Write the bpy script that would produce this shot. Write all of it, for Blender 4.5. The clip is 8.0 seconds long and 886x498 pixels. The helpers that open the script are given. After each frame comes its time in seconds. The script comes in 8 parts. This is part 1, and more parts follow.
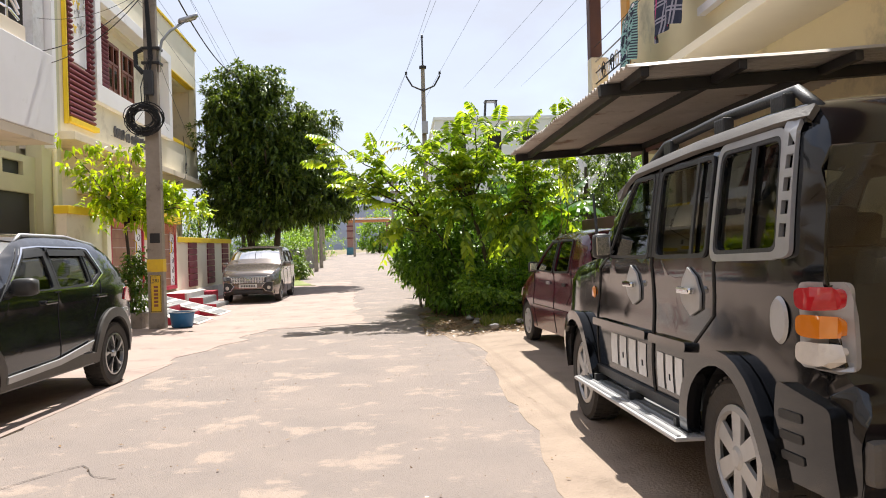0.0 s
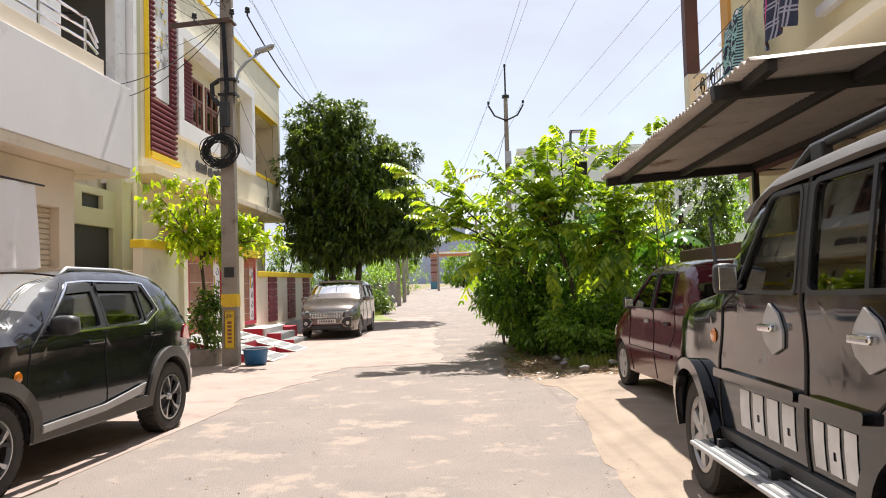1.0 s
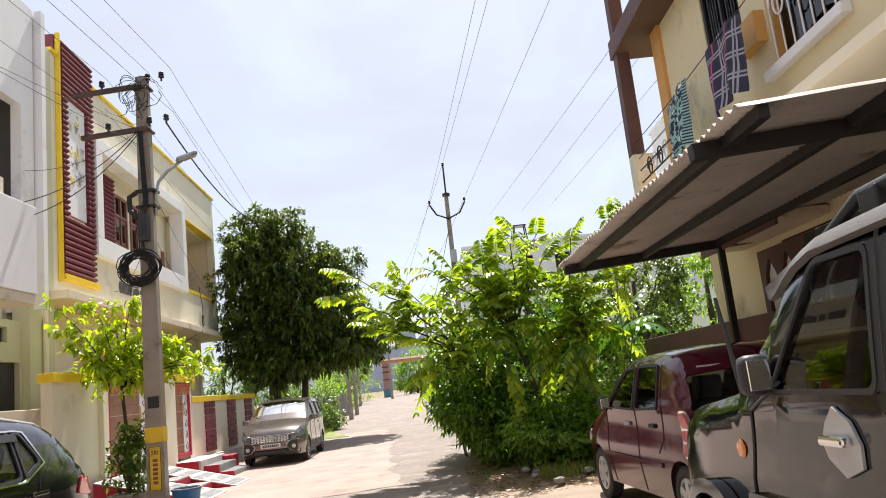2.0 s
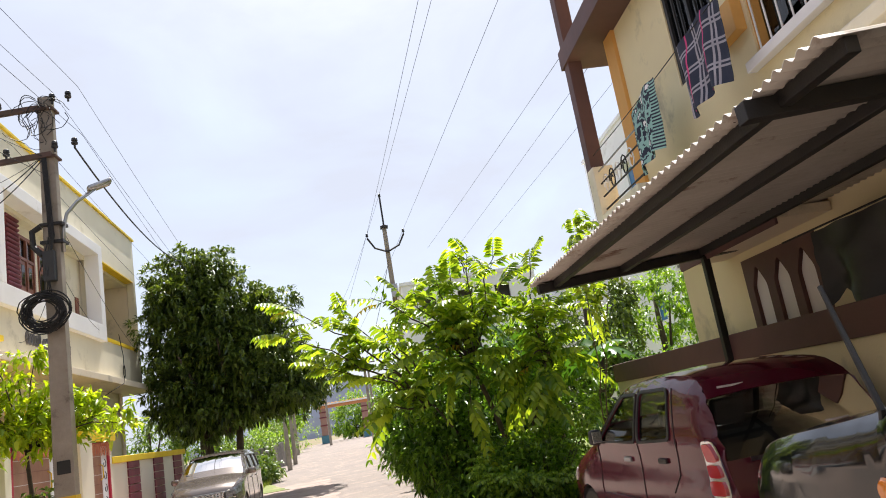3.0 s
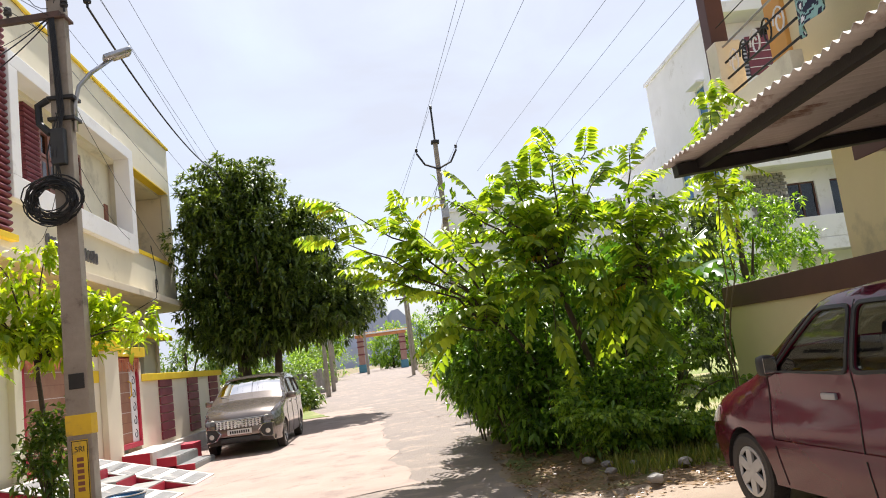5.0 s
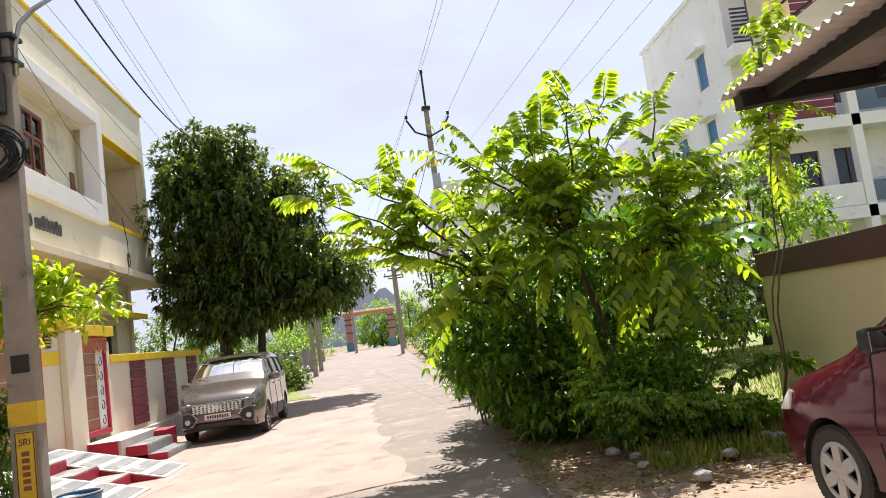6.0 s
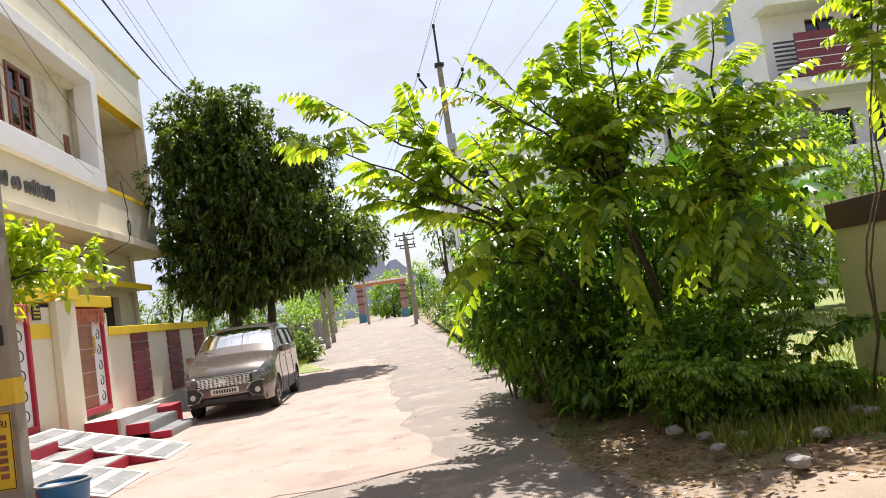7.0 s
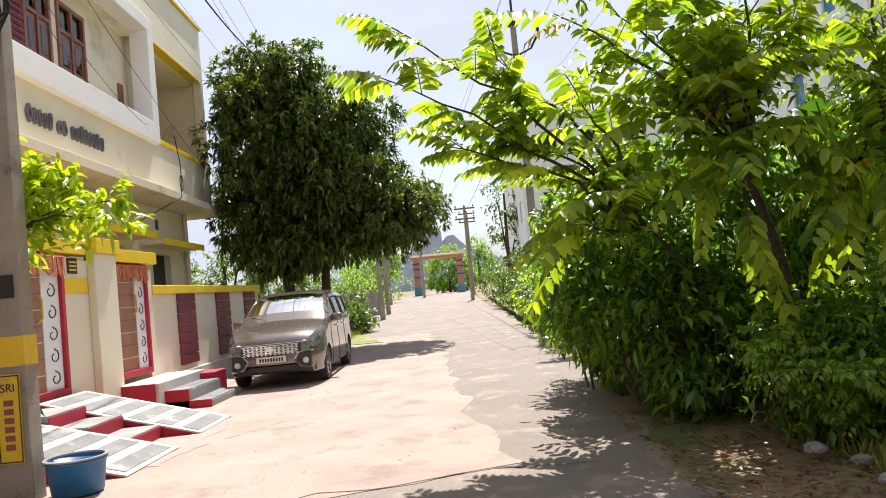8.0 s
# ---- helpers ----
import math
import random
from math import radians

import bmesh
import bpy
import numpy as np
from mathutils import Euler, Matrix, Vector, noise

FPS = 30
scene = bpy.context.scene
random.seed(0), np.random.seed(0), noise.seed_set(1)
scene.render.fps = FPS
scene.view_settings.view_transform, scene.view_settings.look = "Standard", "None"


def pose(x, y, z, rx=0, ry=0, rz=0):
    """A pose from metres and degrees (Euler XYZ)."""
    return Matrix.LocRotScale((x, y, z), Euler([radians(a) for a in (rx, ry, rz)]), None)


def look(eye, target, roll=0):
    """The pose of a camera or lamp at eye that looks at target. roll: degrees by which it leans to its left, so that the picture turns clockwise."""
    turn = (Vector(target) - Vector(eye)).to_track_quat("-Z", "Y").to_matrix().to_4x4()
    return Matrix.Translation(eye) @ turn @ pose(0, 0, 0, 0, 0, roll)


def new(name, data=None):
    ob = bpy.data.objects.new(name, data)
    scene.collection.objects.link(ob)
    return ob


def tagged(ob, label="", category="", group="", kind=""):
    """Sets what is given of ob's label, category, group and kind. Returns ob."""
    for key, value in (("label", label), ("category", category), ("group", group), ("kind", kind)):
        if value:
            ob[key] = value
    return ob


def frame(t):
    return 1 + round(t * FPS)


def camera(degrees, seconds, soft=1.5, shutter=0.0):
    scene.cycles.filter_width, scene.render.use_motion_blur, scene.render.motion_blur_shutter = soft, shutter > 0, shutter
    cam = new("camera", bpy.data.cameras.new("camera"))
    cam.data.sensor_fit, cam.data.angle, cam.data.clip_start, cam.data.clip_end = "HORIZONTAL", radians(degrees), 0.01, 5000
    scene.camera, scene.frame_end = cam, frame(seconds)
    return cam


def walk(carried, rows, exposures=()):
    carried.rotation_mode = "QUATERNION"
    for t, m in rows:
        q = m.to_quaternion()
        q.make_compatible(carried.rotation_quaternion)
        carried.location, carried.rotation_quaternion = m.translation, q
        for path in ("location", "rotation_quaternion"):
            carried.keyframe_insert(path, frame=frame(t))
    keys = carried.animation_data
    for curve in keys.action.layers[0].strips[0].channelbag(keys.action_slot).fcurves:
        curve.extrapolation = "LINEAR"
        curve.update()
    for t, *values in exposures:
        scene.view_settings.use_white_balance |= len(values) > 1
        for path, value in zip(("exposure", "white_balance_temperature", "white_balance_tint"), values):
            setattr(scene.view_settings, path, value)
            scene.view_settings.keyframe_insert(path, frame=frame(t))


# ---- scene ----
cam = camera(61.1, 8.0, soft=1.0)
PATH = [
    (0, (0.496, -0.216, 1.53), (0.6, 1.781, 1.523), -1.5),
    (0.5, (0.609, 0.251, 1.547), (0.531, 2.25, 1.52), -0.9),
    (1, (0.568, 0.754, 1.524), (0.449, 2.749, 1.614), -1.6),
    (1.5, (0.595, 1.287, 1.579), (0.554, 3.27, 1.833), -3.6),
    (2, (0.555, 1.845, 1.616), (0.593, 3.814, 1.968), -6.3),
    (2.2, (0.533, 2.155, 1.633), (0.679, 4.116, 1.999), -7.9),
    (3.3, (0.146, 3.345, 1.658), (0.422, 5.276, 2.1), -10.4),
    (3.5, (0.094, 3.558, 1.641), (0.423, 5.48, 2.087), -10.7),
    (4, (0.026, 4.066, 1.597), (0.264, 5.996, 2.066), -10.6),
    (4.5, (-0.093, 4.652, 1.571), (0.046, 6.604, 1.984), -8.4),
    (4.7, (-0.135, 4.895, 1.568), (-0.038, 6.862, 1.912), -7.6),
    (5.8, (-0.239, 6.286, 1.576), (-0.042, 8.263, 1.805), -6.7),
    (6, (-0.271, 6.559, 1.57), (-0.132, 8.542, 1.788), -7.7),
    (6.5, (-0.367, 7.163, 1.523), (-0.255, 9.152, 1.697), -9.8),
    (7, (-0.407, 7.698, 1.522), (-0.305, 9.69, 1.668), -8.3),
    (7.5, (-0.496, 8.314, 1.532), (-0.508, 10.31, 1.656), -5.5),
    (8, (-0.566, 8.999, 1.483), (-0.622, 10.996, 1.585), -5.5),
]
EXPOSURES = [(0.0, 1.2), (8.0, 1.2)]
walk(cam, [(t, look(e, g, r)) for t, e, g, r in PATH], EXPOSURES)

# ---- sky and sun ----
TO_SUN = Vector((0.06, 0.55, 1.0)).normalized()
world = bpy.data.worlds.new("sky")
scene.world = world
world.use_nodes = True
wt = world.node_tree
wt.nodes.clear()
w_out = wt.nodes.new("ShaderNodeOutputWorld")
w_bg = wt.nodes.new("ShaderNodeBackground")
w_sky = wt.nodes.new("ShaderNodeTexSky")
w_sky.sky_type = "NISHITA"
w_sky.sun_disc = False
w_sky.sun_elevation = math.asin(TO_SUN.z)
w_sky.sun_rotation = math.atan2(TO_SUN.x, TO_SUN.y)
w_sky.air_density, w_sky.dust_density = 1.0, 2.5
w_co = wt.nodes.new("ShaderNodeTexCoord")
w_map = wt.nodes.new("ShaderNodeMapping")
w_map.inputs["Scale"].default_value = (1.0, 1.0, 2.2)
w_noise = wt.nodes.new("ShaderNodeTexNoise")
w_noise.inputs["Scale"].default_value, w_noise.inputs["Detail"].default_value = 2.6, 7.0
w_noise.inputs["Roughness"].default_value, w_noise.inputs["Distortion"].default_value = 0.55, 0.4
w_ramp = wt.nodes.new("ShaderNodeValToRGB")
w_ramp.color_ramp.elements[0].position, w_ramp.color_ramp.elements[1].position = 0.36, 0.62
w_ramp.color_ramp.elements[0].color = (0.42, 0.42, 0.42, 1)
w_ramp.color_ramp.elements[1].color = (0.97, 0.97, 0.97, 1)
w_mix = wt.nodes.new("ShaderNodeMixRGB")
w_mix.inputs[2].default_value = (3.85, 4.08, 4.8, 1)
wt.links.new(w_co.outputs["Generated"], w_map.inputs[0])
wt.links.new(w_map.outputs[0], w_noise.inputs["Vector"])
wt.links.new(w_noise.outputs[0], w_ramp.inputs[0])
wt.links.new(w_ramp.outputs[0], w_mix.inputs[0])
wt.links.new(w_sky.outputs[0], w_mix.inputs[1])
wt.links.new(w_mix.outputs[0], w_bg.inputs[0])
w_bg.inputs[1].default_value = 0.087
wt.links.new(w_bg.outputs[0], w_out.inputs[0])
sun = new("sun", bpy.data.lights.new("sun", "SUN"))
sun.data.energy, sun.data.angle, sun.data.color = 4.05, radians(0.6), (1.0, 0.96, 0.9)
sun.matrix_world = look(TO_SUN * 60, (0, 0, 0))


# ---- materials ----
def surf(name, a, b=None, scale=4.0, rough=0.7, bump=0.15, fine=60.0, metal=0.0, coat=0.0, dirt=None, dirt_amount=0.0, dirt_scale=0.8, dirt_soft=0.12, vary=0.0, spec=0.5):
    """A surface: two tones at a large scale, fine grain in relief, and optional dirt patches."""
    m = bpy.data.materials.new(name)
    m.use_nodes = True
    t = m.node_tree
    n, l = t.nodes, t.links
    p = n["Principled BSDF"]
    b = b or tuple(c * 0.8 for c in a)
    co = n.new("ShaderNodeTexCoord")
    big = n.new("ShaderNodeTexNoise")
    big.inputs["Scale"].default_value, big.inputs["Detail"].default_value = scale, 6.0
    big.inputs["Roughness"].default_value = 0.6
    l.new(co.outputs["Object"], big.inputs["Vector"])
    ramp = n.new("ShaderNodeValToRGB")
    ramp.color_ramp.elements[0].position, ramp.color_ramp.elements[1].position = 0.35, 0.65
    ramp.color_ramp.elements[0].color, ramp.color_ramp.elements[1].color = (*a, 1), (*b, 1)
    l.new(big.outputs[0], ramp.inputs[0])
    last = ramp.outputs[0]
    if dirt:
        dn = n.new("ShaderNodeTexNoise")
        dn.inputs["Scale"].default_value, dn.inputs["Detail"].default_value = dirt_scale, 8.0
        dn.inputs["Roughness"].default_value = 0.68
        l.new(co.outputs["Object"], dn.inputs["Vector"])
        dr = n.new("ShaderNodeValToRGB")
        dr.color_ramp.elements[0].position, dr.color_ramp.elements[1].position = 0.62 - dirt_amount * 0.3, 0.62 + dirt_soft - dirt_amount * 0.3
        l.new(dn.outputs[0], dr.inputs[0])
        dm = n.new("ShaderNodeMixRGB")
        dm.inputs[2].default_value = (*dirt, 1)
        l.new(dr.outputs[0], dm.inputs[0])
        l.new(last, dm.inputs[1])
        last = dm.outputs[0]
    if vary:
        oi = n.new("ShaderNodeObjectInfo")
        hs = n.new("ShaderNodeHueSaturation")
        mr = n.new("ShaderNodeMapRange")
        mr.inputs[3].default_value, mr.inputs[4].default_value = 1 - vary, 1 + vary
        l.new(oi.outputs["Random"], mr.inputs[0])
        l.new(mr.outputs[0], hs.inputs["Value"])
        l.new(last, hs.inputs["Color"])
        last = hs.outputs[0]
    l.new(last, p.inputs["Base Color"])
    fn = n.new("ShaderNodeTexNoise")
    fn.inputs["Scale"].default_value, fn.inputs["Detail"].default_value = fine, 4.0
    l.new(co.outputs["Object"], fn.inputs["Vector"])
    rr = n.new("ShaderNodeMapRange")
    rr.inputs[3].default_value, rr.inputs[4].default_value = max(0.02, rough - 0.1), min(1.0, rough + 0.1)
    l.new(big.outputs[0], rr.inputs[0])
    l.new(rr.outputs[0], p.inputs["Roughness"])
    if bump:
        bp = n.new("ShaderNodeBump")
        bp.inputs["Strength"].default_value, bp.inputs["Distance"].default_value = bump, 0.02
        l.new(fn.outputs[0], bp.inputs["Height"])
        l.new(bp.outputs[0], p.inputs["Normal"])
    p.inputs["Metallic"].default_value = metal
    p.inputs["Coat Weight"].default_value = coat
    p.inputs["Coat Roughness"].default_value = 0.04
    p.inputs["Specular IOR Level"].default_value = spec
    return m


def leaf_mat(name, dark, light, glow=0.45):
    """Leaves: tone changes from leaf to leaf, and light comes through them."""
    m = bpy.data.materials.new(name)
    m.use_nodes = True
    n, l = m.node_tree.nodes, m.node_tree.links
    n.clear()
    out = n.new("ShaderNodeOutputMaterial")
    geo = n.new("ShaderNodeNewGeometry")
    ramp = n.new("ShaderNodeValToRGB")
    ramp.color_ramp.elements[0].color, ramp.color_ramp.elements[1].color = (*dark, 1), (*light, 1)
    l.new(geo.outputs["Random Per Island"], ramp.inputs[0])
    p = n.new("ShaderNodeBsdfPrincipled")
    p.inputs["Roughness"].default_value = 0.34
    tr = n.new("ShaderNodeBsdfTranslucent")
    warm = n.new("ShaderNodeMixRGB")
    warm.blend_type = "MULTIPLY"
    warm.inputs[0].default_value = 1.0
    warm.inputs[2].default_value = (1.5, 1.45, 0.5, 1)
    mix = n.new("ShaderNodeMixShader")
    mix.inputs[0].default_value = glow
    l.new(ramp.outputs[0], p.inputs["Base Color"])
    l.new(ramp.outputs[0], warm.inputs[1])
    l.new(warm.outputs[0], tr.inputs[0])
    l.new(p.outputs[0], mix.inputs[1])
    l.new(tr.outputs[0], mix.inputs[2])
    l.new(mix.outputs[0], out.inputs[0])
    return m


def glass_mat(name, tint, rough=0.0, see=0.6):
    """Window glass: a tinted clear sheet with a mirror gloss that grows at grazing angles."""
    m = bpy.data.materials.new(name)
    m.use_nodes = True
    n, l = m.node_tree.nodes, m.node_tree.links
    n.clear()
    out = n.new("ShaderNodeOutputMaterial")
    fr = n.new("ShaderNodeFresnel")
    fr.inputs[0].default_value = 1.55
    tp = n.new("ShaderNodeBsdfTransparent")
    tp.inputs[0].default_value = (*(c * see for c in tint), 1)
    gl = n.new("ShaderNodeBsdfGlossy")
    gl.inputs["Roughness"].default_value = 0.02 + rough
    mix = n.new("ShaderNodeMixShader")
    l.new(fr.outputs[0], mix.inputs[0])
    l.new(tp.outputs[0], mix.inputs[1])
    l.new(gl.outputs[0], mix.inputs[2])
    l.new(mix.outputs[0], out.inputs[0])
    return m


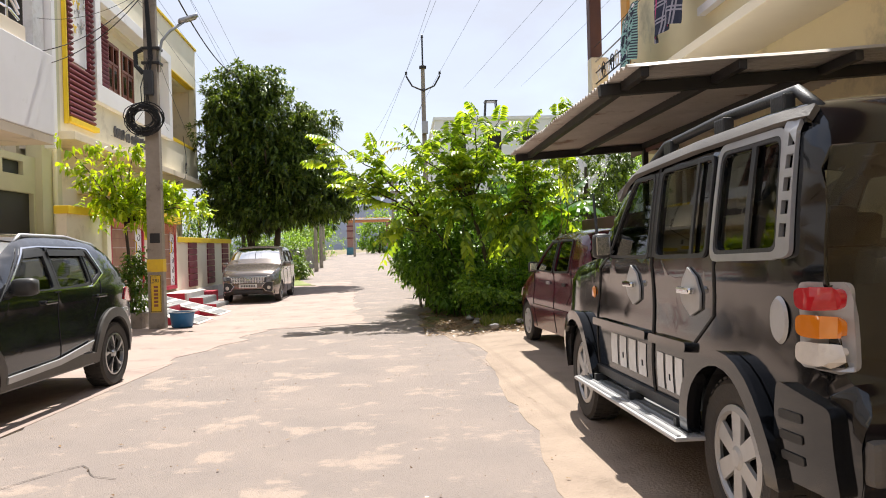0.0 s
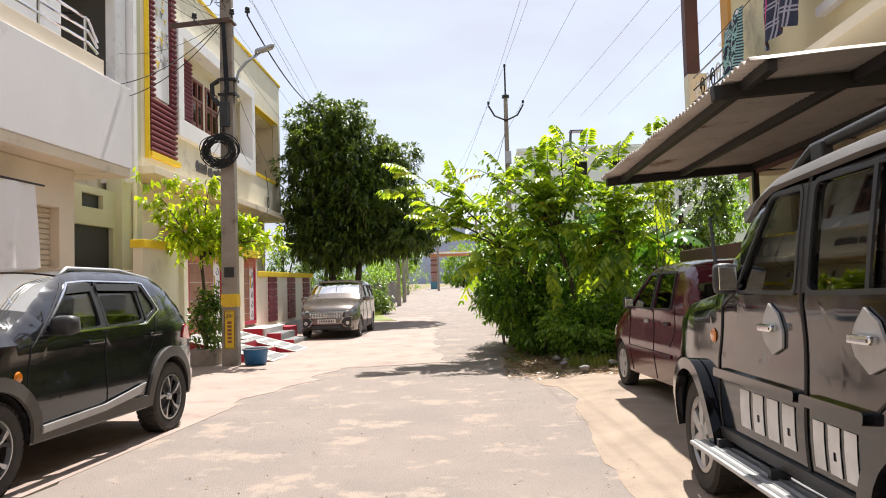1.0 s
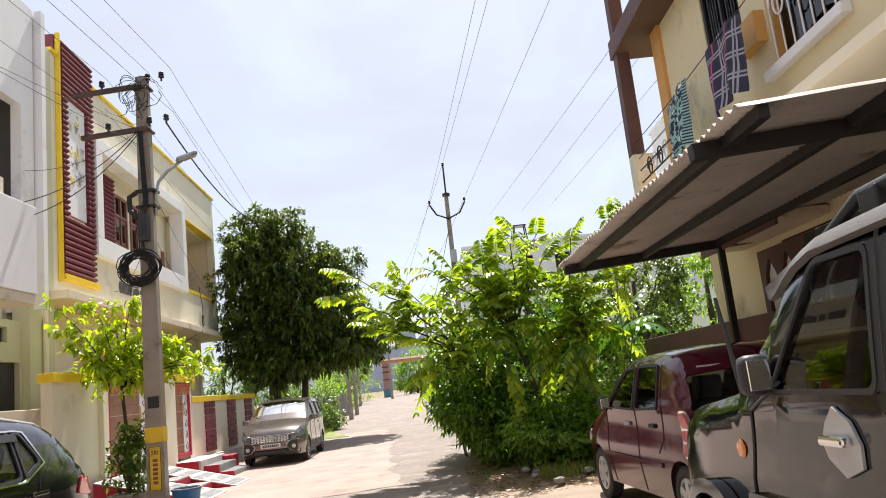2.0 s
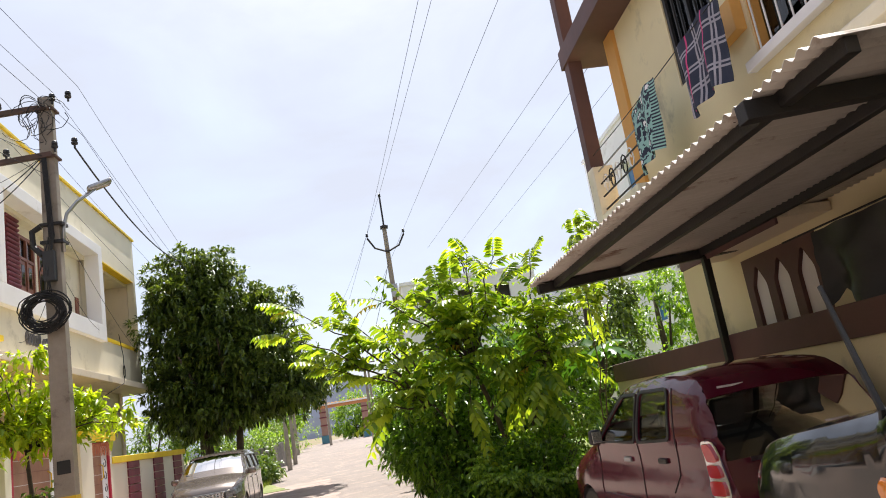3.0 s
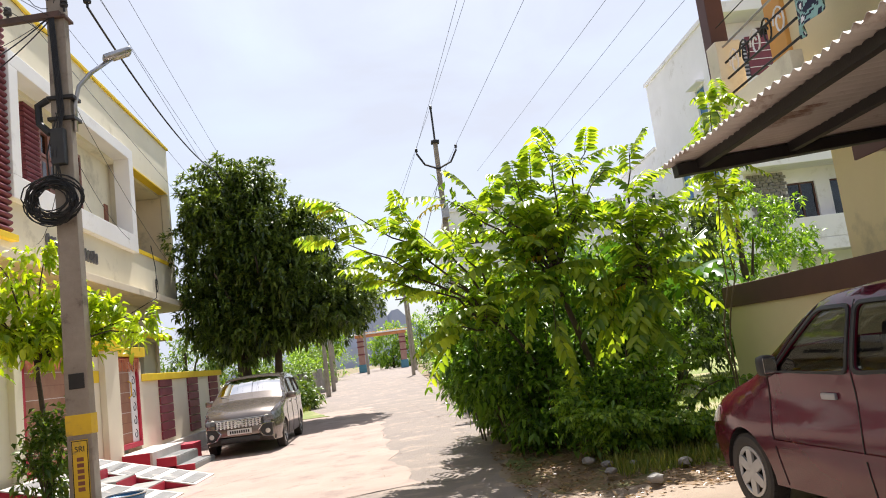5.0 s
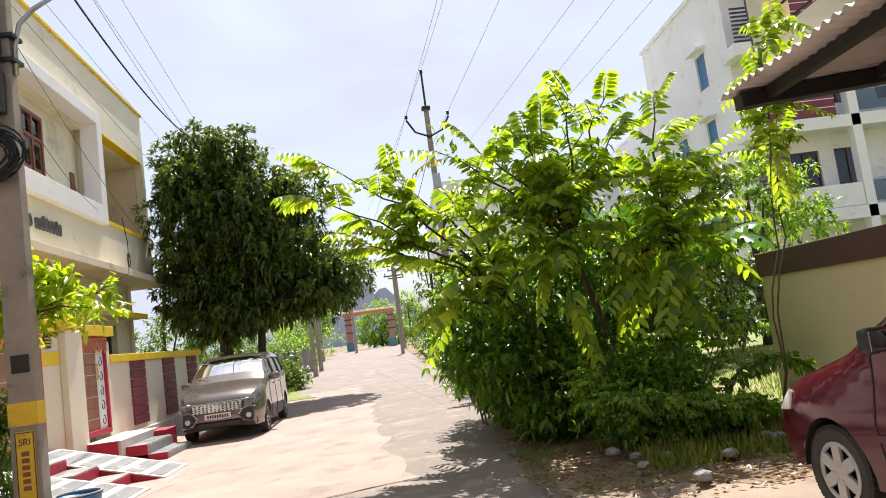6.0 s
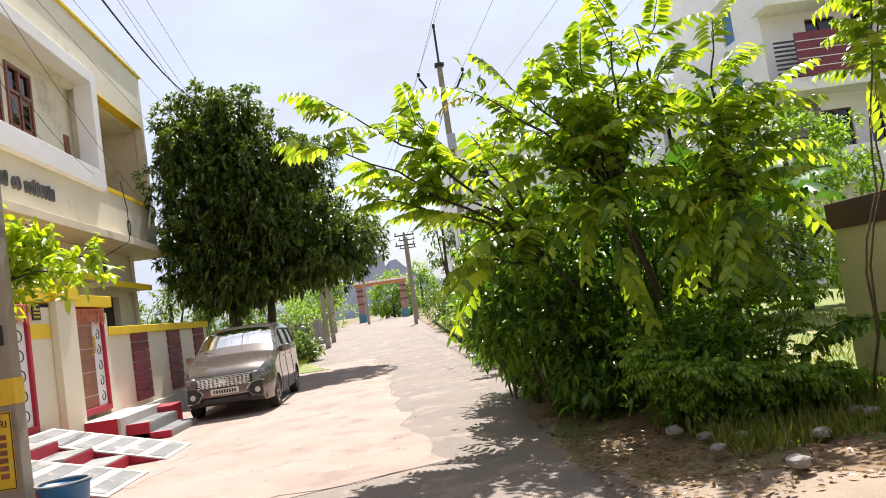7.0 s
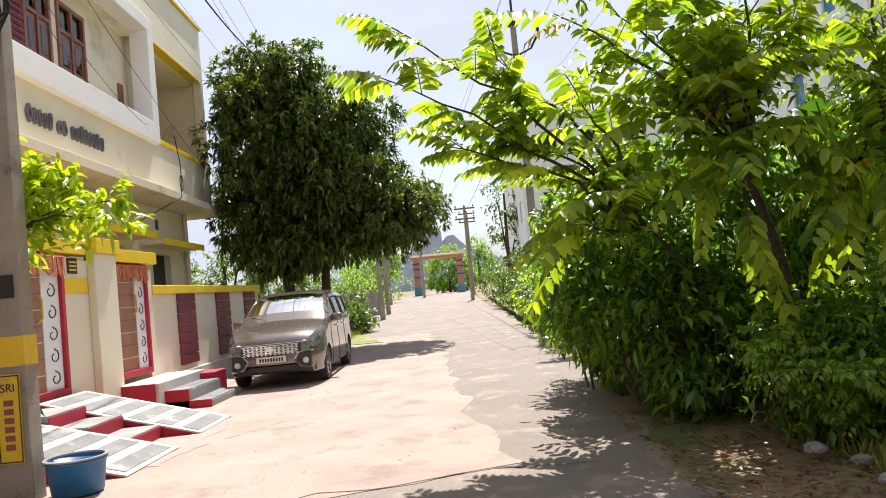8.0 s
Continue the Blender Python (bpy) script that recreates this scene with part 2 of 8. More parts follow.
M = {
    "asphalt": surf("asphalt", (0.225, 0.186, 0.164), (0.272, 0.222, 0.192), 0.9, 0.9, 0.8, 90, dirt=(0.35, 0.275, 0.225), dirt_amount=0.26, dirt_scale=1.5, dirt_soft=0.07),
    "concrete": surf("apron_concrete", (0.37, 0.285, 0.24), (0.31, 0.235, 0.2), 0.9, 0.9, 0.5, 70, dirt=(0.26, 0.19, 0.165), dirt_amount=0.3, dirt_scale=1.6),
    "dust": surf("shoulder_dust", (0.34, 0.26, 0.195), (0.27, 0.205, 0.155), 1.6, 0.95, 0.6, 50, dirt=(0.2, 0.15, 0.11), dirt_amount=0.2),
    "earth": surf("earth", (0.3, 0.2, 0.13), (0.17, 0.12, 0.07), 1.2, 0.95, 0.8, 30, dirt=(0.13, 0.16, 0.05), dirt_amount=0.5, dirt_scale=0.5),
    "lawn": surf("lawn_ground", (0.15, 0.2, 0.05), (0.24, 0.25, 0.08), 1.5, 0.95, 0.8, 40, dirt=(0.36, 0.3, 0.18), dirt_amount=0.3, dirt_scale=0.7),
    "crack": surf("crack_dirt", (0.07, 0.055, 0.045), None, 6, 0.95),
    "cream": surf("cream_paint", (0.8, 0.73, 0.57), (0.75, 0.68, 0.53), 0.8, 0.75, 0.12, 40, dirt=(0.52, 0.46, 0.34), dirt_amount=0.12, dirt_scale=0.6),
    "cream_dark": surf("beige_paint", (0.74, 0.64, 0.5), (0.68, 0.59, 0.46), 0.8, 0.75, 0.12, 40, dirt=(0.42, 0.36, 0.27), dirt_amount=0.15),
    "olive": surf("pale_green_paint", (0.6, 0.57, 0.38), (0.54, 0.52, 0.34), 0.8, 0.75, 0.12, 40),
    "white": surf("white_paint", (0.84, 0.82, 0.82), (0.79, 0.77, 0.77), 0.7, 0.7, 0.1, 40, dirt=(0.6, 0.57, 0.54), dirt_amount=0.1),
    "yellow": surf("yellow_paint", (0.85, 0.6, 0.02), (0.78, 0.53, 0.02), 2, 0.6, 0.1, 50),
    "maroon": surf("maroon_paint", (0.2, 0.035, 0.05), (0.15, 0.03, 0.045), 2, 0.55, 0.1, 50),
    "brown": surf("brown_paint", (0.13, 0.06, 0.05), (0.1, 0.05, 0.045), 1.2, 0.65, 0.1, 50),
    "orange": surf("orange_paint", (0.72, 0.38, 0.1), (0.66, 0.34, 0.09), 1.2, 0.65, 0.1, 50),
    "butter": surf("butter_paint", (0.8, 0.69, 0.43), (0.75, 0.64, 0.4), 0.7, 0.75, 0.12, 40, dirt=(0.42, 0.36, 0.24), dirt_amount=0.15, dirt_scale=0.5),
    "red": surf("red_oxide", (0.46, 0.016, 0.045), (0.38, 0.016, 0.04), 2, 0.6, 0.15, 50, dirt=(0.5, 0.3, 0.27), dirt_amount=0.1),
    "stripe_grey": surf("grey_paint_worn", (0.12, 0.12, 0.12), (0.2, 0.19, 0.19), 3, 0.7, 0.2, 60, dirt=(0.45, 0.4, 0.36), dirt_amount=0.2, dirt_scale=2),
    "letter_grey": surf("grey_letter_metal", (0.11, 0.11, 0.12), (0.17, 0.16, 0.16), 4, 0.5, 0.1, 60),
    "grey_tile": surf("grey_step", (0.22, 0.22, 0.21), (0.3, 0.29, 0.28), 2.5, 0.75, 0.2, 60, dirt=(0.45, 0.4, 0.36), dirt_amount=0.2, dirt_scale=2),
    "pale_step": surf("pale_step", (0.6, 0.56, 0.52), (0.5, 0.46, 0.43), 2.5, 0.8, 0.2, 60),
    "pole": surf("pole_concrete", (0.33, 0.285, 0.235), (0.25, 0.21, 0.17), 3, 0.85, 0.35, 60, dirt=(0.14, 0.11, 0.09), dirt_amount=0.15, dirt_scale=3),
    "steel": surf("grey_steel", (0.45, 0.45, 0.46), None, 5, 0.35, 0.05, 60, metal=0.9),
    "chrome": surf("chrome", (0.8, 0.8, 0.82), (0.75, 0.75, 0.77), 3, 0.12, 0, metal=1.0),
    "black_steel": surf("black_steel", (0.012, 0.011, 0.011), (0.02, 0.017, 0.016), 4, 0.55, 0.1, 60),
    "rust": surf("rusty_steel", (0.11, 0.06, 0.045), (0.07, 0.045, 0.035), 5, 0.75, 0.2, 60),
    "sheet": surf("weathered_sheet", (0.58, 0.53, 0.48), (0.46, 0.42, 0.37), 1.4, 0.5, 0.1, 40, metal=0.2, dirt=(0.22, 0.14, 0.1), dirt_amount=0.15, dirt_scale=1.6),
    "wire": surf("cable_black", (0.012, 0.012, 0.013), None, 5, 0.6),
    "wood": surf("red_brown_wood", (0.25, 0.09, 0.05), (0.18, 0.06, 0.035), 3, 0.45, 0.15, 40),
    "door_wood": surf("door_veneer", (0.36, 0.17, 0.1), (0.28, 0.12, 0.07), 2.5, 0.45, 0.1, 40),
    "tray": surf("blue_plastic", (0.03, 0.16, 0.36), (0.025, 0.13, 0.3), 3, 0.45, 0.05, 50, dirt=(0.2, 0.25, 0.3), dirt_amount=0.08),
    "rubber": surf("tyre_rubber", (0.035, 0.032, 0.03), (0.055, 0.048, 0.042), 4, 0.85, 0.3, 60),
    "alloy": surf("alloy_silver", (0.55, 0.55, 0.56), (0.5, 0.5, 0.5), 3, 0.3, 0.03, 60, metal=0.8, dirt=(0.3, 0.26, 0.22), dirt_amount=0.15, dirt_scale=6),
    "cover": surf("silver_wheel_cover", (0.5, 0.5, 0.5), (0.42, 0.41, 0.4), 3, 0.4, 0.03, 60, metal=0.3),
    "trim": surf("black_plastic", (0.02, 0.02, 0.021), (0.03, 0.03, 0.031), 4, 0.5, 0.15, 80),
    "dusty_trim": surf("dusty_plastic", (0.075, 0.068, 0.062), (0.1, 0.09, 0.08), 4, 0.6, 0.15, 80),
    "seat": surf("seat_cloth", (0.09, 0.085, 0.085), (0.07, 0.066, 0.065), 6, 0.9, 0.2, 120),
    "black_car": surf("black_car_paint", (0.003, 0.0035, 0.0045), (0.005, 0.005, 0.006), 0.9, 0.09, 0, spec=0.5, coat=0.35, dirt=(0.012, 0.011, 0.01), dirt_amount=0.1, dirt_scale=0.7),
    "maroon_car": surf("maroon_car_paint", (0.085, 0.006, 0.018), (0.07, 0.005, 0.015), 0.9, 0.12, 0, spec=0.45, coat=0.2),
    "grey_car": surf("graphite_car_paint", (0.034, 0.035, 0.04), (0.03, 0.03, 0.034), 0.9, 0.16, 0, metal=0.6, coat=1.0),
    "bronze_car": surf("bronze_car_paint", (0.2, 0.165, 0.145), (0.18, 0.148, 0.13), 0.9, 0.2, 0, metal=0.55, coat=0.8),
    "silver": surf("silver_plastic", (0.45, 0.45, 0.46), None, 3, 0.35, 0.02, metal=0.5),
    "lamp_red": surf("red_lens", (0.5, 0.012, 0.02), None, 3, 0.12, 0, coat=1.0),
    "lamp_amber": surf("amber_lens", (0.75, 0.22, 0.01), None, 3, 0.12, 0, coat=1.0),
    "lamp_clear": surf("clear_lens", (0.72, 0.66, 0.58), (0.6, 0.55, 0.5), 9, 0.1, 0.1, 60, coat=1.0),
    "lamp_dark": surf("smoked_lens", (0.05, 0.055, 0.065), (0.2, 0.21, 0.23), 12, 0.1, 0, coat=1.0),
    "plate": surf("plate_white", (0.78, 0.77, 0.75), None, 5, 0.4, 0.02),
    "ink": surf("ink_black", (0.02, 0.02, 0.02), None, 5, 0.5, 0),
    "decal": surf("decal_white", (0.72, 0.66, 0.63), (0.6, 0.52, 0.5), 6, 0.6, 0.03),
    "sign": surf("sign_yellow", (0.75, 0.5, 0.02), (0.66, 0.42, 0.03), 5, 0.6, 0.05, dirt=(0.35, 0.26, 0.08), dirt_amount=0.15, dirt_scale=5),
    "bark": surf("bark", (0.09, 0.065, 0.045), (0.055, 0.042, 0.032), 6, 0.95, 0.9, 35),
    "twig": surf("green_brown_twig", (0.12, 0.1, 0.05), (0.09, 0.07, 0.04), 6, 0.85, 0.5, 35),
    "shutter": surf("shutter_cream", (0.6, 0.5, 0.36), (0.54, 0.45, 0.33), 1.5, 0.5, 0.05, 40),
    # Shade of unlit interiors is put into this dark colour.
    "room_shade": surf("painted_room_shade", (0.12, 0.11, 0.1), (0.09, 0.085, 0.08), 1, 0.9, 0.1),
    "stone": surf("stacked_stone", (0.2, 0.19, 0.18), (0.3, 0.28, 0.26), 5, 0.85, 0.5, 30, vary=0.25),
    # Rock with the distance haze put into its blue-grey colour.
    "far_stone": surf("hazed_rock", (0.34, 0.37, 0.46), (0.38, 0.41, 0.5), 0.03, 1.0, 0),
    "orange_cloth": surf("orange_fringe", (0.6, 0.22, 0.1), (0.45, 0.12, 0.06), 9, 0.9, 0.2, 90),
    "glass": glass_mat("car_glass", (0.8, 0.9, 0.86), see=0.85),
    "glass_dark": glass_mat("tinted_car_glass", (0.55, 0.6, 0.6), see=0.75),
    "window": glass_mat("window_glass", (0.65, 0.75, 0.8), see=0.7),
    "mango": leaf_mat("mango_leaf", (0.014, 0.036, 0.008), (0.17, 0.24, 0.04), 0.28),
    # Lighter mango tone: sunlight on the crown's tops put into the leaf colour.
    "mango_sunlit": leaf_mat("sunlit_mango_leaf", (0.05, 0.1, 0.015), (0.24, 0.31, 0.05), 0.3),
    "bush": leaf_mat("bright_leaf", (0.08, 0.17, 0.015), (0.42, 0.52, 0.055), 0.55),
    "shrub": leaf_mat("shrub_leaf", (0.06, 0.15, 0.018), (0.32, 0.47, 0.06), 0.52),
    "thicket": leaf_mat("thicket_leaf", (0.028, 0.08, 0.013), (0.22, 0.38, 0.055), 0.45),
    "lime": leaf_mat("lime_leaf", (0.18, 0.3, 0.015), (0.48, 0.56, 0.03), 0.5),
    "banana": leaf_mat("banana_leaf", (0.04, 0.115, 0.02), (0.075, 0.17, 0.03), 0.38),
    "yellowed": leaf_mat("yellowed_leaf", (0.45, 0.3, 0.02), (0.6, 0.45, 0.03), 0.4),
    "grass": leaf_mat("grass_blade", (0.09, 0.16, 0.02), (0.3, 0.3, 0.08), 0.35),
    "hedge": leaf_mat("hedge_leaf", (0.04, 0.1, 0.015), (0.17, 0.24, 0.04), 0.4),
    "litter": leaf_mat("dry_leaf", (0.12, 0.06, 0.03), (0.32, 0.2, 0.1), 0.2),
}


# ---- building helpers ----
def part(name, bm, material, parent=None, label="", smooth=False):
    """One mesh object from a bmesh, under a thing or a part."""
    me = bpy.data.meshes.new(name)
    bmesh.ops.recalc_face_normals(bm, faces=bm.faces)
    bm.to_mesh(me)
    bm.free()
    me.materials.append(M[material] if isinstance(material, str) else material)
    if smooth:
        me.shade_smooth()
    ob = new(name, me)
    if parent:
        ob.parent = parent
    if label:
        ob["label"] = label
    return ob


def raw(name, verts, faces, material, parent=None, label="", smooth=False):
    me = bpy.data.meshes.new(name)
    me.from_pydata([tuple(v) for v in verts], [], faces)
    me.materials.append(M[material])
    if smooth:
        me.shade_smooth()
    ob = new(name, me)
    if parent:
        ob.parent = parent
    if label:
        ob["label"] = label
    return ob


def thing(name, m, label, category, group="", kind=""):
    ob = new(name)
    ob.empty_display_size = 0.2
    ob.matrix_world = m
    return tagged(ob, label, category, group, kind)


def box(bm, x0, x1, y0, y1, z0, z1, bevel=0.0, m=None):
    r = bmesh.ops.create_cube(bm, size=1.0)
    vs = r["verts"]
    for v in vs:
        v.co = Vector(((x0 + x1) / 2 + v.co.x * (x1 - x0), (y0 + y1) / 2 + v.co.y * (y1 - y0), (z0 + z1) / 2 + v.co.z * (z1 - z0)))
    if bevel:
        es = list({e for v in vs for e in v.link_edges})
        b = bmesh.ops.bevel(bm, geom=es, offset=bevel, segments=2, affect="EDGES", profile=0.6)
        vs = list({v for f in b["faces"] for v in f.verts} | {v for v in vs if v.is_valid})
    if m is not None:
        bmesh.ops.transform(bm, matrix=m, verts=vs)
    return bm


def boxed(x0, x1, y0, y1, z0, z1, bevel=0.0, m=None):
    return box(bmesh.new(), x0, x1, y0, y1, z0, z1, bevel, m)


def tube(bm, pts, radii, seg=8, caps=True):
    """A round bar along points, with a radius at each."""
    pts = [Vector(p) for p in pts]
    if not hasattr(radii, "__len__"):
        radii = [radii] * len(pts)
    rings, side = [], None
    for i, p in enumerate(pts):
        d = (pts[min(i + 1, len(pts) - 1)] - pts[max(i - 1, 0)]).normalized()
        if side is None:
            side = d.orthogonal().normalized()
        else:
            side = (side - d * side.dot(d))
            side = side.normalized() if side.length > 1e-5 else d.orthogonal().normalized()
        up = d.cross(side)
        rings.append([bm.verts.new(p + (side * math.cos(a) + up * math.sin(a)) * radii[i]) for a in (2 * math.pi * k / seg for k in range(seg))])
    for a, b in zip(rings, rings[1:]):
        for k in range(seg):
            bm.faces.new((a[k], a[(k + 1) % seg], b[(k + 1) % seg], b[k]))
    if caps:
        bm.faces.new(rings[0])
        bm.faces.new(rings[-1])
    return bm


def tubed(pts, radii, seg=8):
    return tube(bmesh.new(), pts, radii, seg)


def lathe(profile, seg=32, bm=None, m=None):
    """Turns (radius, height) points round z."""
    bm = bm or bmesh.new()
    rings = []
    for r, z in profile:
        rings.append([bm.verts.new((r * math.cos(2 * math.pi * k / seg), r * math.sin(2 * math.pi * k / seg), z)) for k in range(seg)])
    for a, b in zip(rings, rings[1:]):
        for k in range(seg):
            bm.faces.new((a[k], a[(k + 1) % seg], b[(k + 1) % seg], b[k]))
    if m is not None:
        bmesh.ops.transform(bm, matrix=m, verts=[v for ring in rings for v in ring])
    return bm


def flat_fill(outer, holes=(), cuts_a=(), cuts_b=()):
    """A flat sheet in the xy plane with holes, cut along lines of constant x or y."""
    bm = bmesh.new()
    edges = []
    for loop in (outer, *holes):
        vs = [bm.verts.new((p[0], p[1], 0)) for p in loop]
        edges += [bm.edges.new((vs[i], vs[(i + 1) % len(vs)])) for i in range(len(vs))]
    bmesh.ops.triangle_fill(bm, use_beauty=True, use_dissolve=False, edges=edges, normal=(0, 0, 1))
    for c in cuts_a:
        bmesh.ops.bisect_plane(bm, geom=bm.verts[:] + bm.edges[:] + bm.faces[:], plane_co=(c, 0, 0), plane_no=(1, 0, 0))
    for c in cuts_b:
        bmesh.ops.bisect_plane(bm, geom=bm.verts[:] + bm.edges[:] + bm.faces[:], plane_co=(0, c, 0), plane_no=(0, 1, 0))
    return bm


def thicken(bm, vec):
    """Gives a sheet thickness by a copy moved along vec."""
    r = bmesh.ops.extrude_face_region(bm, geom=bm.faces[:])
    bmesh.ops.translate(bm, verts=[v for v in r["geom"] if isinstance(v, bmesh.types.BMVert)], vec=vec)
    return bm


def rect(a0, a1, b0, b1):
    return [(a0, b0), (a1, b0), (a1, b1), (a0, b1)]


def wall_along_y(x, thick, outer, holes=()):
    """A wall whose face lies at x; outline and openings in (y, z); it goes back by thick (signed)."""
    bm = flat_fill(outer, holes)
    for v in bm.verts:
        v.co = Vector((x, v.co.x, v.co.y))
    return thicken(bm, (thick, 0, 0))


def wall_along_x(y, thick, outer, holes=()):
    bm = flat_fill(outer, holes)
    for v in bm.verts:
        v.co = Vector((v.co.x, y, v.co.y))
    return thicken(bm, (0, thick, 0))


def grow(poly, d):
    """Moves a convex outline outwards by d."""
    n = len(poly)
    c = Vector((sum(p[0] for p in poly) / n, sum(p[1] for p in poly) / n))
    out = []
    for i in range(n):
        p, a, b = Vector(poly[i][:2]), Vector(poly[i - 1][:2]), Vector(poly[(i + 1) % n][:2])
        na = Vector(((p - a).y, -(p - a).x)).normalized()
        nb = Vector(((b - p).y, -(b - p).x)).normalized()
        if na.dot(p - c) < 0:
            na = -na
        if nb.dot(p - c) < 0:
            nb = -nb
        k = (na + nb)
        k = k / max(0.5, k.length_squared / 2)
        out.append((p.x + k.x * d, p.y + k.y * d))
    return out


def rounded(poly, r, seg=4):
    """Rounds the corners of an outline."""
    out, n = [], len(poly)
    for i in range(n):
        p, a, b = Vector(poly[i]), Vector(poly[i - 1]), Vector(poly[(i + 1) % n])
        ra = min(r, (a - p).length * 0.45)
        rb = min(r, (b - p).length * 0.45)
        s, e = p + (a - p).normalized() * ra, p + (b - p).normalized() * rb
        for k in range(seg + 1):
            u = k / seg
            q = s * (1 - u) ** 2 + p * 2 * u * (1 - u) + e * u ** 2
            out.append((q.x, q.y))
    return out


def rise(y):
    """The street climbs gently beyond the houses."""
    return 0.85 * max(0.0, min(1.0, (y - 28) / 60))


rng = np.random.default_rng(7)
# ---- ground, road and pavement ----
def edge_line(pts, amp, step, seed):
    """A ragged line through points in plan."""
    out = []
    for (x0, y0), (x1, y1) in zip(pts, pts[1:]):
        n = max(1, int(math.hypot(x1 - x0, y1 - y0) / step))
        for k in range(n):
            u = k / n
            x, y = x0 + (x1 - x0) * u, y0 + (y1 - y0) * u
            a = amp * min(1.0, 0.3 + 40 / (40 + abs(y)))
            out.append((x + noise.noise((x * 1.3, y * 1.3, seed)) * a + noise.noise((x * 5, y * 5, seed)) * a * 0.4, y + noise.noise((x * 1.3, y * 1.3, seed + 9)) * a))
    out.append(pts[-1])
    return out


def paving(name, outline, top, material, label, category, bank=None):
    """A sheet of paving. bank: (x from, x to, height) by which it swells towards its side."""
    bm = flat_fill(outline, (), np.linspace(bank[0], bank[1], 6) if bank else (), (28, 88))
    for v in bm.verts:
        v.co.z = top + rise(v.co.y)
        if bank:
            u = max(0.0, min(1.0, (v.co.x - bank[0]) / (bank[1] - bank[0])))
            v.co.z += bank[2] * u * u * (3 - 2 * u)
    thicken(bm, (0, 0, -0.06))
    return tagged(part(name, bm, material), label, category, kind="structure")


bm = bmesh.new()
bmesh.ops.create_grid(bm, x_segments=60, y_segments=60, size=1.0)
for v in bm.verts:
    a, b = v.co.x, v.co.y
    v.co = Vector((math.copysign(abs(a) ** 3, a) * 1500, math.copysign(abs(b) ** 3, b) * 1500 + 20, 0))
    v.co.z = -0.035 if v.co.y < 20 else rise(v.co.y) - (0.25 if v.co.y < 120 else 0.05)
tagged(part("ground", bm, "earth"), "brown dusty earth with green weeds beyond the road", "ground", kind="structure")

road_left = edge_line([(-3.1, -30), (-3.05, 6), (-3.0, 14.5), (-3.1, 24), (-4.2, 34), (-6.0, 49), (-7.5, 70), (-7.0, 140)], 0.25, 0.35, 1.0)
road_right = edge_line([(1.55, -30), (1.6, 4), (1.75, 11), (1.2, 14), (1.15, 19), (1.2, 30), (0.6, 48), (0.0, 70), (0.5, 140)], 0.22, 0.35, 4.0)
paving("road", road_left + road_right[::-1], 0.0, "asphalt", "worn grey-beige road with pale dusty patches", "road")
apron = edge_line([(-2.85, 10.4), (-2.2, 14.6), (-0.3, 15.1), (-0.6, 17.5), (-0.95, 20.8), (-1.2, 26), (-1.9, 33)], 0.3, 0.3, 12.0)
paving("pavement", [(-6.9, 33), (-6.9, -12), (-3.15, -12), (-3.0, 6)] + apron, 0.005, "concrete", "pale sandy concrete forecourt beside the road", "pavement")
shoulder = edge_line([(1.3, -12), (1.45, 4.4), (1.6, 11), (0.75, 14.5), (1.0, 18)], 0.2, 0.3, 31.0)
paving("verge", shoulder + [(5.2, 18), (5.2, -12)], 0.003, "dust", "dusty reddish earth shoulder with litter", "verge", (1.55, 2.2, 0.045))
lawn = edge_line([(2.6, 13.2), (1.8, 15.2), (1.5, 18.5), (1.7, 26), (1.3, 40), (0.9, 70)], 0.25, 0.4, 44.0)
paving("lawn", lawn + [(40, 70), (40, 13.4)], 0.01, "lawn", "patchy green grass plot behind the shrubs", "lawn", (1.4, 4.5, 0.09))
dirt = edge_line([(2.4, 12.6), (1.2, 13.4), (0.75, 14.6), (1.0, 16.2), (1.25, 18.5), (1.5, 22)], 0.3, 0.2, 47.0)
paving("flower_bed", dirt + [(3.0, 22), (3.4, 16), (4.3, 14.6), (4.35, 12.5)], 0.007, "earth", "red-brown earth with leaf litter under the shrubs", "earth", (1.55, 2.2, 0.045))
verge2 = edge_line([(-3.3, 31), (-4.6, 36), (-6.1, 49), (-7.4, 70)], 0.25, 0.5, 51.0)
paving("verge", verge2 + [(-40, 70), (-40, 31)], 0.02, "lawn", "weedy earth verge along the far road", "verge")


def crack(pts, width, seed):
    """A wandering crack, a thin dark groove filled with dirt."""
    line = edge_line(pts, 0.16, 0.09, seed)
    vs, fs = [], []
    for i, (x, y) in enumerate(line):
        w = width * (0.3 + 0.9 * abs(noise.noise((x * 4, y * 4, seed + 3))))
        vs += [(x, y - w, 0.0075), (x, y + w, 0.0075)]
        if i:
            fs.append((2 * i - 2, 2 * i, 2 * i + 1, 2 * i - 1))
    return raw("crack", vs, fs, "crack")


for k, (pts, w) in enumerate([([(-2.7, 14.1), (-1.9, 14.75), (-0.5, 15.05), (0.3, 15.0)], 0.022), ([(-3.4, 9.3), (-2.75, 10.4), (-2.3, 12.4), (-2.0, 13.6)], 0.014),
                              ([(-2.6, 4.6), (-1.9, 5.3), (-1.5, 5.0)], 0.012), ([(-3.5, 17.5), (-2.6, 19.2), (-2.9, 21)], 0.012)]):
    tagged(crack(pts, w, 60 + k), "dark crack winding through the paving", "crack", kind="structure")

# ---- house with the maroon slats ----
house = thing("house", pose(-7.12, 17, 0, 0, 0, 2.2), "cream two-storey house with maroon slats and white balcony frame", "house")
FRAME, BAY = rect(1.95, 8.85, 5.5, 8.3), rect(9.1, 13.0, 5.6, 7.95)
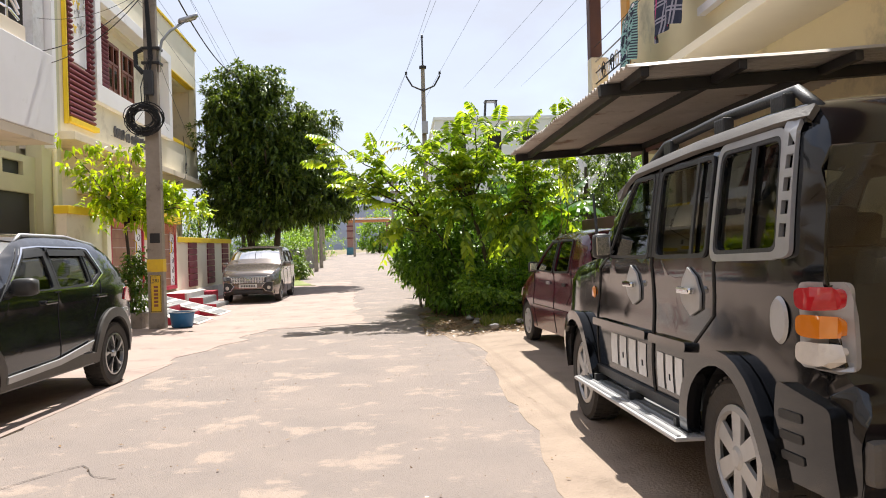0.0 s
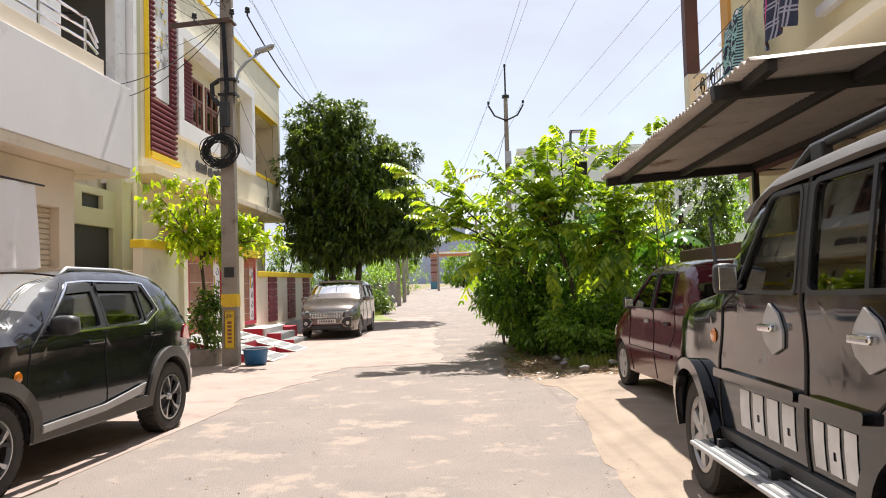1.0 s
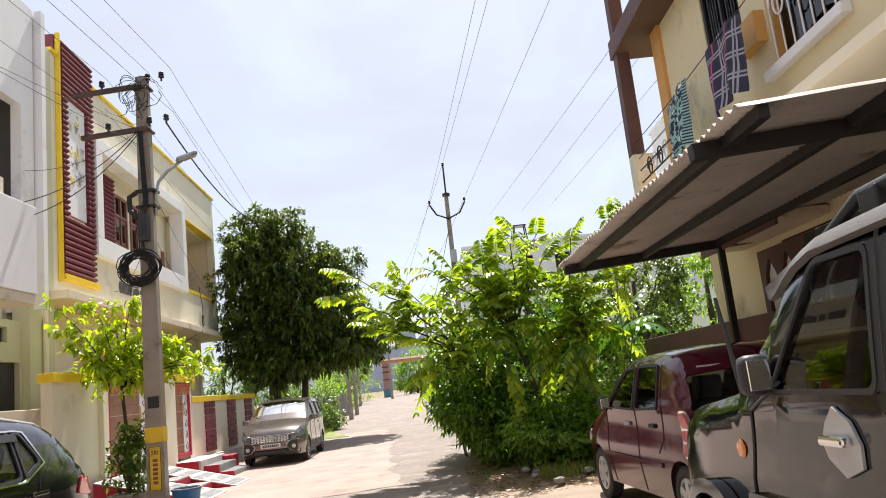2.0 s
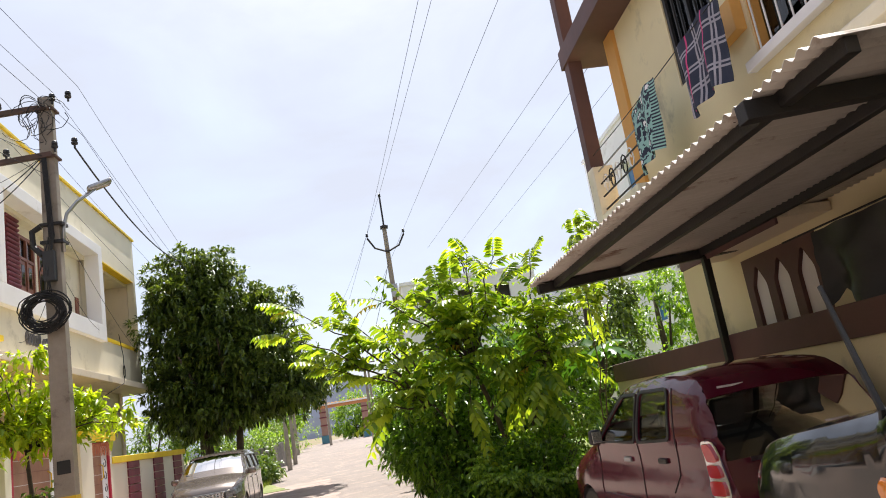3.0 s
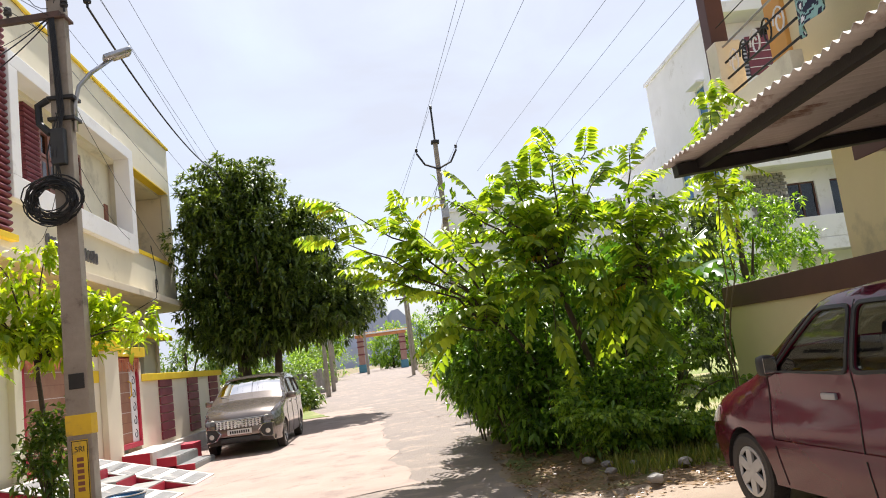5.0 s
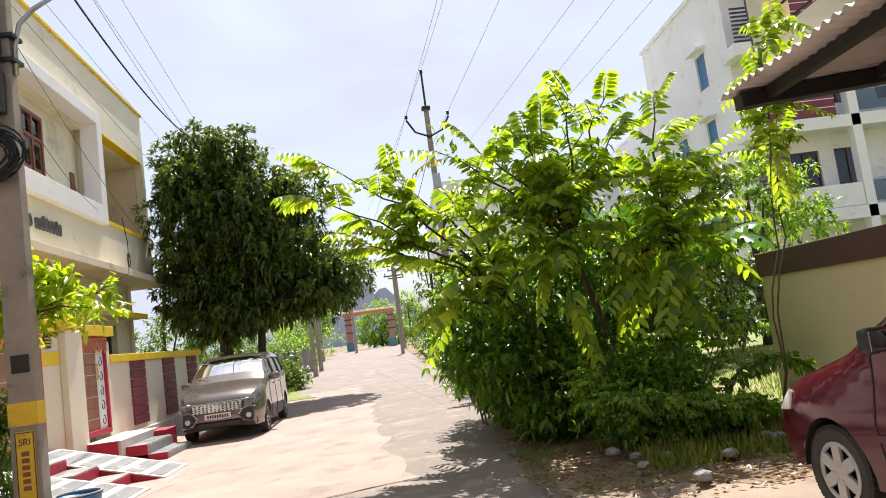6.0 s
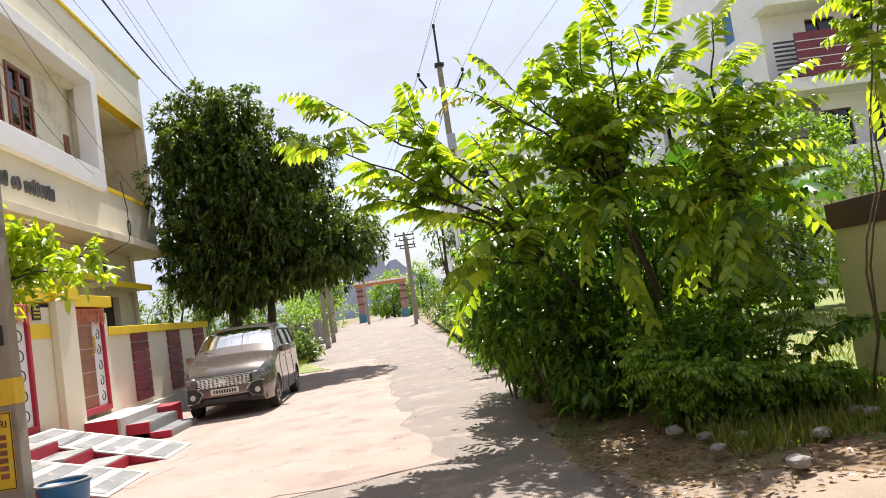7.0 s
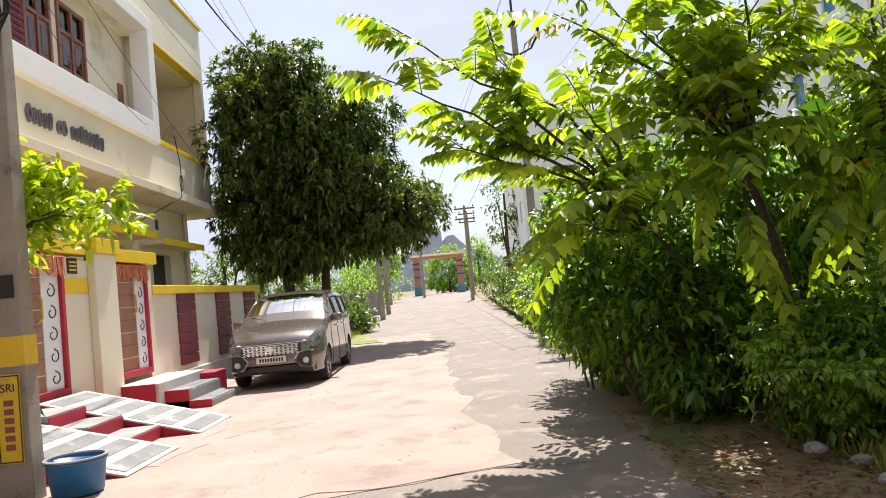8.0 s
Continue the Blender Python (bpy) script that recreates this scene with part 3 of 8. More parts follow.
bm = wall_along_y(0, -0.23, rect(0.0, 13.2, 4.3, 9.55), [rect(2.3, 8.65, 5.85, 8.0), BAY])
part("wall", bm, "cream", house)
part("wall", wall_along_y(-0.5, -0.23, rect(-0.99, 12.2, 0, 4.11), [rect(6.2, 8.2, 2.1, 3.05), rect(9.7, 10.9, 0.9, 2.95)]), "cream", house)
part("wall", boxed(-8.0, -0.74, -1.0, -0.77, 0, 9.55), "cream", house)
part("wall", boxed(-8.0, -0.74, 11.97, 12.2, 0, 4.11), "cream", house)
part("wall", boxed(-8.0, -0.24, 12.97, 13.2, 4.55, 9.7), "cream_dark", house)
part("wall", boxed(-8.0, -7.77, -1.0, 13.2, 0, 9.7), "cream", house)
part("wall", wall_along_y(-0.45, -0.2, rect(0.21, 8.84, 4.56, 8.29), [rect(4.45, 5.4, 6.15, 7.6), rect(5.65, 6.75, 6.15, 7.6)]), "cream", house)
part("wall", wall_along_y(-1.9, -0.2, rect(9.06, 12.9, 4.56, 8.29)), "cream", house)
# Sheet behind the casements, coloured with indoor shade.
part("room_back", boxed(-2.2, -2.1, 4.0, 8.6, 5.0, 8.2), "room_shade", house)
part("slab", boxed(-7.7, 0.4, -0.2, 13.5, 4.12, 4.298, 0.01), "cream_dark", house, "concrete floor slab overhanging the wall")
part("slab", boxed(-7.7, -0.24, 0.0, 12.95, 8.9, 9.1), "white", house)
part("ceiling", boxed(-7.6, -0.25, 0.05, 12.9, 8.3, 8.4), "cream", house)
part("lintel", boxed(-0.449, -0.235, 2.25, 8.66, 7.88, 8.29), "cream", house)
part("soffit", boxed(-1.895, -0.235, 9.06, 12.9, 7.86, 8.29), "cream", house)
part("coping", boxed(-0.28, 0.06, -0.05, 13.25, 9.55, 9.63, 0.01), "yellow", house, "yellow line along the roof edge")
part("wall", boxed(-1.9, -0.24, 8.85, 9.05, 4.56, 8.3), "cream", house)
part("wall", boxed(-1.9, -0.24, 0.0, 0.2, 4.56, 8.9), "olive", house)
for y0, y1, z0, z1 in ((1.95, 9.0, 5.4, 5.856), (1.95, 9.0, 7.992, 8.3), (1.95, 2.308, 5.857, 7.991), (8.642, 9.0, 5.857, 7.991)):
    part("frame_member", boxed(-0.26, 0.16, y0, y1, z0, z1, 0.012), "white", house, "white projecting balcony frame")
for y0, y1, z0, z1 in ((9.05, 12.8, 5.5, 5.608), (9.05, 12.8, 7.94, 7.985)):
    part("rim", boxed(-0.24, 0.03, y0, y1, z0, z1, 0.008), "yellow", house, "yellow rim round the opening")
part("corner_pier", boxed(-0.3, 0.02, -1.0, -0.003, 0.0, 9.55), "olive", house, "pale green pier")
part("edge_strip", boxed(0.003, 0.1, 0.24, 0.31, 4.55, 10.1, 0.01), "yellow", house, "yellow strip")
part("edge_strip", boxed(0.003, 0.14, 0.32, 2.1, 4.6, 4.72, 0.01), "yellow", house, "yellow strip")
bm0 = bmesh.new()
for k in range(9):
    a = math.pi * k / 8 - math.pi / 2
    bm0.verts.new((0.0 + 0.12 * math.cos(a), 0, 0.06 * math.sin(a)))
ring = list(bm0.verts)
bm0.faces.new(ring)
r = bmesh.ops.extrude_face_region(bm0, geom=bm0.faces[:])
bmesh.ops.translate(bm0, verts=[v for v in r["geom"] if isinstance(v, bmesh.types.BMVert)], vec=(0, 1, 0))
first_slat = part("slat", bm0, "maroon", house, "maroon rounded slat")


def slat(y0, y1, z, x=0.004):
    ob = new("slat", first_slat.data)
    ob.parent = house
    ob.location, ob.scale = (x, y0, z), (1, y1 - y0, 1)


part("slat_backing", boxed(-0.25, -0.003, 0.2, 1.95, 9.64, 10.05), "maroon", house)
first_slat.location, first_slat.scale = (0.004, 0.34, 4.8), (1, 1.6, 1)
for k in range(1, 41):
    z = 4.8 + 0.128 * k
    if 6.05 < z < 8.75:
        slat(0.34, 0.62, z)
        slat(1.6, 1.94, z)
    else:
        slat(0.34, 1.94, z)
for k in range(19):
    slat(3.6, 4.3, 5.9 + 0.115 * k, -0.44)
mural = part("mural_panel", boxed(0.003, 0.05, 0.64, 1.58, 6.08, 8.72, 0.005), "white", house, "white tiled panel with pale floral shapes")
for k in range(26):
    y, z, s = 0.75 + 0.72 * rng.random(), 6.3 + 2.2 * rng.random(), 0.05 + 0.09 * rng.random()
    pts = [(y + s * (0.6 + 0.4 * math.sin(3 * a)) * math.cos(a), z + s * (0.6 + 0.4 * math.sin(3 * a)) * math.sin(a)) for a in np.linspace(0, 2 * math.pi, 15)[:-1]]
    part("petal", wall_along_y(0.052 + 0.0012 * k, 0.003, pts), ("grey_tile", "decal", "olive", "yellow", "maroon")[min(4, int(rng.integers(0, 9)) // 2)], mural)


def wood_window(parent, x, y0, y1, z0, z1, depth=0.1):
    """A wooden casement of two leaves, each with two panes and a lower panel with bars."""
    w = part("window", thicken_frame(x, y0, y1, z0, z1, 0.08, depth), "wood", parent, "red-brown wooden casement window")
    mid = (y0 + y1) / 2
    part("mullion", boxed(x - depth, x + 0.01, mid - 0.035, mid + 0.035, z0 + 0.08, z1 - 0.08), "wood", w)
    part("transom", boxed(x - depth, x + 0.01, y0 + 0.08, y1 - 0.08, z0 + (z1 - z0) * 0.58, z0 + (z1 - z0) * 0.58 + 0.07), "wood", w)
    for a, b in ((y0 + 0.08, mid - 0.035), (mid + 0.035, y1 - 0.08)):
        part("pane", boxed(x - 0.06, x - 0.05, a, b, z0 + (z1 - z0) * 0.58 + 0.07, z1 - 0.08), "window", w)
        part("shutter_leaf", boxed(x - 0.06, x - 0.02, a + 0.01, b - 0.01, z0 + 0.09, z0 + (z1 - z0) * 0.58 - 0.01, 0.01), "wood", w)
        part("pane", boxed(x - 0.03, x - 0.012, a + 0.09, b - 0.09, z0 + 0.2, z0 + (z1 - z0) * 0.5), "window", w)
    return w


def thicken_frame(x, y0, y1, z0, z1, t, depth):
    return wall_along_y(x + 0.012, -depth, rect(y0, y1, z0, z1), [rect(y0 + t, y1 - t, z0 + t, z1 - t)])


wood_window(house, -0.42, 4.45, 5.4, 6.15, 7.6)
wood_window(house, -0.42, 5.65, 6.75, 6.15, 7.6)
part("window", boxed(-0.45, -0.41, 8.25, 8.5, 5.87, 6.7, 0.01), "wood", house, "narrow brown wooden shutter")
part("grille_slot", boxed(-1.9, -1.84, 11.3, 11.55, 5.9, 7.4, 0.01), "window", house, "bright stair opening with a carved screen")
for k in range(6):
    part("screen_bar", tubed([(-1.83, 11.3 + 0.04 * (k % 2), 5.95 + 0.24 * k), (-1.82, 11.45, 6.05 + 0.24 * k), (-1.83, 11.55 - 0.04 * (k % 2), 6.15 + 0.24 * k)], 0.012, 5), "black_steel", house)
for y0, y1, z in ((2.2, 5.2, 3.1), (5.7, 8.6, 3.2), (8.95, 11.9, 3.1)):
    part("sunshade", boxed(-0.5, 0.05, y0, y1, z, z + 0.09, 0.01), "cream", house)
    part("sunshade_edge", boxed(0.052, 0.085, y0, y1, z - 0.02, z + 0.13, 0.005), "yellow", house, "yellow sunshade lip")
# Black sheets close these openings, standing in for the shade indoors.
for y0, y1, z0, z1 in ((6.2, 8.2, 2.1, 3.05), (9.7, 10.9, 0.9, 2.95)):
    part("opening_shade_sheet", boxed(-0.7, -0.66, y0, y1, z0, z1), "trim", house)
for y, z in ((6.6, 3.5), (9.9, 3.5)):
    part("vent", thicken_frame(-0.49, y, y + 0.32, z, z + 0.36, 0.05, 0.06), "white", house)
    # The vent's inner shade is painted as a dark square.
    part("vent_grille", boxed(-0.5, -0.47, y + 0.05, y + 0.27, z + 0.05, z + 0.31), "room_shade", house)
part("downpipe", tubed([(-0.42, 12.0, 0), (-0.42, 12.0, 4.1)], 0.06), "cream_dark", house)
part("downpipe", tubed([(0.08, -0.5, 0.0), (0.08, -0.5, 4.4)], 0.05), "cream", house)
# raised letters of the house name, too small to tell apart
y = 3.5
for k in range(17):
    if k in (5, 8):
        y += 0.14
        continue
    h = 0.24 + 0.08 * rng.random()
    base = 4.72
    sh = [(0.075 * math.cos(a) * (0.8 + 0.3 * math.cos(2 * a + k)), h / 2 * math.sin(a)) for a in np.linspace(0, 2 * math.pi, 13)[:-1]]
    outer = [(y + 0.075 + p, base + h / 2 + q) for p, q in sh]
    inner = [(y + 0.075 + p * 0.5, base + h / 2 + q * 0.6) for p, q in sh]
    part("letter", wall_along_y(0.002, 0.05, outer, [inner]), "letter_grey", house)
    y += 0.165

# ---- compound wall of that house ----
WX = -6.1
wall = thing("compound_wall", pose(0, 0, -0.13), "cream boundary wall with yellow coping and maroon panels", "wall", kind="structure")
part("wall", wall_along_y(WX, -0.2, rect(14.9, 16.62, 0, 2.5)), "cream", wall)
part("coping", boxed(WX - 0.24, WX + 0.05, 14.86, 16.62, 2.5, 2.66, 0.012), "yellow", wall)
part("pier", boxed(WX - 0.25, WX + 0.1, 16.62, 16.85, 0, 2.62, 0.01), "cream", wall)
part("pier", boxed(WX - 0.25, WX + 0.04, 19.06, 20.42, 0, 2.5, 0.01), "cream", wall)
part("pier", boxed(WX + 0.043, WX + 0.16, 19.75, 20.42, 0, 2.6, 0.01), "cream", wall)
part("pier", boxed(WX - 0.25, WX + 0.04, 21.72, 21.95, 0, 2.4, 0.01), "cream", wall)
part("coping", boxed(WX - 0.3, WX + 0.09, 16.6, 19.72, 2.58, 2.78, 0.012), "yellow", wall)
part("coping", boxed(WX - 0.3, WX + 0.22, 19.72, 20.46, 2.602, 2.82, 0.012), "yellow", wall)
part("coping", boxed(WX - 0.3, WX + 0.14, 20.47, 22.0, 2.5, 2.7, 0.012), "yellow", wall)
part("stripe", boxed(WX + 0.042, WX + 0.055, 19.1, 19.72, 2.02, 2.24), "yellow", wall)
part("wall", wall_along_y(WX, -0.2, rect(21.95, 28.65, 0, 1.98)), "cream", wall)
part("coping", boxed(WX - 0.25, WX + 0.06, 21.95, 28.7, 1.982, 2.14, 0.012), "yellow", wall)
part("plinth", boxed(WX + 0.003, WX + 0.07, 20.4, 28.7, 0, 0.52, 0.012), "pale_step", wall, "grey washed plinth")
part("return_wall", boxed(-8.1, WX - 0.22, 28.45, 28.65, 0, 1.98), "cream", wall)
for y0 in (23.1, 25.3, 27.35):
    for k in range(7):
        z = 0.62 + 0.199 * k
        part("panel", boxed(WX + 0.003, WX + 0.04, y0, y0 + 0.9, z, z + 0.18, 0.008), "maroon", wall)
part("sign_plate", boxed(WX + 0.043, WX + 0.06, 19.2, 19.45, 2.3, 2.52, 0.004), "ink", wall, "small black name plate")
for k in range(3):
    part("bar", boxed(WX + 0.061, WX + 0.064, 19.23, 19.42, 2.34 + 0.055 * k, 2.365 + 0.055 * k), "sign", wall)


def fancy_door(name, y0, y1, z0, z1, strip, label):
    """A veneered door in a red frame, with a white strip of scrolls and a hanging fringe."""
    d = thing(name, pose(0, 0, -0.13), label, "door", kind="structure")
    part("frame", wall_along_y(WX + 0.08, -0.16, rect(y0, y1, z0, z1), [rect(y0 + 0.09, y1 - 0.07, z0 + 0.1, z1 - 0.08)]), "red", d, "dark red frame")
    ys = y1 - 0.07 - strip
    leaf = part("leaf", boxed(WX - 0.02, WX + 0.02, y0 + 0.09, ys, z0 + 0.1, z1 - 0.08, 0.005), "door_wood", d, "brown veneer door leaf")
    for k in range(1, 8):
        z = z0 + 0.1 + (z1 - z0 - 0.2) * k / 8
        part("groove", boxed(WX + 0.021, WX + 0.026, y0 + 0.12, ys - 0.02, z, z + 0.012), "decal" if k % 2 else "wood", leaf)
    s = part("scroll_panel", boxed(WX - 0.02, WX + 0.03, ys + 0.003, y1 - 0.073, z0 + 0.1, z1 - 0.08, 0.004), "white", d, "white panel with black scrolls")
    n = 6
    for k in range(n):
        zc = z0 + 0.25 + (z1 - z0 - 0.45) * k / (n - 1)
        yc = ys + strip / 2
        pts = [(WX + 0.034, yc + strip * 0.3 * math.sin(a) * (1 - a / 9), zc + 0.1 * math.cos(a) * (1 - a / 9)) for a in np.linspace(0, 6, 10)]
        part("scroll", tubed(pts, 0.009, 4), "ink", s)
    part("handle", tubed([(WX + 0.03, ys - 0.1, z0 + 1.0), (WX + 0.09, ys - 0.1, z0 + 1.05), (WX + 0.09, ys - 0.1, z0 + 1.3), (WX + 0.03, ys - 0.1, z0 + 1.35)], 0.014, 6), "sign", leaf, "brass handle")
    vs, fs = [], []
    y = y0 + 0.05
    while y < y1 - 0.05:
        h = 0.2 + 0.12 * rng.random()
        i = len(vs)
        x = WX + 0.1 + 0.02 * rng.random()
        vs += [(x, y, z1 - 0.04), (x, y + 0.03, z1 - 0.04), (x + 0.01, y + 0.026 + 0.01 * rng.random(), z1 - h), (x + 0.01, y + 0.005, z1 - h)]
        fs.append((i, i + 1, i + 2, i + 3))
        y += 0.018 + 0.012 * rng.random()
    part("fringe_bar", tubed([(WX + 0.1, y0, z1 - 0.03), (WX + 0.1, y1, z1 - 0.03)], 0.014, 6), "orange_cloth", d)
    raw("fringe", vs, fs, "orange_cloth", d, "orange leaf fringe hanging over the door")
    return d


fancy_door("door_1", 16.87, 19.04, 0.66, 2.55, 0.42, "brown double gate in red frame with white scroll strip")
fancy_door("door_2", 20.46, 21.7, 0.66, 2.48, 0.34, "brown gate in red frame with white scroll strip")

# steps to the small gate
steps = thing("entrance_steps", pose(-0.02, 0, -0.1), "grey striped entrance steps with red sides", "steps", kind="structure")
part("landing", boxed(WX + 0.08, -5.35, 20.3, 22.3, 0, 0.55, 0.01), "pale_step", steps)
for k, (x1, z) in enumerate(((-5.0, 0.4), (-4.65, 0.22))):
    part("step", boxed(WX + 0.12, x1, 20.55, 22.0, 0.0 if k else 0.221, z, 0.01), "stripe_grey", steps, "dark grey worn step")
    part("riser", boxed(x1 + 0.003, x1 + 0.02, 20.55, 22.0, 0.01, z - 0.02), "grey_tile", steps)
    part("cheek", boxed(WX + 0.12, x1 + 0.02, 20.5, 20.547, 0, z + 0.003), "red", steps, "red painted side")
part("cheek", boxed(WX + 0.1, -5.1, 22.05, 22.7, 0, 0.5, 0.01), "red", steps, "red painted block beside the steps")
part("cheek", boxed(WX + 0.08, -5.4, 20.28, 20.3, 0, 0.55), "red", steps)
# two wheel ramps with steps between
ramp = thing("gate_ramp", pose(0, 0, 0), "white and grey striped twin ramp with red sides", "ramp", kind="structure")
for y0, y1, xe in ((18.1, 19.25, -3.96), (16.0, 17.25, -3.9)):
    bm = bmesh.new()
    x0, top = -5.95, 0.52
    vs = [bm.verts.new(p) for p in ((x0, y0, 0), (xe, y0, 0), (x0, y0, top), (x0, y1, 0), (xe, y1, 0), (x0, y1, top))]
    for f in ((0, 1, 2), (3, 5, 4), (0, 3, 4, 1), (1, 4, 5, 2), (0, 2, 5, 3)):
        bm.faces.new([vs[i] for i in f])
    part("ramp_body", bm, "red", ramp, "red ramp side")
    sl = top / (xe - x0)
    tilt = math.degrees(math.atan2(top, xe - x0))
    ln = math.hypot(top, xe - x0)
    mm = pose(x0, 0, top, 0, tilt, 0)
    part("ramp_top", boxed(0, ln, y0 - 0.01, y1 + 0.01, 0.002, 0.02, 0, mm), "pale_step", ramp, "white painted ramp surface")
    n = 6
    for k in range(n):
        a = ln * (k + 0.2) / n
        bm = flat_fill([(a, y0 + 0.08), (a + ln / n * 0.62, y0 + 0.08), (a + ln / n * 0.62, y1 - 0.08), (a, y1 - 0.08)])
        thicken(bm, (0, 0, 0.012))
        bmesh.ops.transform(bm, matrix=mm @ Matrix.Translation((0, 0, 0.014)), verts=bm.verts)
        part("stripe", bm, "stripe_grey", ramp, "grey stripe")
for k, x1 in enumerate((-5.35, -4.9, -4.45)):
    part("step", boxed(-5.95, x1, 17.27, 18.08, 0, 0.48 - 0.16 * k, 0.008), "grey_tile", ramp)
    part("riser", boxed(x1 + 0.002, x1 + 0.015, 17.27, 18.08, 0, 0.46 - 0.16 * k), "red", ramp)

# ---- near house with white balcony ----
near = thing("house", pose(-6.0, 0, 0), "cream house with white balcony band and roller shutter", "house")
part("balcony_band", boxed(-0.16, 0, -6, 14.28, 3.8, 5.3, 0.015), "white", near, "white balcony parapet")
part("balcony_return", boxed(-1.2, -0.165, 14.12, 14.28, 3.83, 5.3, 0.01), "white", near)
part("soffit", boxed(-5.0, -0.02, -6, 14.27, 3.63, 3.797, 0.01), "cream_dark", near, "beige balcony underside")
part("inner_parapet", boxed(-0.3, -0.165, -6, 13.6, 5.0, 5.65, 0.01), "cream_dark", near)
part("wall", wall_along_y(-1.0, -0.2, rect(-6, 16.1, 5.31, 10.0), [rect(13.68, 15.65, 5.75, 7.8), rect(10.2, 11.6, 5.32, 7.3)]), "white", near)
# Surfaces of the open room carry its shade in their dark colour.
part("room_back", boxed(-4.2, -4.0, 11.8, 16.0, 5.3, 8.2), "room_shade", near)
part("room_side", boxed(-4.0, -1.21, 15.9, 16.05, 5.3, 8.2), "room_shade", near)
part("room_ceiling", boxed(-4.0, -1.21, 11.8, 15.89, 8.0, 8.15), "room_shade", near)
part("room_floor", boxed(-4.0, -1.01, -6, 15.89, 5.2, 5.3), "cream_dark", near)
part("door", boxed(-1.17, -1.1, 10.25, 11.55, 5.33, 7.25, 0.01), "trim", near, "dark doorway")
for k in range(3):
    part("rail", tubed([(-0.23, -6, 5.85 + 0.2 * k), (-0.23, 13.2, 5.85 + 0.2 * k), (-0.23, 13.5, 5.75 + 0.1 * k)], 0.025, 6), "chrome", near, "stainless steel rail")
for k in range(14):
    part("rail_post", tubed([(-0.23, 13.1 - 1.35 * k, 5.64), (-0.23, 13.1 - 1.35 * k, 6.28)], 0.025, 6), "chrome", near)
part("wall", wall_along_y(-0.5, -0.25, rect(-6, 13.2, 0, 3.62), [rect(10.6, 12.75, 0.0, 2.95), rect(6.0, 9.6, 0.0, 2.95)]), "cream_dark", near)
part("wall", wall_along_y(-1.2, -0.2, rect(13.21, 16.4, 0, 3.62), [rect(14.3, 15.9, 1.9, 2.85), rect(14.7, 15.5, 3.2, 3.48)]), "olive", near)
part("window", boxed(-1.36, -1.3, 14.3, 15.9, 1.9, 2.85), "trim", near, "dark curtained window")
part("window", boxed(-1.36, -1.3, 14.7, 15.5, 3.2, 3.48), "trim", near, "dark high vent window")
part("wall", boxed(-5, -0.76, 12.95, 13.2, 0, 3.66), "cream_dark", near)
part("wall", boxed(-5, -0.85, 16.15, 16.3, 3.84, 10), "white", near)
part("low_wall", boxed(-0.7, -0.5, 13.22, 16.2, 0, 1.95, 0.01), "cream_dark", near)
for yb, n in ((10.6, 0), (6.0, 0)):
    ye = 12.75 if yb > 8 else 9.6
    sh = part("roller_shutter", boxed(-0.72, -0.68, yb, ye, 0, 2.95), "shutter", near, "cream corrugated roller shutter")
    for k in range(34):
        part("lath", boxed(-0.68, -0.655, yb + 0.01, ye - 0.01, 0.02 + 0.086 * k, 0.02 + 0.086 * k + 0.07, 0.01), "shutter", sh)
# fan in the open room
fan = thing("ceiling_fan", pose(-8.2, 14.9, 7.15), "dark ceiling fan hanging in the open room", "fan")
part("rod", tubed([(0, 0, 0), (0, 0, 0.84)], 0.02, 6), "trim", fan)
part("hub", lathe([(0, -0.08), (0.12, -0.06), (0.13, 0.03), (0.03, 0.08)], 16), "trim", fan)
for k in range(3):
    part("blade", boxed(0.12, 0.65, -0.06, 0.06, -0.02, 0.0, 0, pose(0, 0, 0, 8, 0, 120 * k + 20)), "trim", fan)
# hanging cloth by the shutter
cl = thing("shop_cloth", pose(-6.15, 11.2, 2.2), "white cloth banner hung from a rod", "banner")
vs, fs = [], []
for i in range(13):
    for j in range(9):
        vs.append((0.05 * math.sin(i * 1.1 + j * 0.2) * (0.4 + j * 0.1), -0.9 + 0.1 * i + 0.01 * j, 0.95 - 0.16 * j))
        if i and j:
            a = i * 9 + j
            fs.append((a, a - 1, a - 10, a - 9))
raw("cloth", vs, fs, "white", cl, smooth=True)
part("rod", tubed([(0, -1.3, 0.97), (0, 0.55, 0.97)], 0.018, 6), "black_steel", cl)

# ---- unseen plain houses added behind the walk, to darken the car reflections ----
for x0, x1, y0, y1, h, mt in ((-13.0, -6.1, -20.0, -6.3, 8.5, "cream"), (5.0, 12.0, -21.0, -6.3, 9.5, "butter"), (-12.0, -6.6, -38.0, -20.5, 7.0, "cream_dark"), (5.3, 12.0, -38.0, -21.5, 7.5, "cream"), (-9.0, 9.0, -52.0, -44.0, 8.0, "olive")):
    hb = thing("house", pose(0, 0, 0), "unseen plain house added behind the walk", "house")
    part("wall", boxed(x0, x1, y0, y1, 0, h, 0.03), mt, hb)
    part("roof", boxed(x0 - 0.3, x1 + 0.3, y0 - 0.05, y1 + 0.05, h + 0.003, h + 0.2, 0.02), "white", hb)

# ---- right-hand building ----
rb = thing("house", pose(4.9, 0, -0.1), "butter yellow house with orange and brown trim and a balcony", "house")
part("wall", wall_along_y(0, 0.23, rect(-6, 13.9, 4.1, 11.0), [rect(10.9, 12.1, 5.5, 6.9), rect(8.7, 10.25, 4.95, 6.3), rect(4.0, 5.6, 4.95, 6.3)]), "butter", rb)
part("wall", boxed(0.24, 6.0, 13.67, 13.9, 0, 11), "butter", rb)
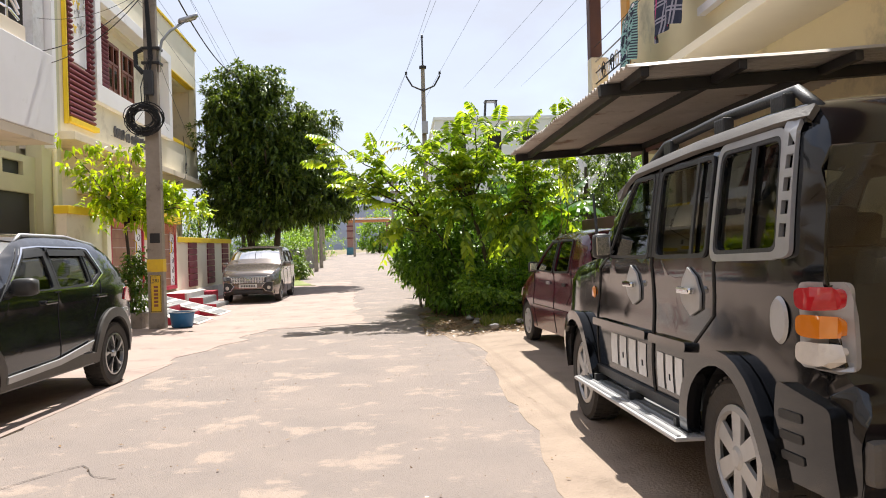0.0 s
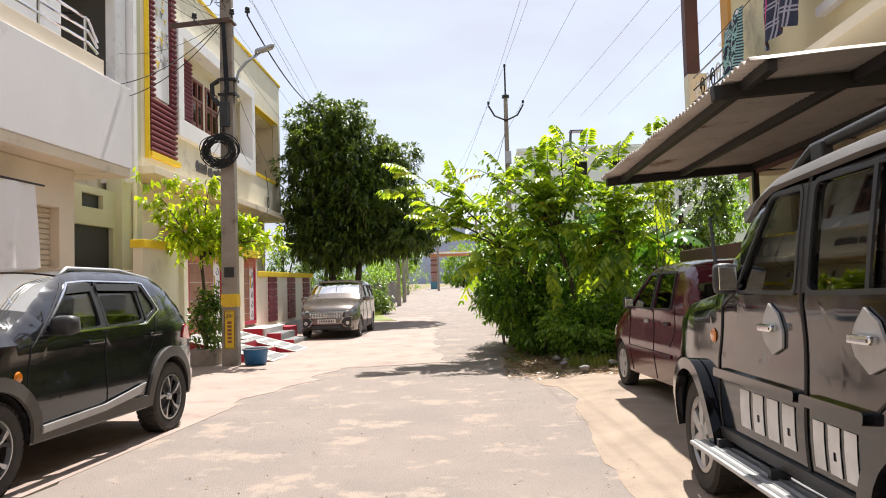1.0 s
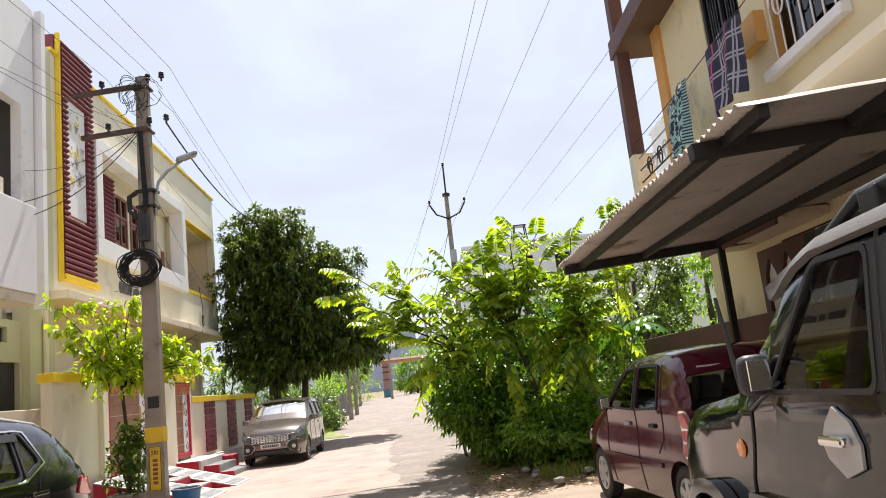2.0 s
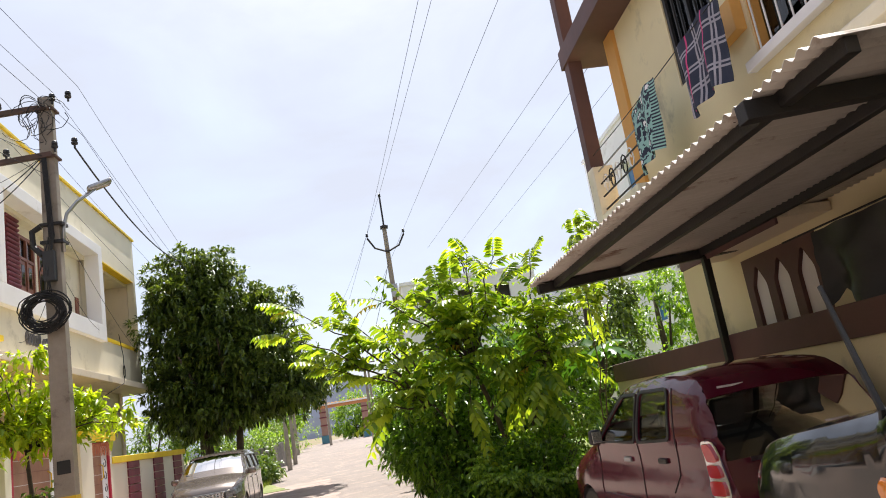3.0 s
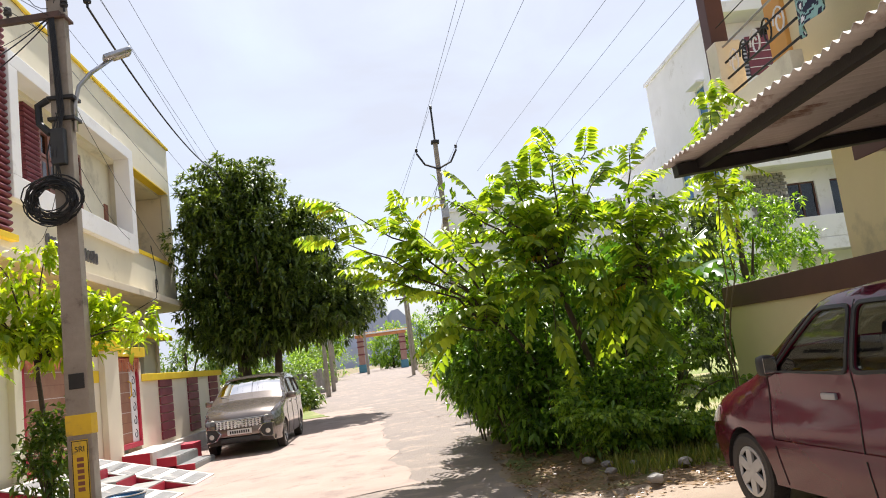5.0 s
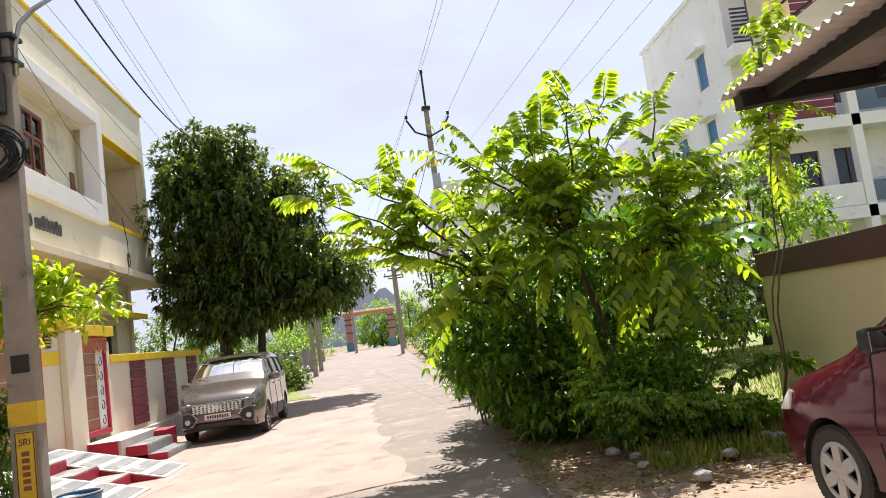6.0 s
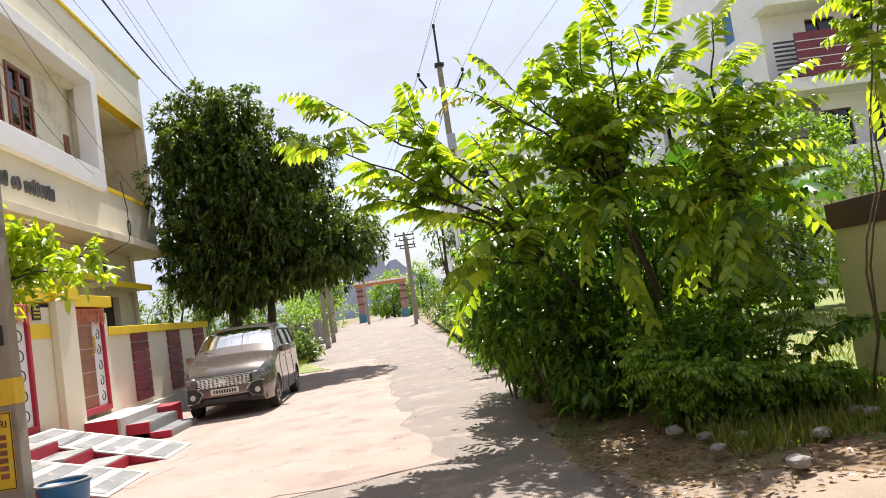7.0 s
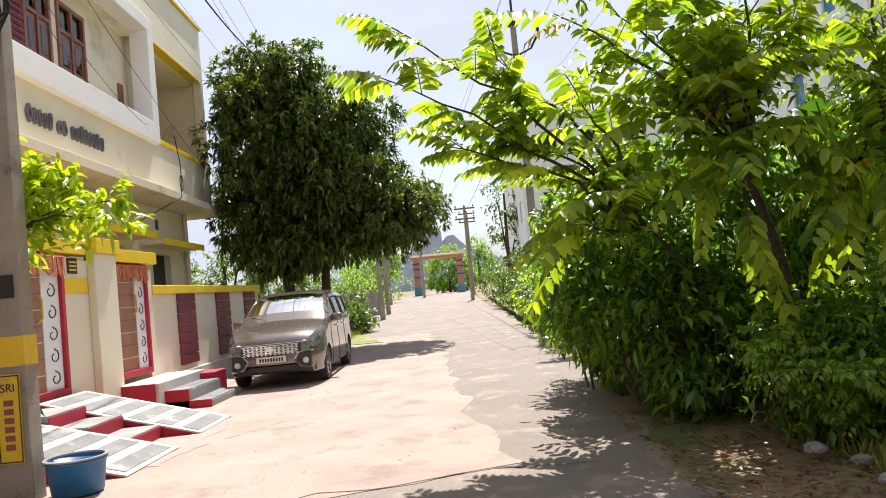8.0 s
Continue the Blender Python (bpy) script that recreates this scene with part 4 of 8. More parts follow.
part("wall", wall_along_y(0.1, 0.23, rect(-6, 13.66, 0, 4.1), [rect(10.3, 11.9, 1.7, 3.0), rect(4.5, 6.0, 0.8, 3.0)]), "butter", rb)
part("slab", boxed(-0.75, 6, -6, 14.9, 3.98, 4.1, 0.01), "cream", rb)
part("ledge", boxed(-0.1, -0.003, -6, 13.0, 4.1, 4.5, 0.01), "cream", rb, "pale ledge below the windows")
part("slab", boxed(-0.55, 6, -6, 15.2, 7.35, 7.7, 0.01), "brown", rb, "brown painted beam")
part("column", boxed(-0.52, -0.28, 14.85, 15.1, 4.1, 12, 0.01), "brown", rb, "brown painted column")
part("column", boxed(-0.5, -0.2, 14.87, 15.15, 9.3, 9.7), "brown", rb)
part("column", boxed(-0.06, 0.22, 13.85, 14.25, 4.1, 11, 0.01), "orange", rb, "orange painted column")
part("roof", boxed(-0.2, 6, -6, 15.2, 11, 11.2), "white", rb)
part("balcony_block", boxed(-0.55, -0.2, 14.7, 15.0, 4.1, 5.35, 0.015), "cream", rb, "white balcony end post")
part("balcony_band", boxed(-0.55, -0.4, 13.0, 14.7, 4.1, 4.5, 0.01), "cream", rb)
for k in range(4):
    part("rail", tubed([(-0.45, 12.9, 4.6 + 0.22 * k), (-0.45, 14.7, 4.6 + 0.22 * k)], 0.016, 6), "black_steel" if k < 3 else "steel", rb)
for k in range(5):
    c = (13.25 + 0.3 * k, 4.95)
    part("scroll", tubed([(-0.45, c[0] + 0.14 * (1 - a / 12) * math.cos(a), c[1] + 0.2 * (1 - a / 12) * math.sin(a)) for a in np.linspace(0, 9, 18)], 0.012, 5), "black_steel" if k % 2 else "white", rb)
win = part("window", wall_along_y(0.02, 0.1, rect(10.9, 12.1, 5.5, 6.9), [rect(10.97, 11.47, 5.57, 6.83), rect(11.53, 12.03, 5.57, 6.83)]), "black_steel", rb, "dark framed window")
for a in (10.97, 11.53):
    part("pane", boxed(0.06, 0.07, a, a + 0.5, 5.57, 6.83), "window", win)
    for j in (1, 2):
        part("bar", boxed(0.02, 0.05, a + 0.16 * j, a + 0.16 * j + 0.03, 5.57, 6.83), "black_steel", win)
# Dark sheet behind the panes; indoor shade is its colour.
part("window_backing", boxed(0.4, 0.42, 10.5, 12.4, 5.2, 7.2), "room_shade", rb)
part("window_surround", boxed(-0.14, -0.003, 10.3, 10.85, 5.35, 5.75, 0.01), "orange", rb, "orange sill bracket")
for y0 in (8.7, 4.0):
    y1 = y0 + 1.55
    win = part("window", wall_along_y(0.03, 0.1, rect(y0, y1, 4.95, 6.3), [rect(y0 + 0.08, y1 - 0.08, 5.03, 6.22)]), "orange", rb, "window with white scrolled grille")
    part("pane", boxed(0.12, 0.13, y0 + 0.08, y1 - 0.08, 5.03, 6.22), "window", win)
    # Another shade-coloured sheet behind these panes.
    part("window_backing", boxed(0.5, 0.52, y0 - 0.2, y1 + 0.2, 4.6, 6.6), "room_shade", rb)
    part("sill", boxed(-0.12, -0.003, y0 - 0.1, y1 + 0.1, 4.83, 4.95, 0.01), "white", win)
    for k in range(7):
        yy = y0 + 0.12 + (y1 - y0 - 0.24) * k / 6
        part("bar", tubed([(-0.02, yy, 5.0), (-0.02, yy, 6.25)], 0.012, 5), "white", win)
    for k in range(3):
        c = (y0 + 0.35 + 0.42 * k, 5.65)
        part("scroll", tubed([(-0.04, c[0] + 0.2 * (1 - a / 12) * math.cos(a), c[1] + 0.28 * (1 - a / 12) * math.sin(a)) for a in np.linspace(0, 9, 18)], 0.014, 5), "white", win)
win = part("window", wall_along_y(0.08, 0.12, rect(10.3, 11.9, 1.7, 3.0), [rounded([(10.42 + 0.5 * k, 1.82), (10.75 + 0.5 * k, 1.82), (10.75 + 0.5 * k, 2.65), (10.585 + 0.5 * k, 2.9), (10.42 + 0.5 * k, 2.65)], 0.05, 2) for k in range(3)]), "brown", rb, "dark wooden window with pointed panes")
part("pane", boxed(0.13, 0.14, 10.35, 11.85, 1.75, 2.95), "white", win, "frosted pane")
part("sunshade", boxed(-0.5, 0.09, 9.9, 12.3, 3.1, 3.2, 0.01), "cream_dark", rb)
part("sunshade_edge", boxed(-0.53, -0.502, 9.9, 12.3, 3.04, 3.24, 0.005), "brown", rb)
part("dado", boxed(0.07, 0.098, -6, 13.66, 0, 1.6), "brown", rb, "brown painted dado")
ac = thing("air_conditioner", pose(4.55, 12.0, 3.21), "white outdoor air conditioner unit on a sunshade", "air conditioner")
part("case", boxed(-0.2, 0.2, -0.4, 0.4, 0, 0.55, 0.02), "white", ac)
part("fan_ring", lathe([(0.2, 0), (0.21, 0.02), (0.19, 0.02), (0.19, 0)], 24, None, pose(-0.2, -0.1, 0.28, 0, -90, 0)), "trim", ac)
# compound wall on the right
rw = thing("compound_wall", pose(0, 0, 0), "pale yellow boundary wall with a brown top band", "wall", kind="structure")
part("wall", boxed(4.43, 4.63, 8.4, 16.0, 0, 1.72), "butter", rw)
part("band", boxed(4.4, 4.66, 8.4, 16.03, 1.72, 2.02, 0.01), "brown", rw, "brown coping band")
part("return_wall", boxed(4.64, 9.0, 15.8, 16.0, 0, 1.72), "butter", rw)
part("return_band", boxed(4.67, 9.0, 15.77, 16.03, 1.72, 2.02, 0.01), "brown", rw)

# ---- corrugated awning ----
aw = thing("awning", pose(0, 0, 0), "corrugated metal awning on black steel beams", "awning")


def awn_z(x):
    return 2.97 + (x - 2.23) * 0.062


vs, fs = [], []
cols = 14
ny = 330
for j in range(ny + 1):
    y = 5.85 + (11.75 - 5.85) * j / ny
    for i in range(cols + 1):
        u = i / cols
        x = (2.37 - 0.14 * (y - 5.85) / 5.9) + u * 3.0
        if i == 0:
            x += 0.025 * noise.noise((0, y * 2.2, 3))
        vs.append((x, y, awn_z(x) + 0.018 * math.sin(2 * math.pi * y / 0.105) + 0.012 * noise.noise((x, y * 0.8, 1)) - 0.02 * (1 - u) ** 6 * noise.noise((0, y * 1.7, 5))))
        if i and j:
            a = j * (cols + 1) + i
            fs.append((a, a - 1, a - cols - 2, a - cols - 1))
sheet = raw("roof_sheet", vs, fs, "sheet", aw, "weathered corrugated sheet", smooth=True)
md = sheet.modifiers.new("thickness", "SOLIDIFY")
md.thickness = 0.003
for y, r in ((11.6, 0.06), (6.5, 0.05)):
    part("beam", boxed(2.3, 5.1, y - r, y + r, -0.13, -0.025, 0.006, Matrix.Translation((0, 0, awn_z(2.23) - 2.23 * 0.062)) @ pose(0, 0, 0, 0, -math.degrees(math.atan(0.062)), 0)), "black_steel", aw, "black steel beam")
for x, mt in ((2.52, "black_steel"), (3.35, "black_steel"), (4.35, "black_steel")):
    part("purlin", boxed(x - 0.035, x + 0.035, 5.88, 11.7, awn_z(x) - 0.1, awn_z(x) - 0.017, 0.006), mt, aw, "steel purlin")
for y in (11.55, 7.1):
    part("post", boxed(4.33, 4.41, y - 0.04, y + 0.04, 0.0, 2.98, 0.005), "black_steel", aw, "black steel post")
for k in range(20):
    y = 6.0 + 0.29 * k
    part("hook_bolt", tubed([(2.47, y, awn_z(2.43)), (2.47, y, awn_z(2.43) + 0.05)], 0.008, 5), "rust", aw)
# ---- cars ----
def chaikin(top, n=2):
    """Rounds a profile of (s, z, name of the piece that begins here)."""
    for _ in range(n):
        out = [top[0]]
        for i in range(len(top) - 1):
            a, b = top[i], top[i + 1]
            out.append((a[0] * 0.78 + b[0] * 0.22, a[1] * 0.78 + b[1] * 0.22, a[2]))
            out.append((a[0] * 0.22 + b[0] * 0.78, a[1] * 0.22 + b[1] * 0.78, a[2]))
        out.append(top[-1])
        top = out
    return top


class Car:
    """A car built in its own space: x to its right, y forwards, z up. Profiles run in s, metres back from its nose."""

    def __init__(self, name, m, label, length, half, belt, roof, top, wheels, radius, arch, sill, paint, tumble=0.16, front=0.1, rear=0.06, nose=0.8, tail=0.5, edge=0.05):
        self.root = thing(name, m, label, "car")
        self.L, self.half, self.belt, self.roof, self.tumble = length, half, belt, roof, tumble
        self.front, self.rear, self.nose, self.tail, self.edge = front, rear, nose, tail, edge
        self.top = chaikin(top)
        self.wheels, self.radius, self.arch, self.sill, self.paint = wheels, radius, arch, sill, paint
        ss = np.array([p[0] for p in self.top])
        zz = np.array([p[1] for p in self.top])
        self.gs = np.linspace(0, length, 160)
        self.gz = np.zeros(160)
        for i in range(len(ss) - 1):
            lo, hi = sorted((ss[i], ss[i + 1]))
            k = (self.gs >= lo - 0.02) & (self.gs <= hi + 0.02)
            u = np.clip((self.gs[k] - ss[i]) / (ss[i + 1] - ss[i] if abs(ss[i + 1] - ss[i]) > 1e-6 else 1e-6), 0, 1)
            self.gz[k] = np.maximum(self.gz[k], zz[i] + u * (zz[i + 1] - zz[i]))

    def w(self, s, z):
        """Half the width of the body at s and z."""
        w = self.half
        w -= self.front * max(0.0, 1 - s / self.nose) ** 2
        w -= self.rear * max(0.0, 1 - (self.L - s) / self.tail) ** 2
        if z > self.belt:
            u = (z - self.belt) / (self.roof - self.belt)
            w -= self.tumble * u ** 1.25
        else:
            w -= 0.035 * ((self.belt - z) / self.belt) ** 2 + 0.012 * math.sin((z / self.belt) * 9.0)
        d = float(np.interp(s, self.gs, self.gz)) - z
        if d < 0.1:
            w -= self.edge * (1 - max(0.0, d) / 0.1) ** 2
        return w

    def at(self, s, z, side=-1, out=0.0):
        return Vector((side * (self.w(s, z) + out), self.L / 2 - s, z))

    def skin(self, name, outer, holes, material, side, out=0.0, thick=0.012, parent=None, label="", smooth=True):
        """A sheet of the car's side with an outline and holes in (s, z), laid on the body's curve."""
        a = [p[0] for p in outer]
        b = [p[1] for p in outer]
        ca = np.arange(min(a) + 0.09, max(a), 0.13)
        cb = np.arange(min(b) + 0.05, max(b), 0.075)
        bm = flat_fill(outer, holes, ca, cb)
        for v in bm.verts:
            v.co = self.at(v.co.x, v.co.y, side, out)
        ob = part(name, bm, material, parent or self.root, label, smooth)
        if isinstance(material, str) and material.startswith("glass"):
            return ob
        md = ob.modifiers.new("thickness", "SOLIDIFY")
        md.thickness, md.offset = thick, 0.0
        ob.modifiers.new("crisp_edges", "EDGE_SPLIT").split_angle = radians(38)
        return ob

    def outline(self):
        pts = [(p[0], p[1]) for p in self.top]
        z0 = self.sill
        low = []
        for sw in sorted(self.wheels, reverse=True):
            r = self.arch
            h = math.sqrt(max(0.0, r * r - (z0 - self.radius) ** 2))
            a0 = math.atan2(z0 - self.radius, h)
            low += [(sw + r * math.cos(a), self.radius + r * math.sin(a)) for a in np.linspace(a0, math.pi - a0, 17)]
        return pts + low

    def body(self, windows, glass="glass", trim="trim", crown=0.045):
        root = self.root
        outer = self.outline()
        for side in (-1, 1):
            name = "side_panel"
            self.skin(name, outer, [rounded(w, 0.05) for w in windows], self.paint, side, -0.01, 0.02)
            for w in windows:
                r = rounded(w, 0.05)
                p = self.skin("side_window", rounded(grow(w, 0.012), 0.05), [], glass, side, -0.012, 0.004, smooth=True)
                p.visible_shadow = False
                self.skin("seal", rounded(grow(w, 0.022), 0.06), [r], trim, side, 0.006, 0.012, p)
        names = []
        for i, p in enumerate(self.top[:-1]):
            if not names or names[-1][0] != p[2]:
                names.append([p[2], i, i + 1])
            names[-1][2] = i + 1
        ob = {}
        for name, i0, i1 in names:
            vs, fs, n = [], [], 12
            for i in range(i0, i1 + 1):
                s, z = self.top[i][:2]
                wd = self.w(s, z) - 0.002
                j0 = max(0, i - 1)
                j1 = min(len(self.top) - 1, i + 1)
                t = Vector((self.top[j1][0] - self.top[j0][0], self.top[j1][1] - self.top[j0][1])).normalized()
                nm = Vector((-t.y, t.x))
                nm = nm if nm.y >= -0.2 else -nm
                for k in range(n + 1):
                    u = -1 + 2 * k / n
                    c = crown * (1 - abs(u) ** 2.6)
                    vs.append((u * wd, self.L / 2 - (s + nm.x * c), z + nm.y * c))
                    if k and i > i0:
                        a = (i - i0) * (n + 1) + k
                        fs.append((a, a - 1, a - n - 2, a - n - 1))
            glassy = "wind" in name
            mt = glass if glassy else (trim if name in ("lower_grille",) else self.paint)
            o = raw(name, vs, fs, mt, root, smooth=True)
            if not glassy:
                md = o.modifiers.new("thickness", "SOLIDIFY")
                md.thickness, md.offset = 0.016, 0.0
            o.modifiers.new("crisp_edges", "EDGE_SPLIT").split_angle = radians(38)
            if glassy:
                o.visible_shadow = False
            ob[name] = o
        w = self.half - 0.13
        part("underbody", boxed(-w, w, -self.L / 2 + 0.15, self.L / 2 - 0.15, self.sill + 0.02, self.sill + 0.18, 0.02), "trim", root)
        return ob

    def inside(self, dash_s, rows, seat_z=0.35):
        root = self.root
        w = self.half - 0.16
        y = lambda s: self.L / 2 - s
        part("dashboard", boxed(-w, w, y(dash_s + 0.35), y(dash_s), self.belt - 0.35, self.belt - 0.03, 0.04), "trim", root)
        part("steering_wheel", tubed([(0.38 + 0.18 * math.cos(a), y(dash_s + 0.47) + 0.06 * math.sin(a), self.belt - 0.08 + 0.17 * math.sin(a)) for a in np.linspace(0, 2 * math.pi, 19)], 0.016, 6), "trim", root)
        for s, n in rows:
            xs = (-0.37, 0.37) if n == 2 else (0.0,)
            ww = 0.25 if n == 2 else w - 0.05
            for x in xs:
                seat = part("seat", boxed(x - ww, x + ww, y(s + 0.5), y(s), seat_z, seat_z + 0.2, 0.05), "seat", root, "dark cloth seat")
                part("backrest", boxed(x - ww, x + ww, -0.07, 0.07, 0, 0.62, 0.05, pose(0, y(s + 0.52), seat_z + 0.15, 14, 0, 0)), "seat", seat)
                for hx in ((x,) if n == 2 else (-0.36, 0.36)):
                    part("headrest", boxed(hx - 0.13, hx + 0.13, -0.05, 0.05, 0.64, 0.83, 0.04, pose(0, y(s + 0.54), seat_z + 0.15, 14, 0, 0)), "seat", seat)

    def wheel_set(self, style, width=0.2, out=0.0):
        root, r = self.root, self.radius
        for s in self.wheels:
            # wheel well
            for side in (-1, 1):
                x1 = self.w(s, 0.45) - 0.02
                vs, fs = [], []
                n = 14
                for k in range(n + 1):
                    a = math.pi * k / n
                    for x in (x1, x1 - 0.32):
                        vs.append((side * x, self.L / 2 - s + self.arch * 0.99 * math.cos(a), r + self.arch * 0.99 * math.sin(a)))
                    if k:
                        fs.append((2 * k - 2, 2 * k, 2 * k + 1, 2 * k - 1))
                c = len(vs)
                vs.append((side * (x1 - 0.32), self.L / 2 - s, r))
                for k in range(n):
                    fs.append((c, 2 * k + 1, 2 * k + 3))
                raw("wheel_well", vs, fs, "trim", root)
                m = Matrix.Translation((side * (self.w(s, 0.5) - width / 2 - 0.02 + out), self.L / 2 - s, r)) @ pose(0, 0, 0, 0, 90 * side, 0)
                h = width / 2
                rim = r * 0.66
                prof = [(rim, -h * 0.8), (rim + 0.02, -h), (r * 0.92, -h), (r * 0.985, -h * 0.8), (r, -h * 0.4), (r, h * 0.4), (r * 0.985, h * 0.8), (r * 0.92, h), (rim + 0.025, h * 0.96), (rim, h * 0.8), (rim * 0.97, h * 0.4), (rim * 0.95, -h * 0.8)]
                bm = lathe(prof, 40)
                for k in range(40):
                    for zz in (-0.62, 0.0, 0.62):
                        box(bm, r * 0.985, r * 1.012, -0.018, 0.018, (zz - 0.24) * h, (zz + 0.24) * h, 0, pose(0, 0, 0, 0, 0, 9 * k + (4.5 if zz == 0 else 0)))
                bmesh.ops.transform(bm, matrix=m, verts=bm.verts)
                wheel = part("wheel", bm, "rubber", root, "black rubber tyre")
                style(wheel, m, rim, h)


def rim_cover(wheel, m, rim, h):
    """A silver wheel cover with six broad petals."""
    bm = bmesh.new()
    lathe([(rim * 0.97, h * 0.55), (rim, h * 0.9), (rim * 0.88, h * 0.98), (rim * 0.84, h * 0.8)], 40, bm)
    bmesh.ops.transform(bm, matrix=m, verts=bm.verts)
    part("rim_ring", bm, "cover", wheel, "silver rim")
    for k in range(6):
        pts = rounded([(rim * 0.15, -0.035), (rim * 0.9, -rim * 0.2), (rim * 0.9, rim * 0.2), (rim * 0.15, 0.035)], 0.03, 3)
        bm = flat_fill(pts)
        thicken(bm, (0, 0, 0.02))
        bmesh.ops.transform(bm, matrix=m @ Matrix.Translation((0, 0, h * 0.72)) @ pose(0, 0, 0, 0, 0, 60 * k), verts=bm.verts)
        part("petal", bm, "cover", wheel)
    bm = lathe([(0.001, h * 1.0), (rim * 0.16, h * 0.98), (rim * 0.24, h * 0.88), (rim * 0.26, h * 0.6)], 20)
    bmesh.ops.transform(bm, matrix=m, verts=bm.verts)
    part("hub_cover", bm, "cover", wheel, "silver petal wheel cover")
    bm = lathe([(0.001, h * 0.35), (rim * 0.96, h * 0.3)], 30)
    bmesh.ops.transform(bm, matrix=m, verts=bm.verts)
    part("brake_backing", bm, "trim", wheel)


def rim_alloy(wheel, m, rim, h, n=5, dark="trim"):
    """A two-tone alloy wheel with split bright spokes."""
    bm = lathe([(rim * 0.97, h * 0.5), (rim, h * 0.92), (rim * 0.93, h * 0.95), (rim * 0.9, h * 0.6)], 40)
    bmesh.ops.transform(bm, matrix=m, verts=bm.verts)
    part("rim_ring", bm, "alloy", wheel, "alloy rim edge")
    for k in range(n):
        for sgn in (-1, 1):
            b2 = flat_fill([(rim * 0.12, 0.0), (rim * 0.55, sgn * rim * 0.1), (rim * 0.93, sgn * rim * 0.34), (rim * 0.93, sgn * rim * 0.14), (rim * 0.6, sgn * 0.004)])
            thicken(b2, (0, 0, 0.03))
            bmesh.ops.transform(b2, matrix=m @ Matrix.Translation((0, 0, h * 0.62)) @ pose(0, 0, 0, 0, 0, 360 / n * k), verts=b2.verts)
            part("spoke", b2, "alloy" if sgn > 0 else dark, wheel)
    bm = lathe([(0.001, h * 0.92), (rim * 0.14, h * 0.9), (rim * 0.2, h * 0.7)], 20)
    bmesh.ops.transform(bm, matrix=m, verts=bm.verts)
    part("hub_cap", bm, "alloy", wheel)
    bm = lathe([(0.001, h * 0.3), (rim * 0.95, h * 0.25)], 30)
    bmesh.ops.transform(bm, matrix=m, verts=bm.verts)
    part("brake_backing", bm, "trim", wheel)


def seam(car, pts, side, r=0.005, name="door_gap", out=0.002):
    line = []
    for (s0, z0), (s1, z1) in zip(pts, pts[1:]):
        n = max(1, int(math.hypot(s1 - s0, z1 - z0) / 0.06))
        line += [car.at(s0 + (s1 - s0) * k / n, z0 + (z1 - z0) * k / n, side, out) for k in range(n)]
    line.append(car.at(*pts[-1], side, out))
    return part(name, tubed(line, r, 5), "ink", car.root)


def mirror_unit(car, s, z, mat, side, size=(0.12, 0.1, 0.16), reach=0.1):
    w = car.w(s, z)
    sx, sy, sz = size
    x = side * (w + reach + sx / 2)
    m = part("wing_mirror", boxed(x - sx, x + sx, -sy, sy, z - sz * 0.4, z + sz * 0.75, min(size) * 0.75, Matrix.Translation((0, car.L / 2 - s, 0))), mat, car.root, "door mirror", True)
    part("mirror_glass", boxed(x - sx * 0.8, x + sx * 0.8, car.L / 2 - s - sy - 0.004, car.L / 2 - s - sy + 0.004, z - sz * 0.25, z + sz * 0.6, 0.004), "chrome", m)
    part("mirror_arm", boxed(min(side * (w - 0.03), x), max(side * (w - 0.03), x), -sy * 0.5, sy * 0.5, z - sz * 0.35, z - sz * 0.05, 0.01, Matrix.Translation((0, car.L / 2 - s, 0))), "trim", m)


def wiper(car, x0, x1, s0, z0, s1, z1):
    part("wiper", tubed([(x0, car.L / 2 - s0, z0), ((x0 + x1) / 2, car.L / 2 - s0 + 0.0, z0 + 0.02), (x1, car.L / 2 - s1, z1)], 0.011, 5), "trim", car.root)


def bars(car, s0, s1, z0, z1, side, n, mat="plate", out=0.004):
    """Blocks of lettering in broad strokes along the car's side."""
    for k in range(n):
        a = s0 + (s1 - s0) * k / n
        b = a + (s1 - s0) / n * 0.72
        hole = [rect(a + (b - a) * 0.38, b - (b - a) * 0.34, z0 + (z1 - z0) * 0.3, z0 + (z1 - z0) * 0.48)] if k % 2 else []
        car.skin("lettering", rect(a, b, z0, z1), hole, mat, side, out, 0.002, label="white block lettering, unreadable")


# --- black off-roader, tail towards the walk
sc = Car("car", pose(2.95, 4.72, 0.05, -0.6, 0, 1.8), "dusty black off-road car with chrome trim and roof rails", 4.43, 0.895, 1.2, 1.9,
         [(0.1, 0.36, "front_bumper"), (0.0, 0.5, "front_bumper"), (0.03, 0.8, "grille_panel"), (0.1, 1.06, "bonnet"), (0.3, 1.16, "bonnet"), (1.1, 1.25, "bonnet"), (1.3, 1.29, "windshield"), (1.83, 1.79, "roof"), (2.1, 1.87, "roof"), (3.6, 1.91, "roof"), (4.12, 1.88, "rear_window"), (4.24, 1.35, "tailgate"), (4.31, 0.85, "rear_bumper"), (4.43, 0.78, "rear_bumper"), (4.43, 0.5, "rear_bumper"), (4.36, 0.38, "rear_bumper")],
         [0.83, 3.51], 0.365, 0.44, 0.42, "black_car", tumble=0.1, front=0.13, rear=0.04, tail=0.6, edge=0.06)
SCW = [[(1.66, 1.29), (2.42, 1.29), (2.42, 1.75), (2.06, 1.75)], [(2.56, 1.29), (3.25, 1.3), (3.25, 1.76), (2.56, 1.76)], [(3.37, 1.31), (3.94, 1.32), (3.9, 1.76), (3.37, 1.76)]]
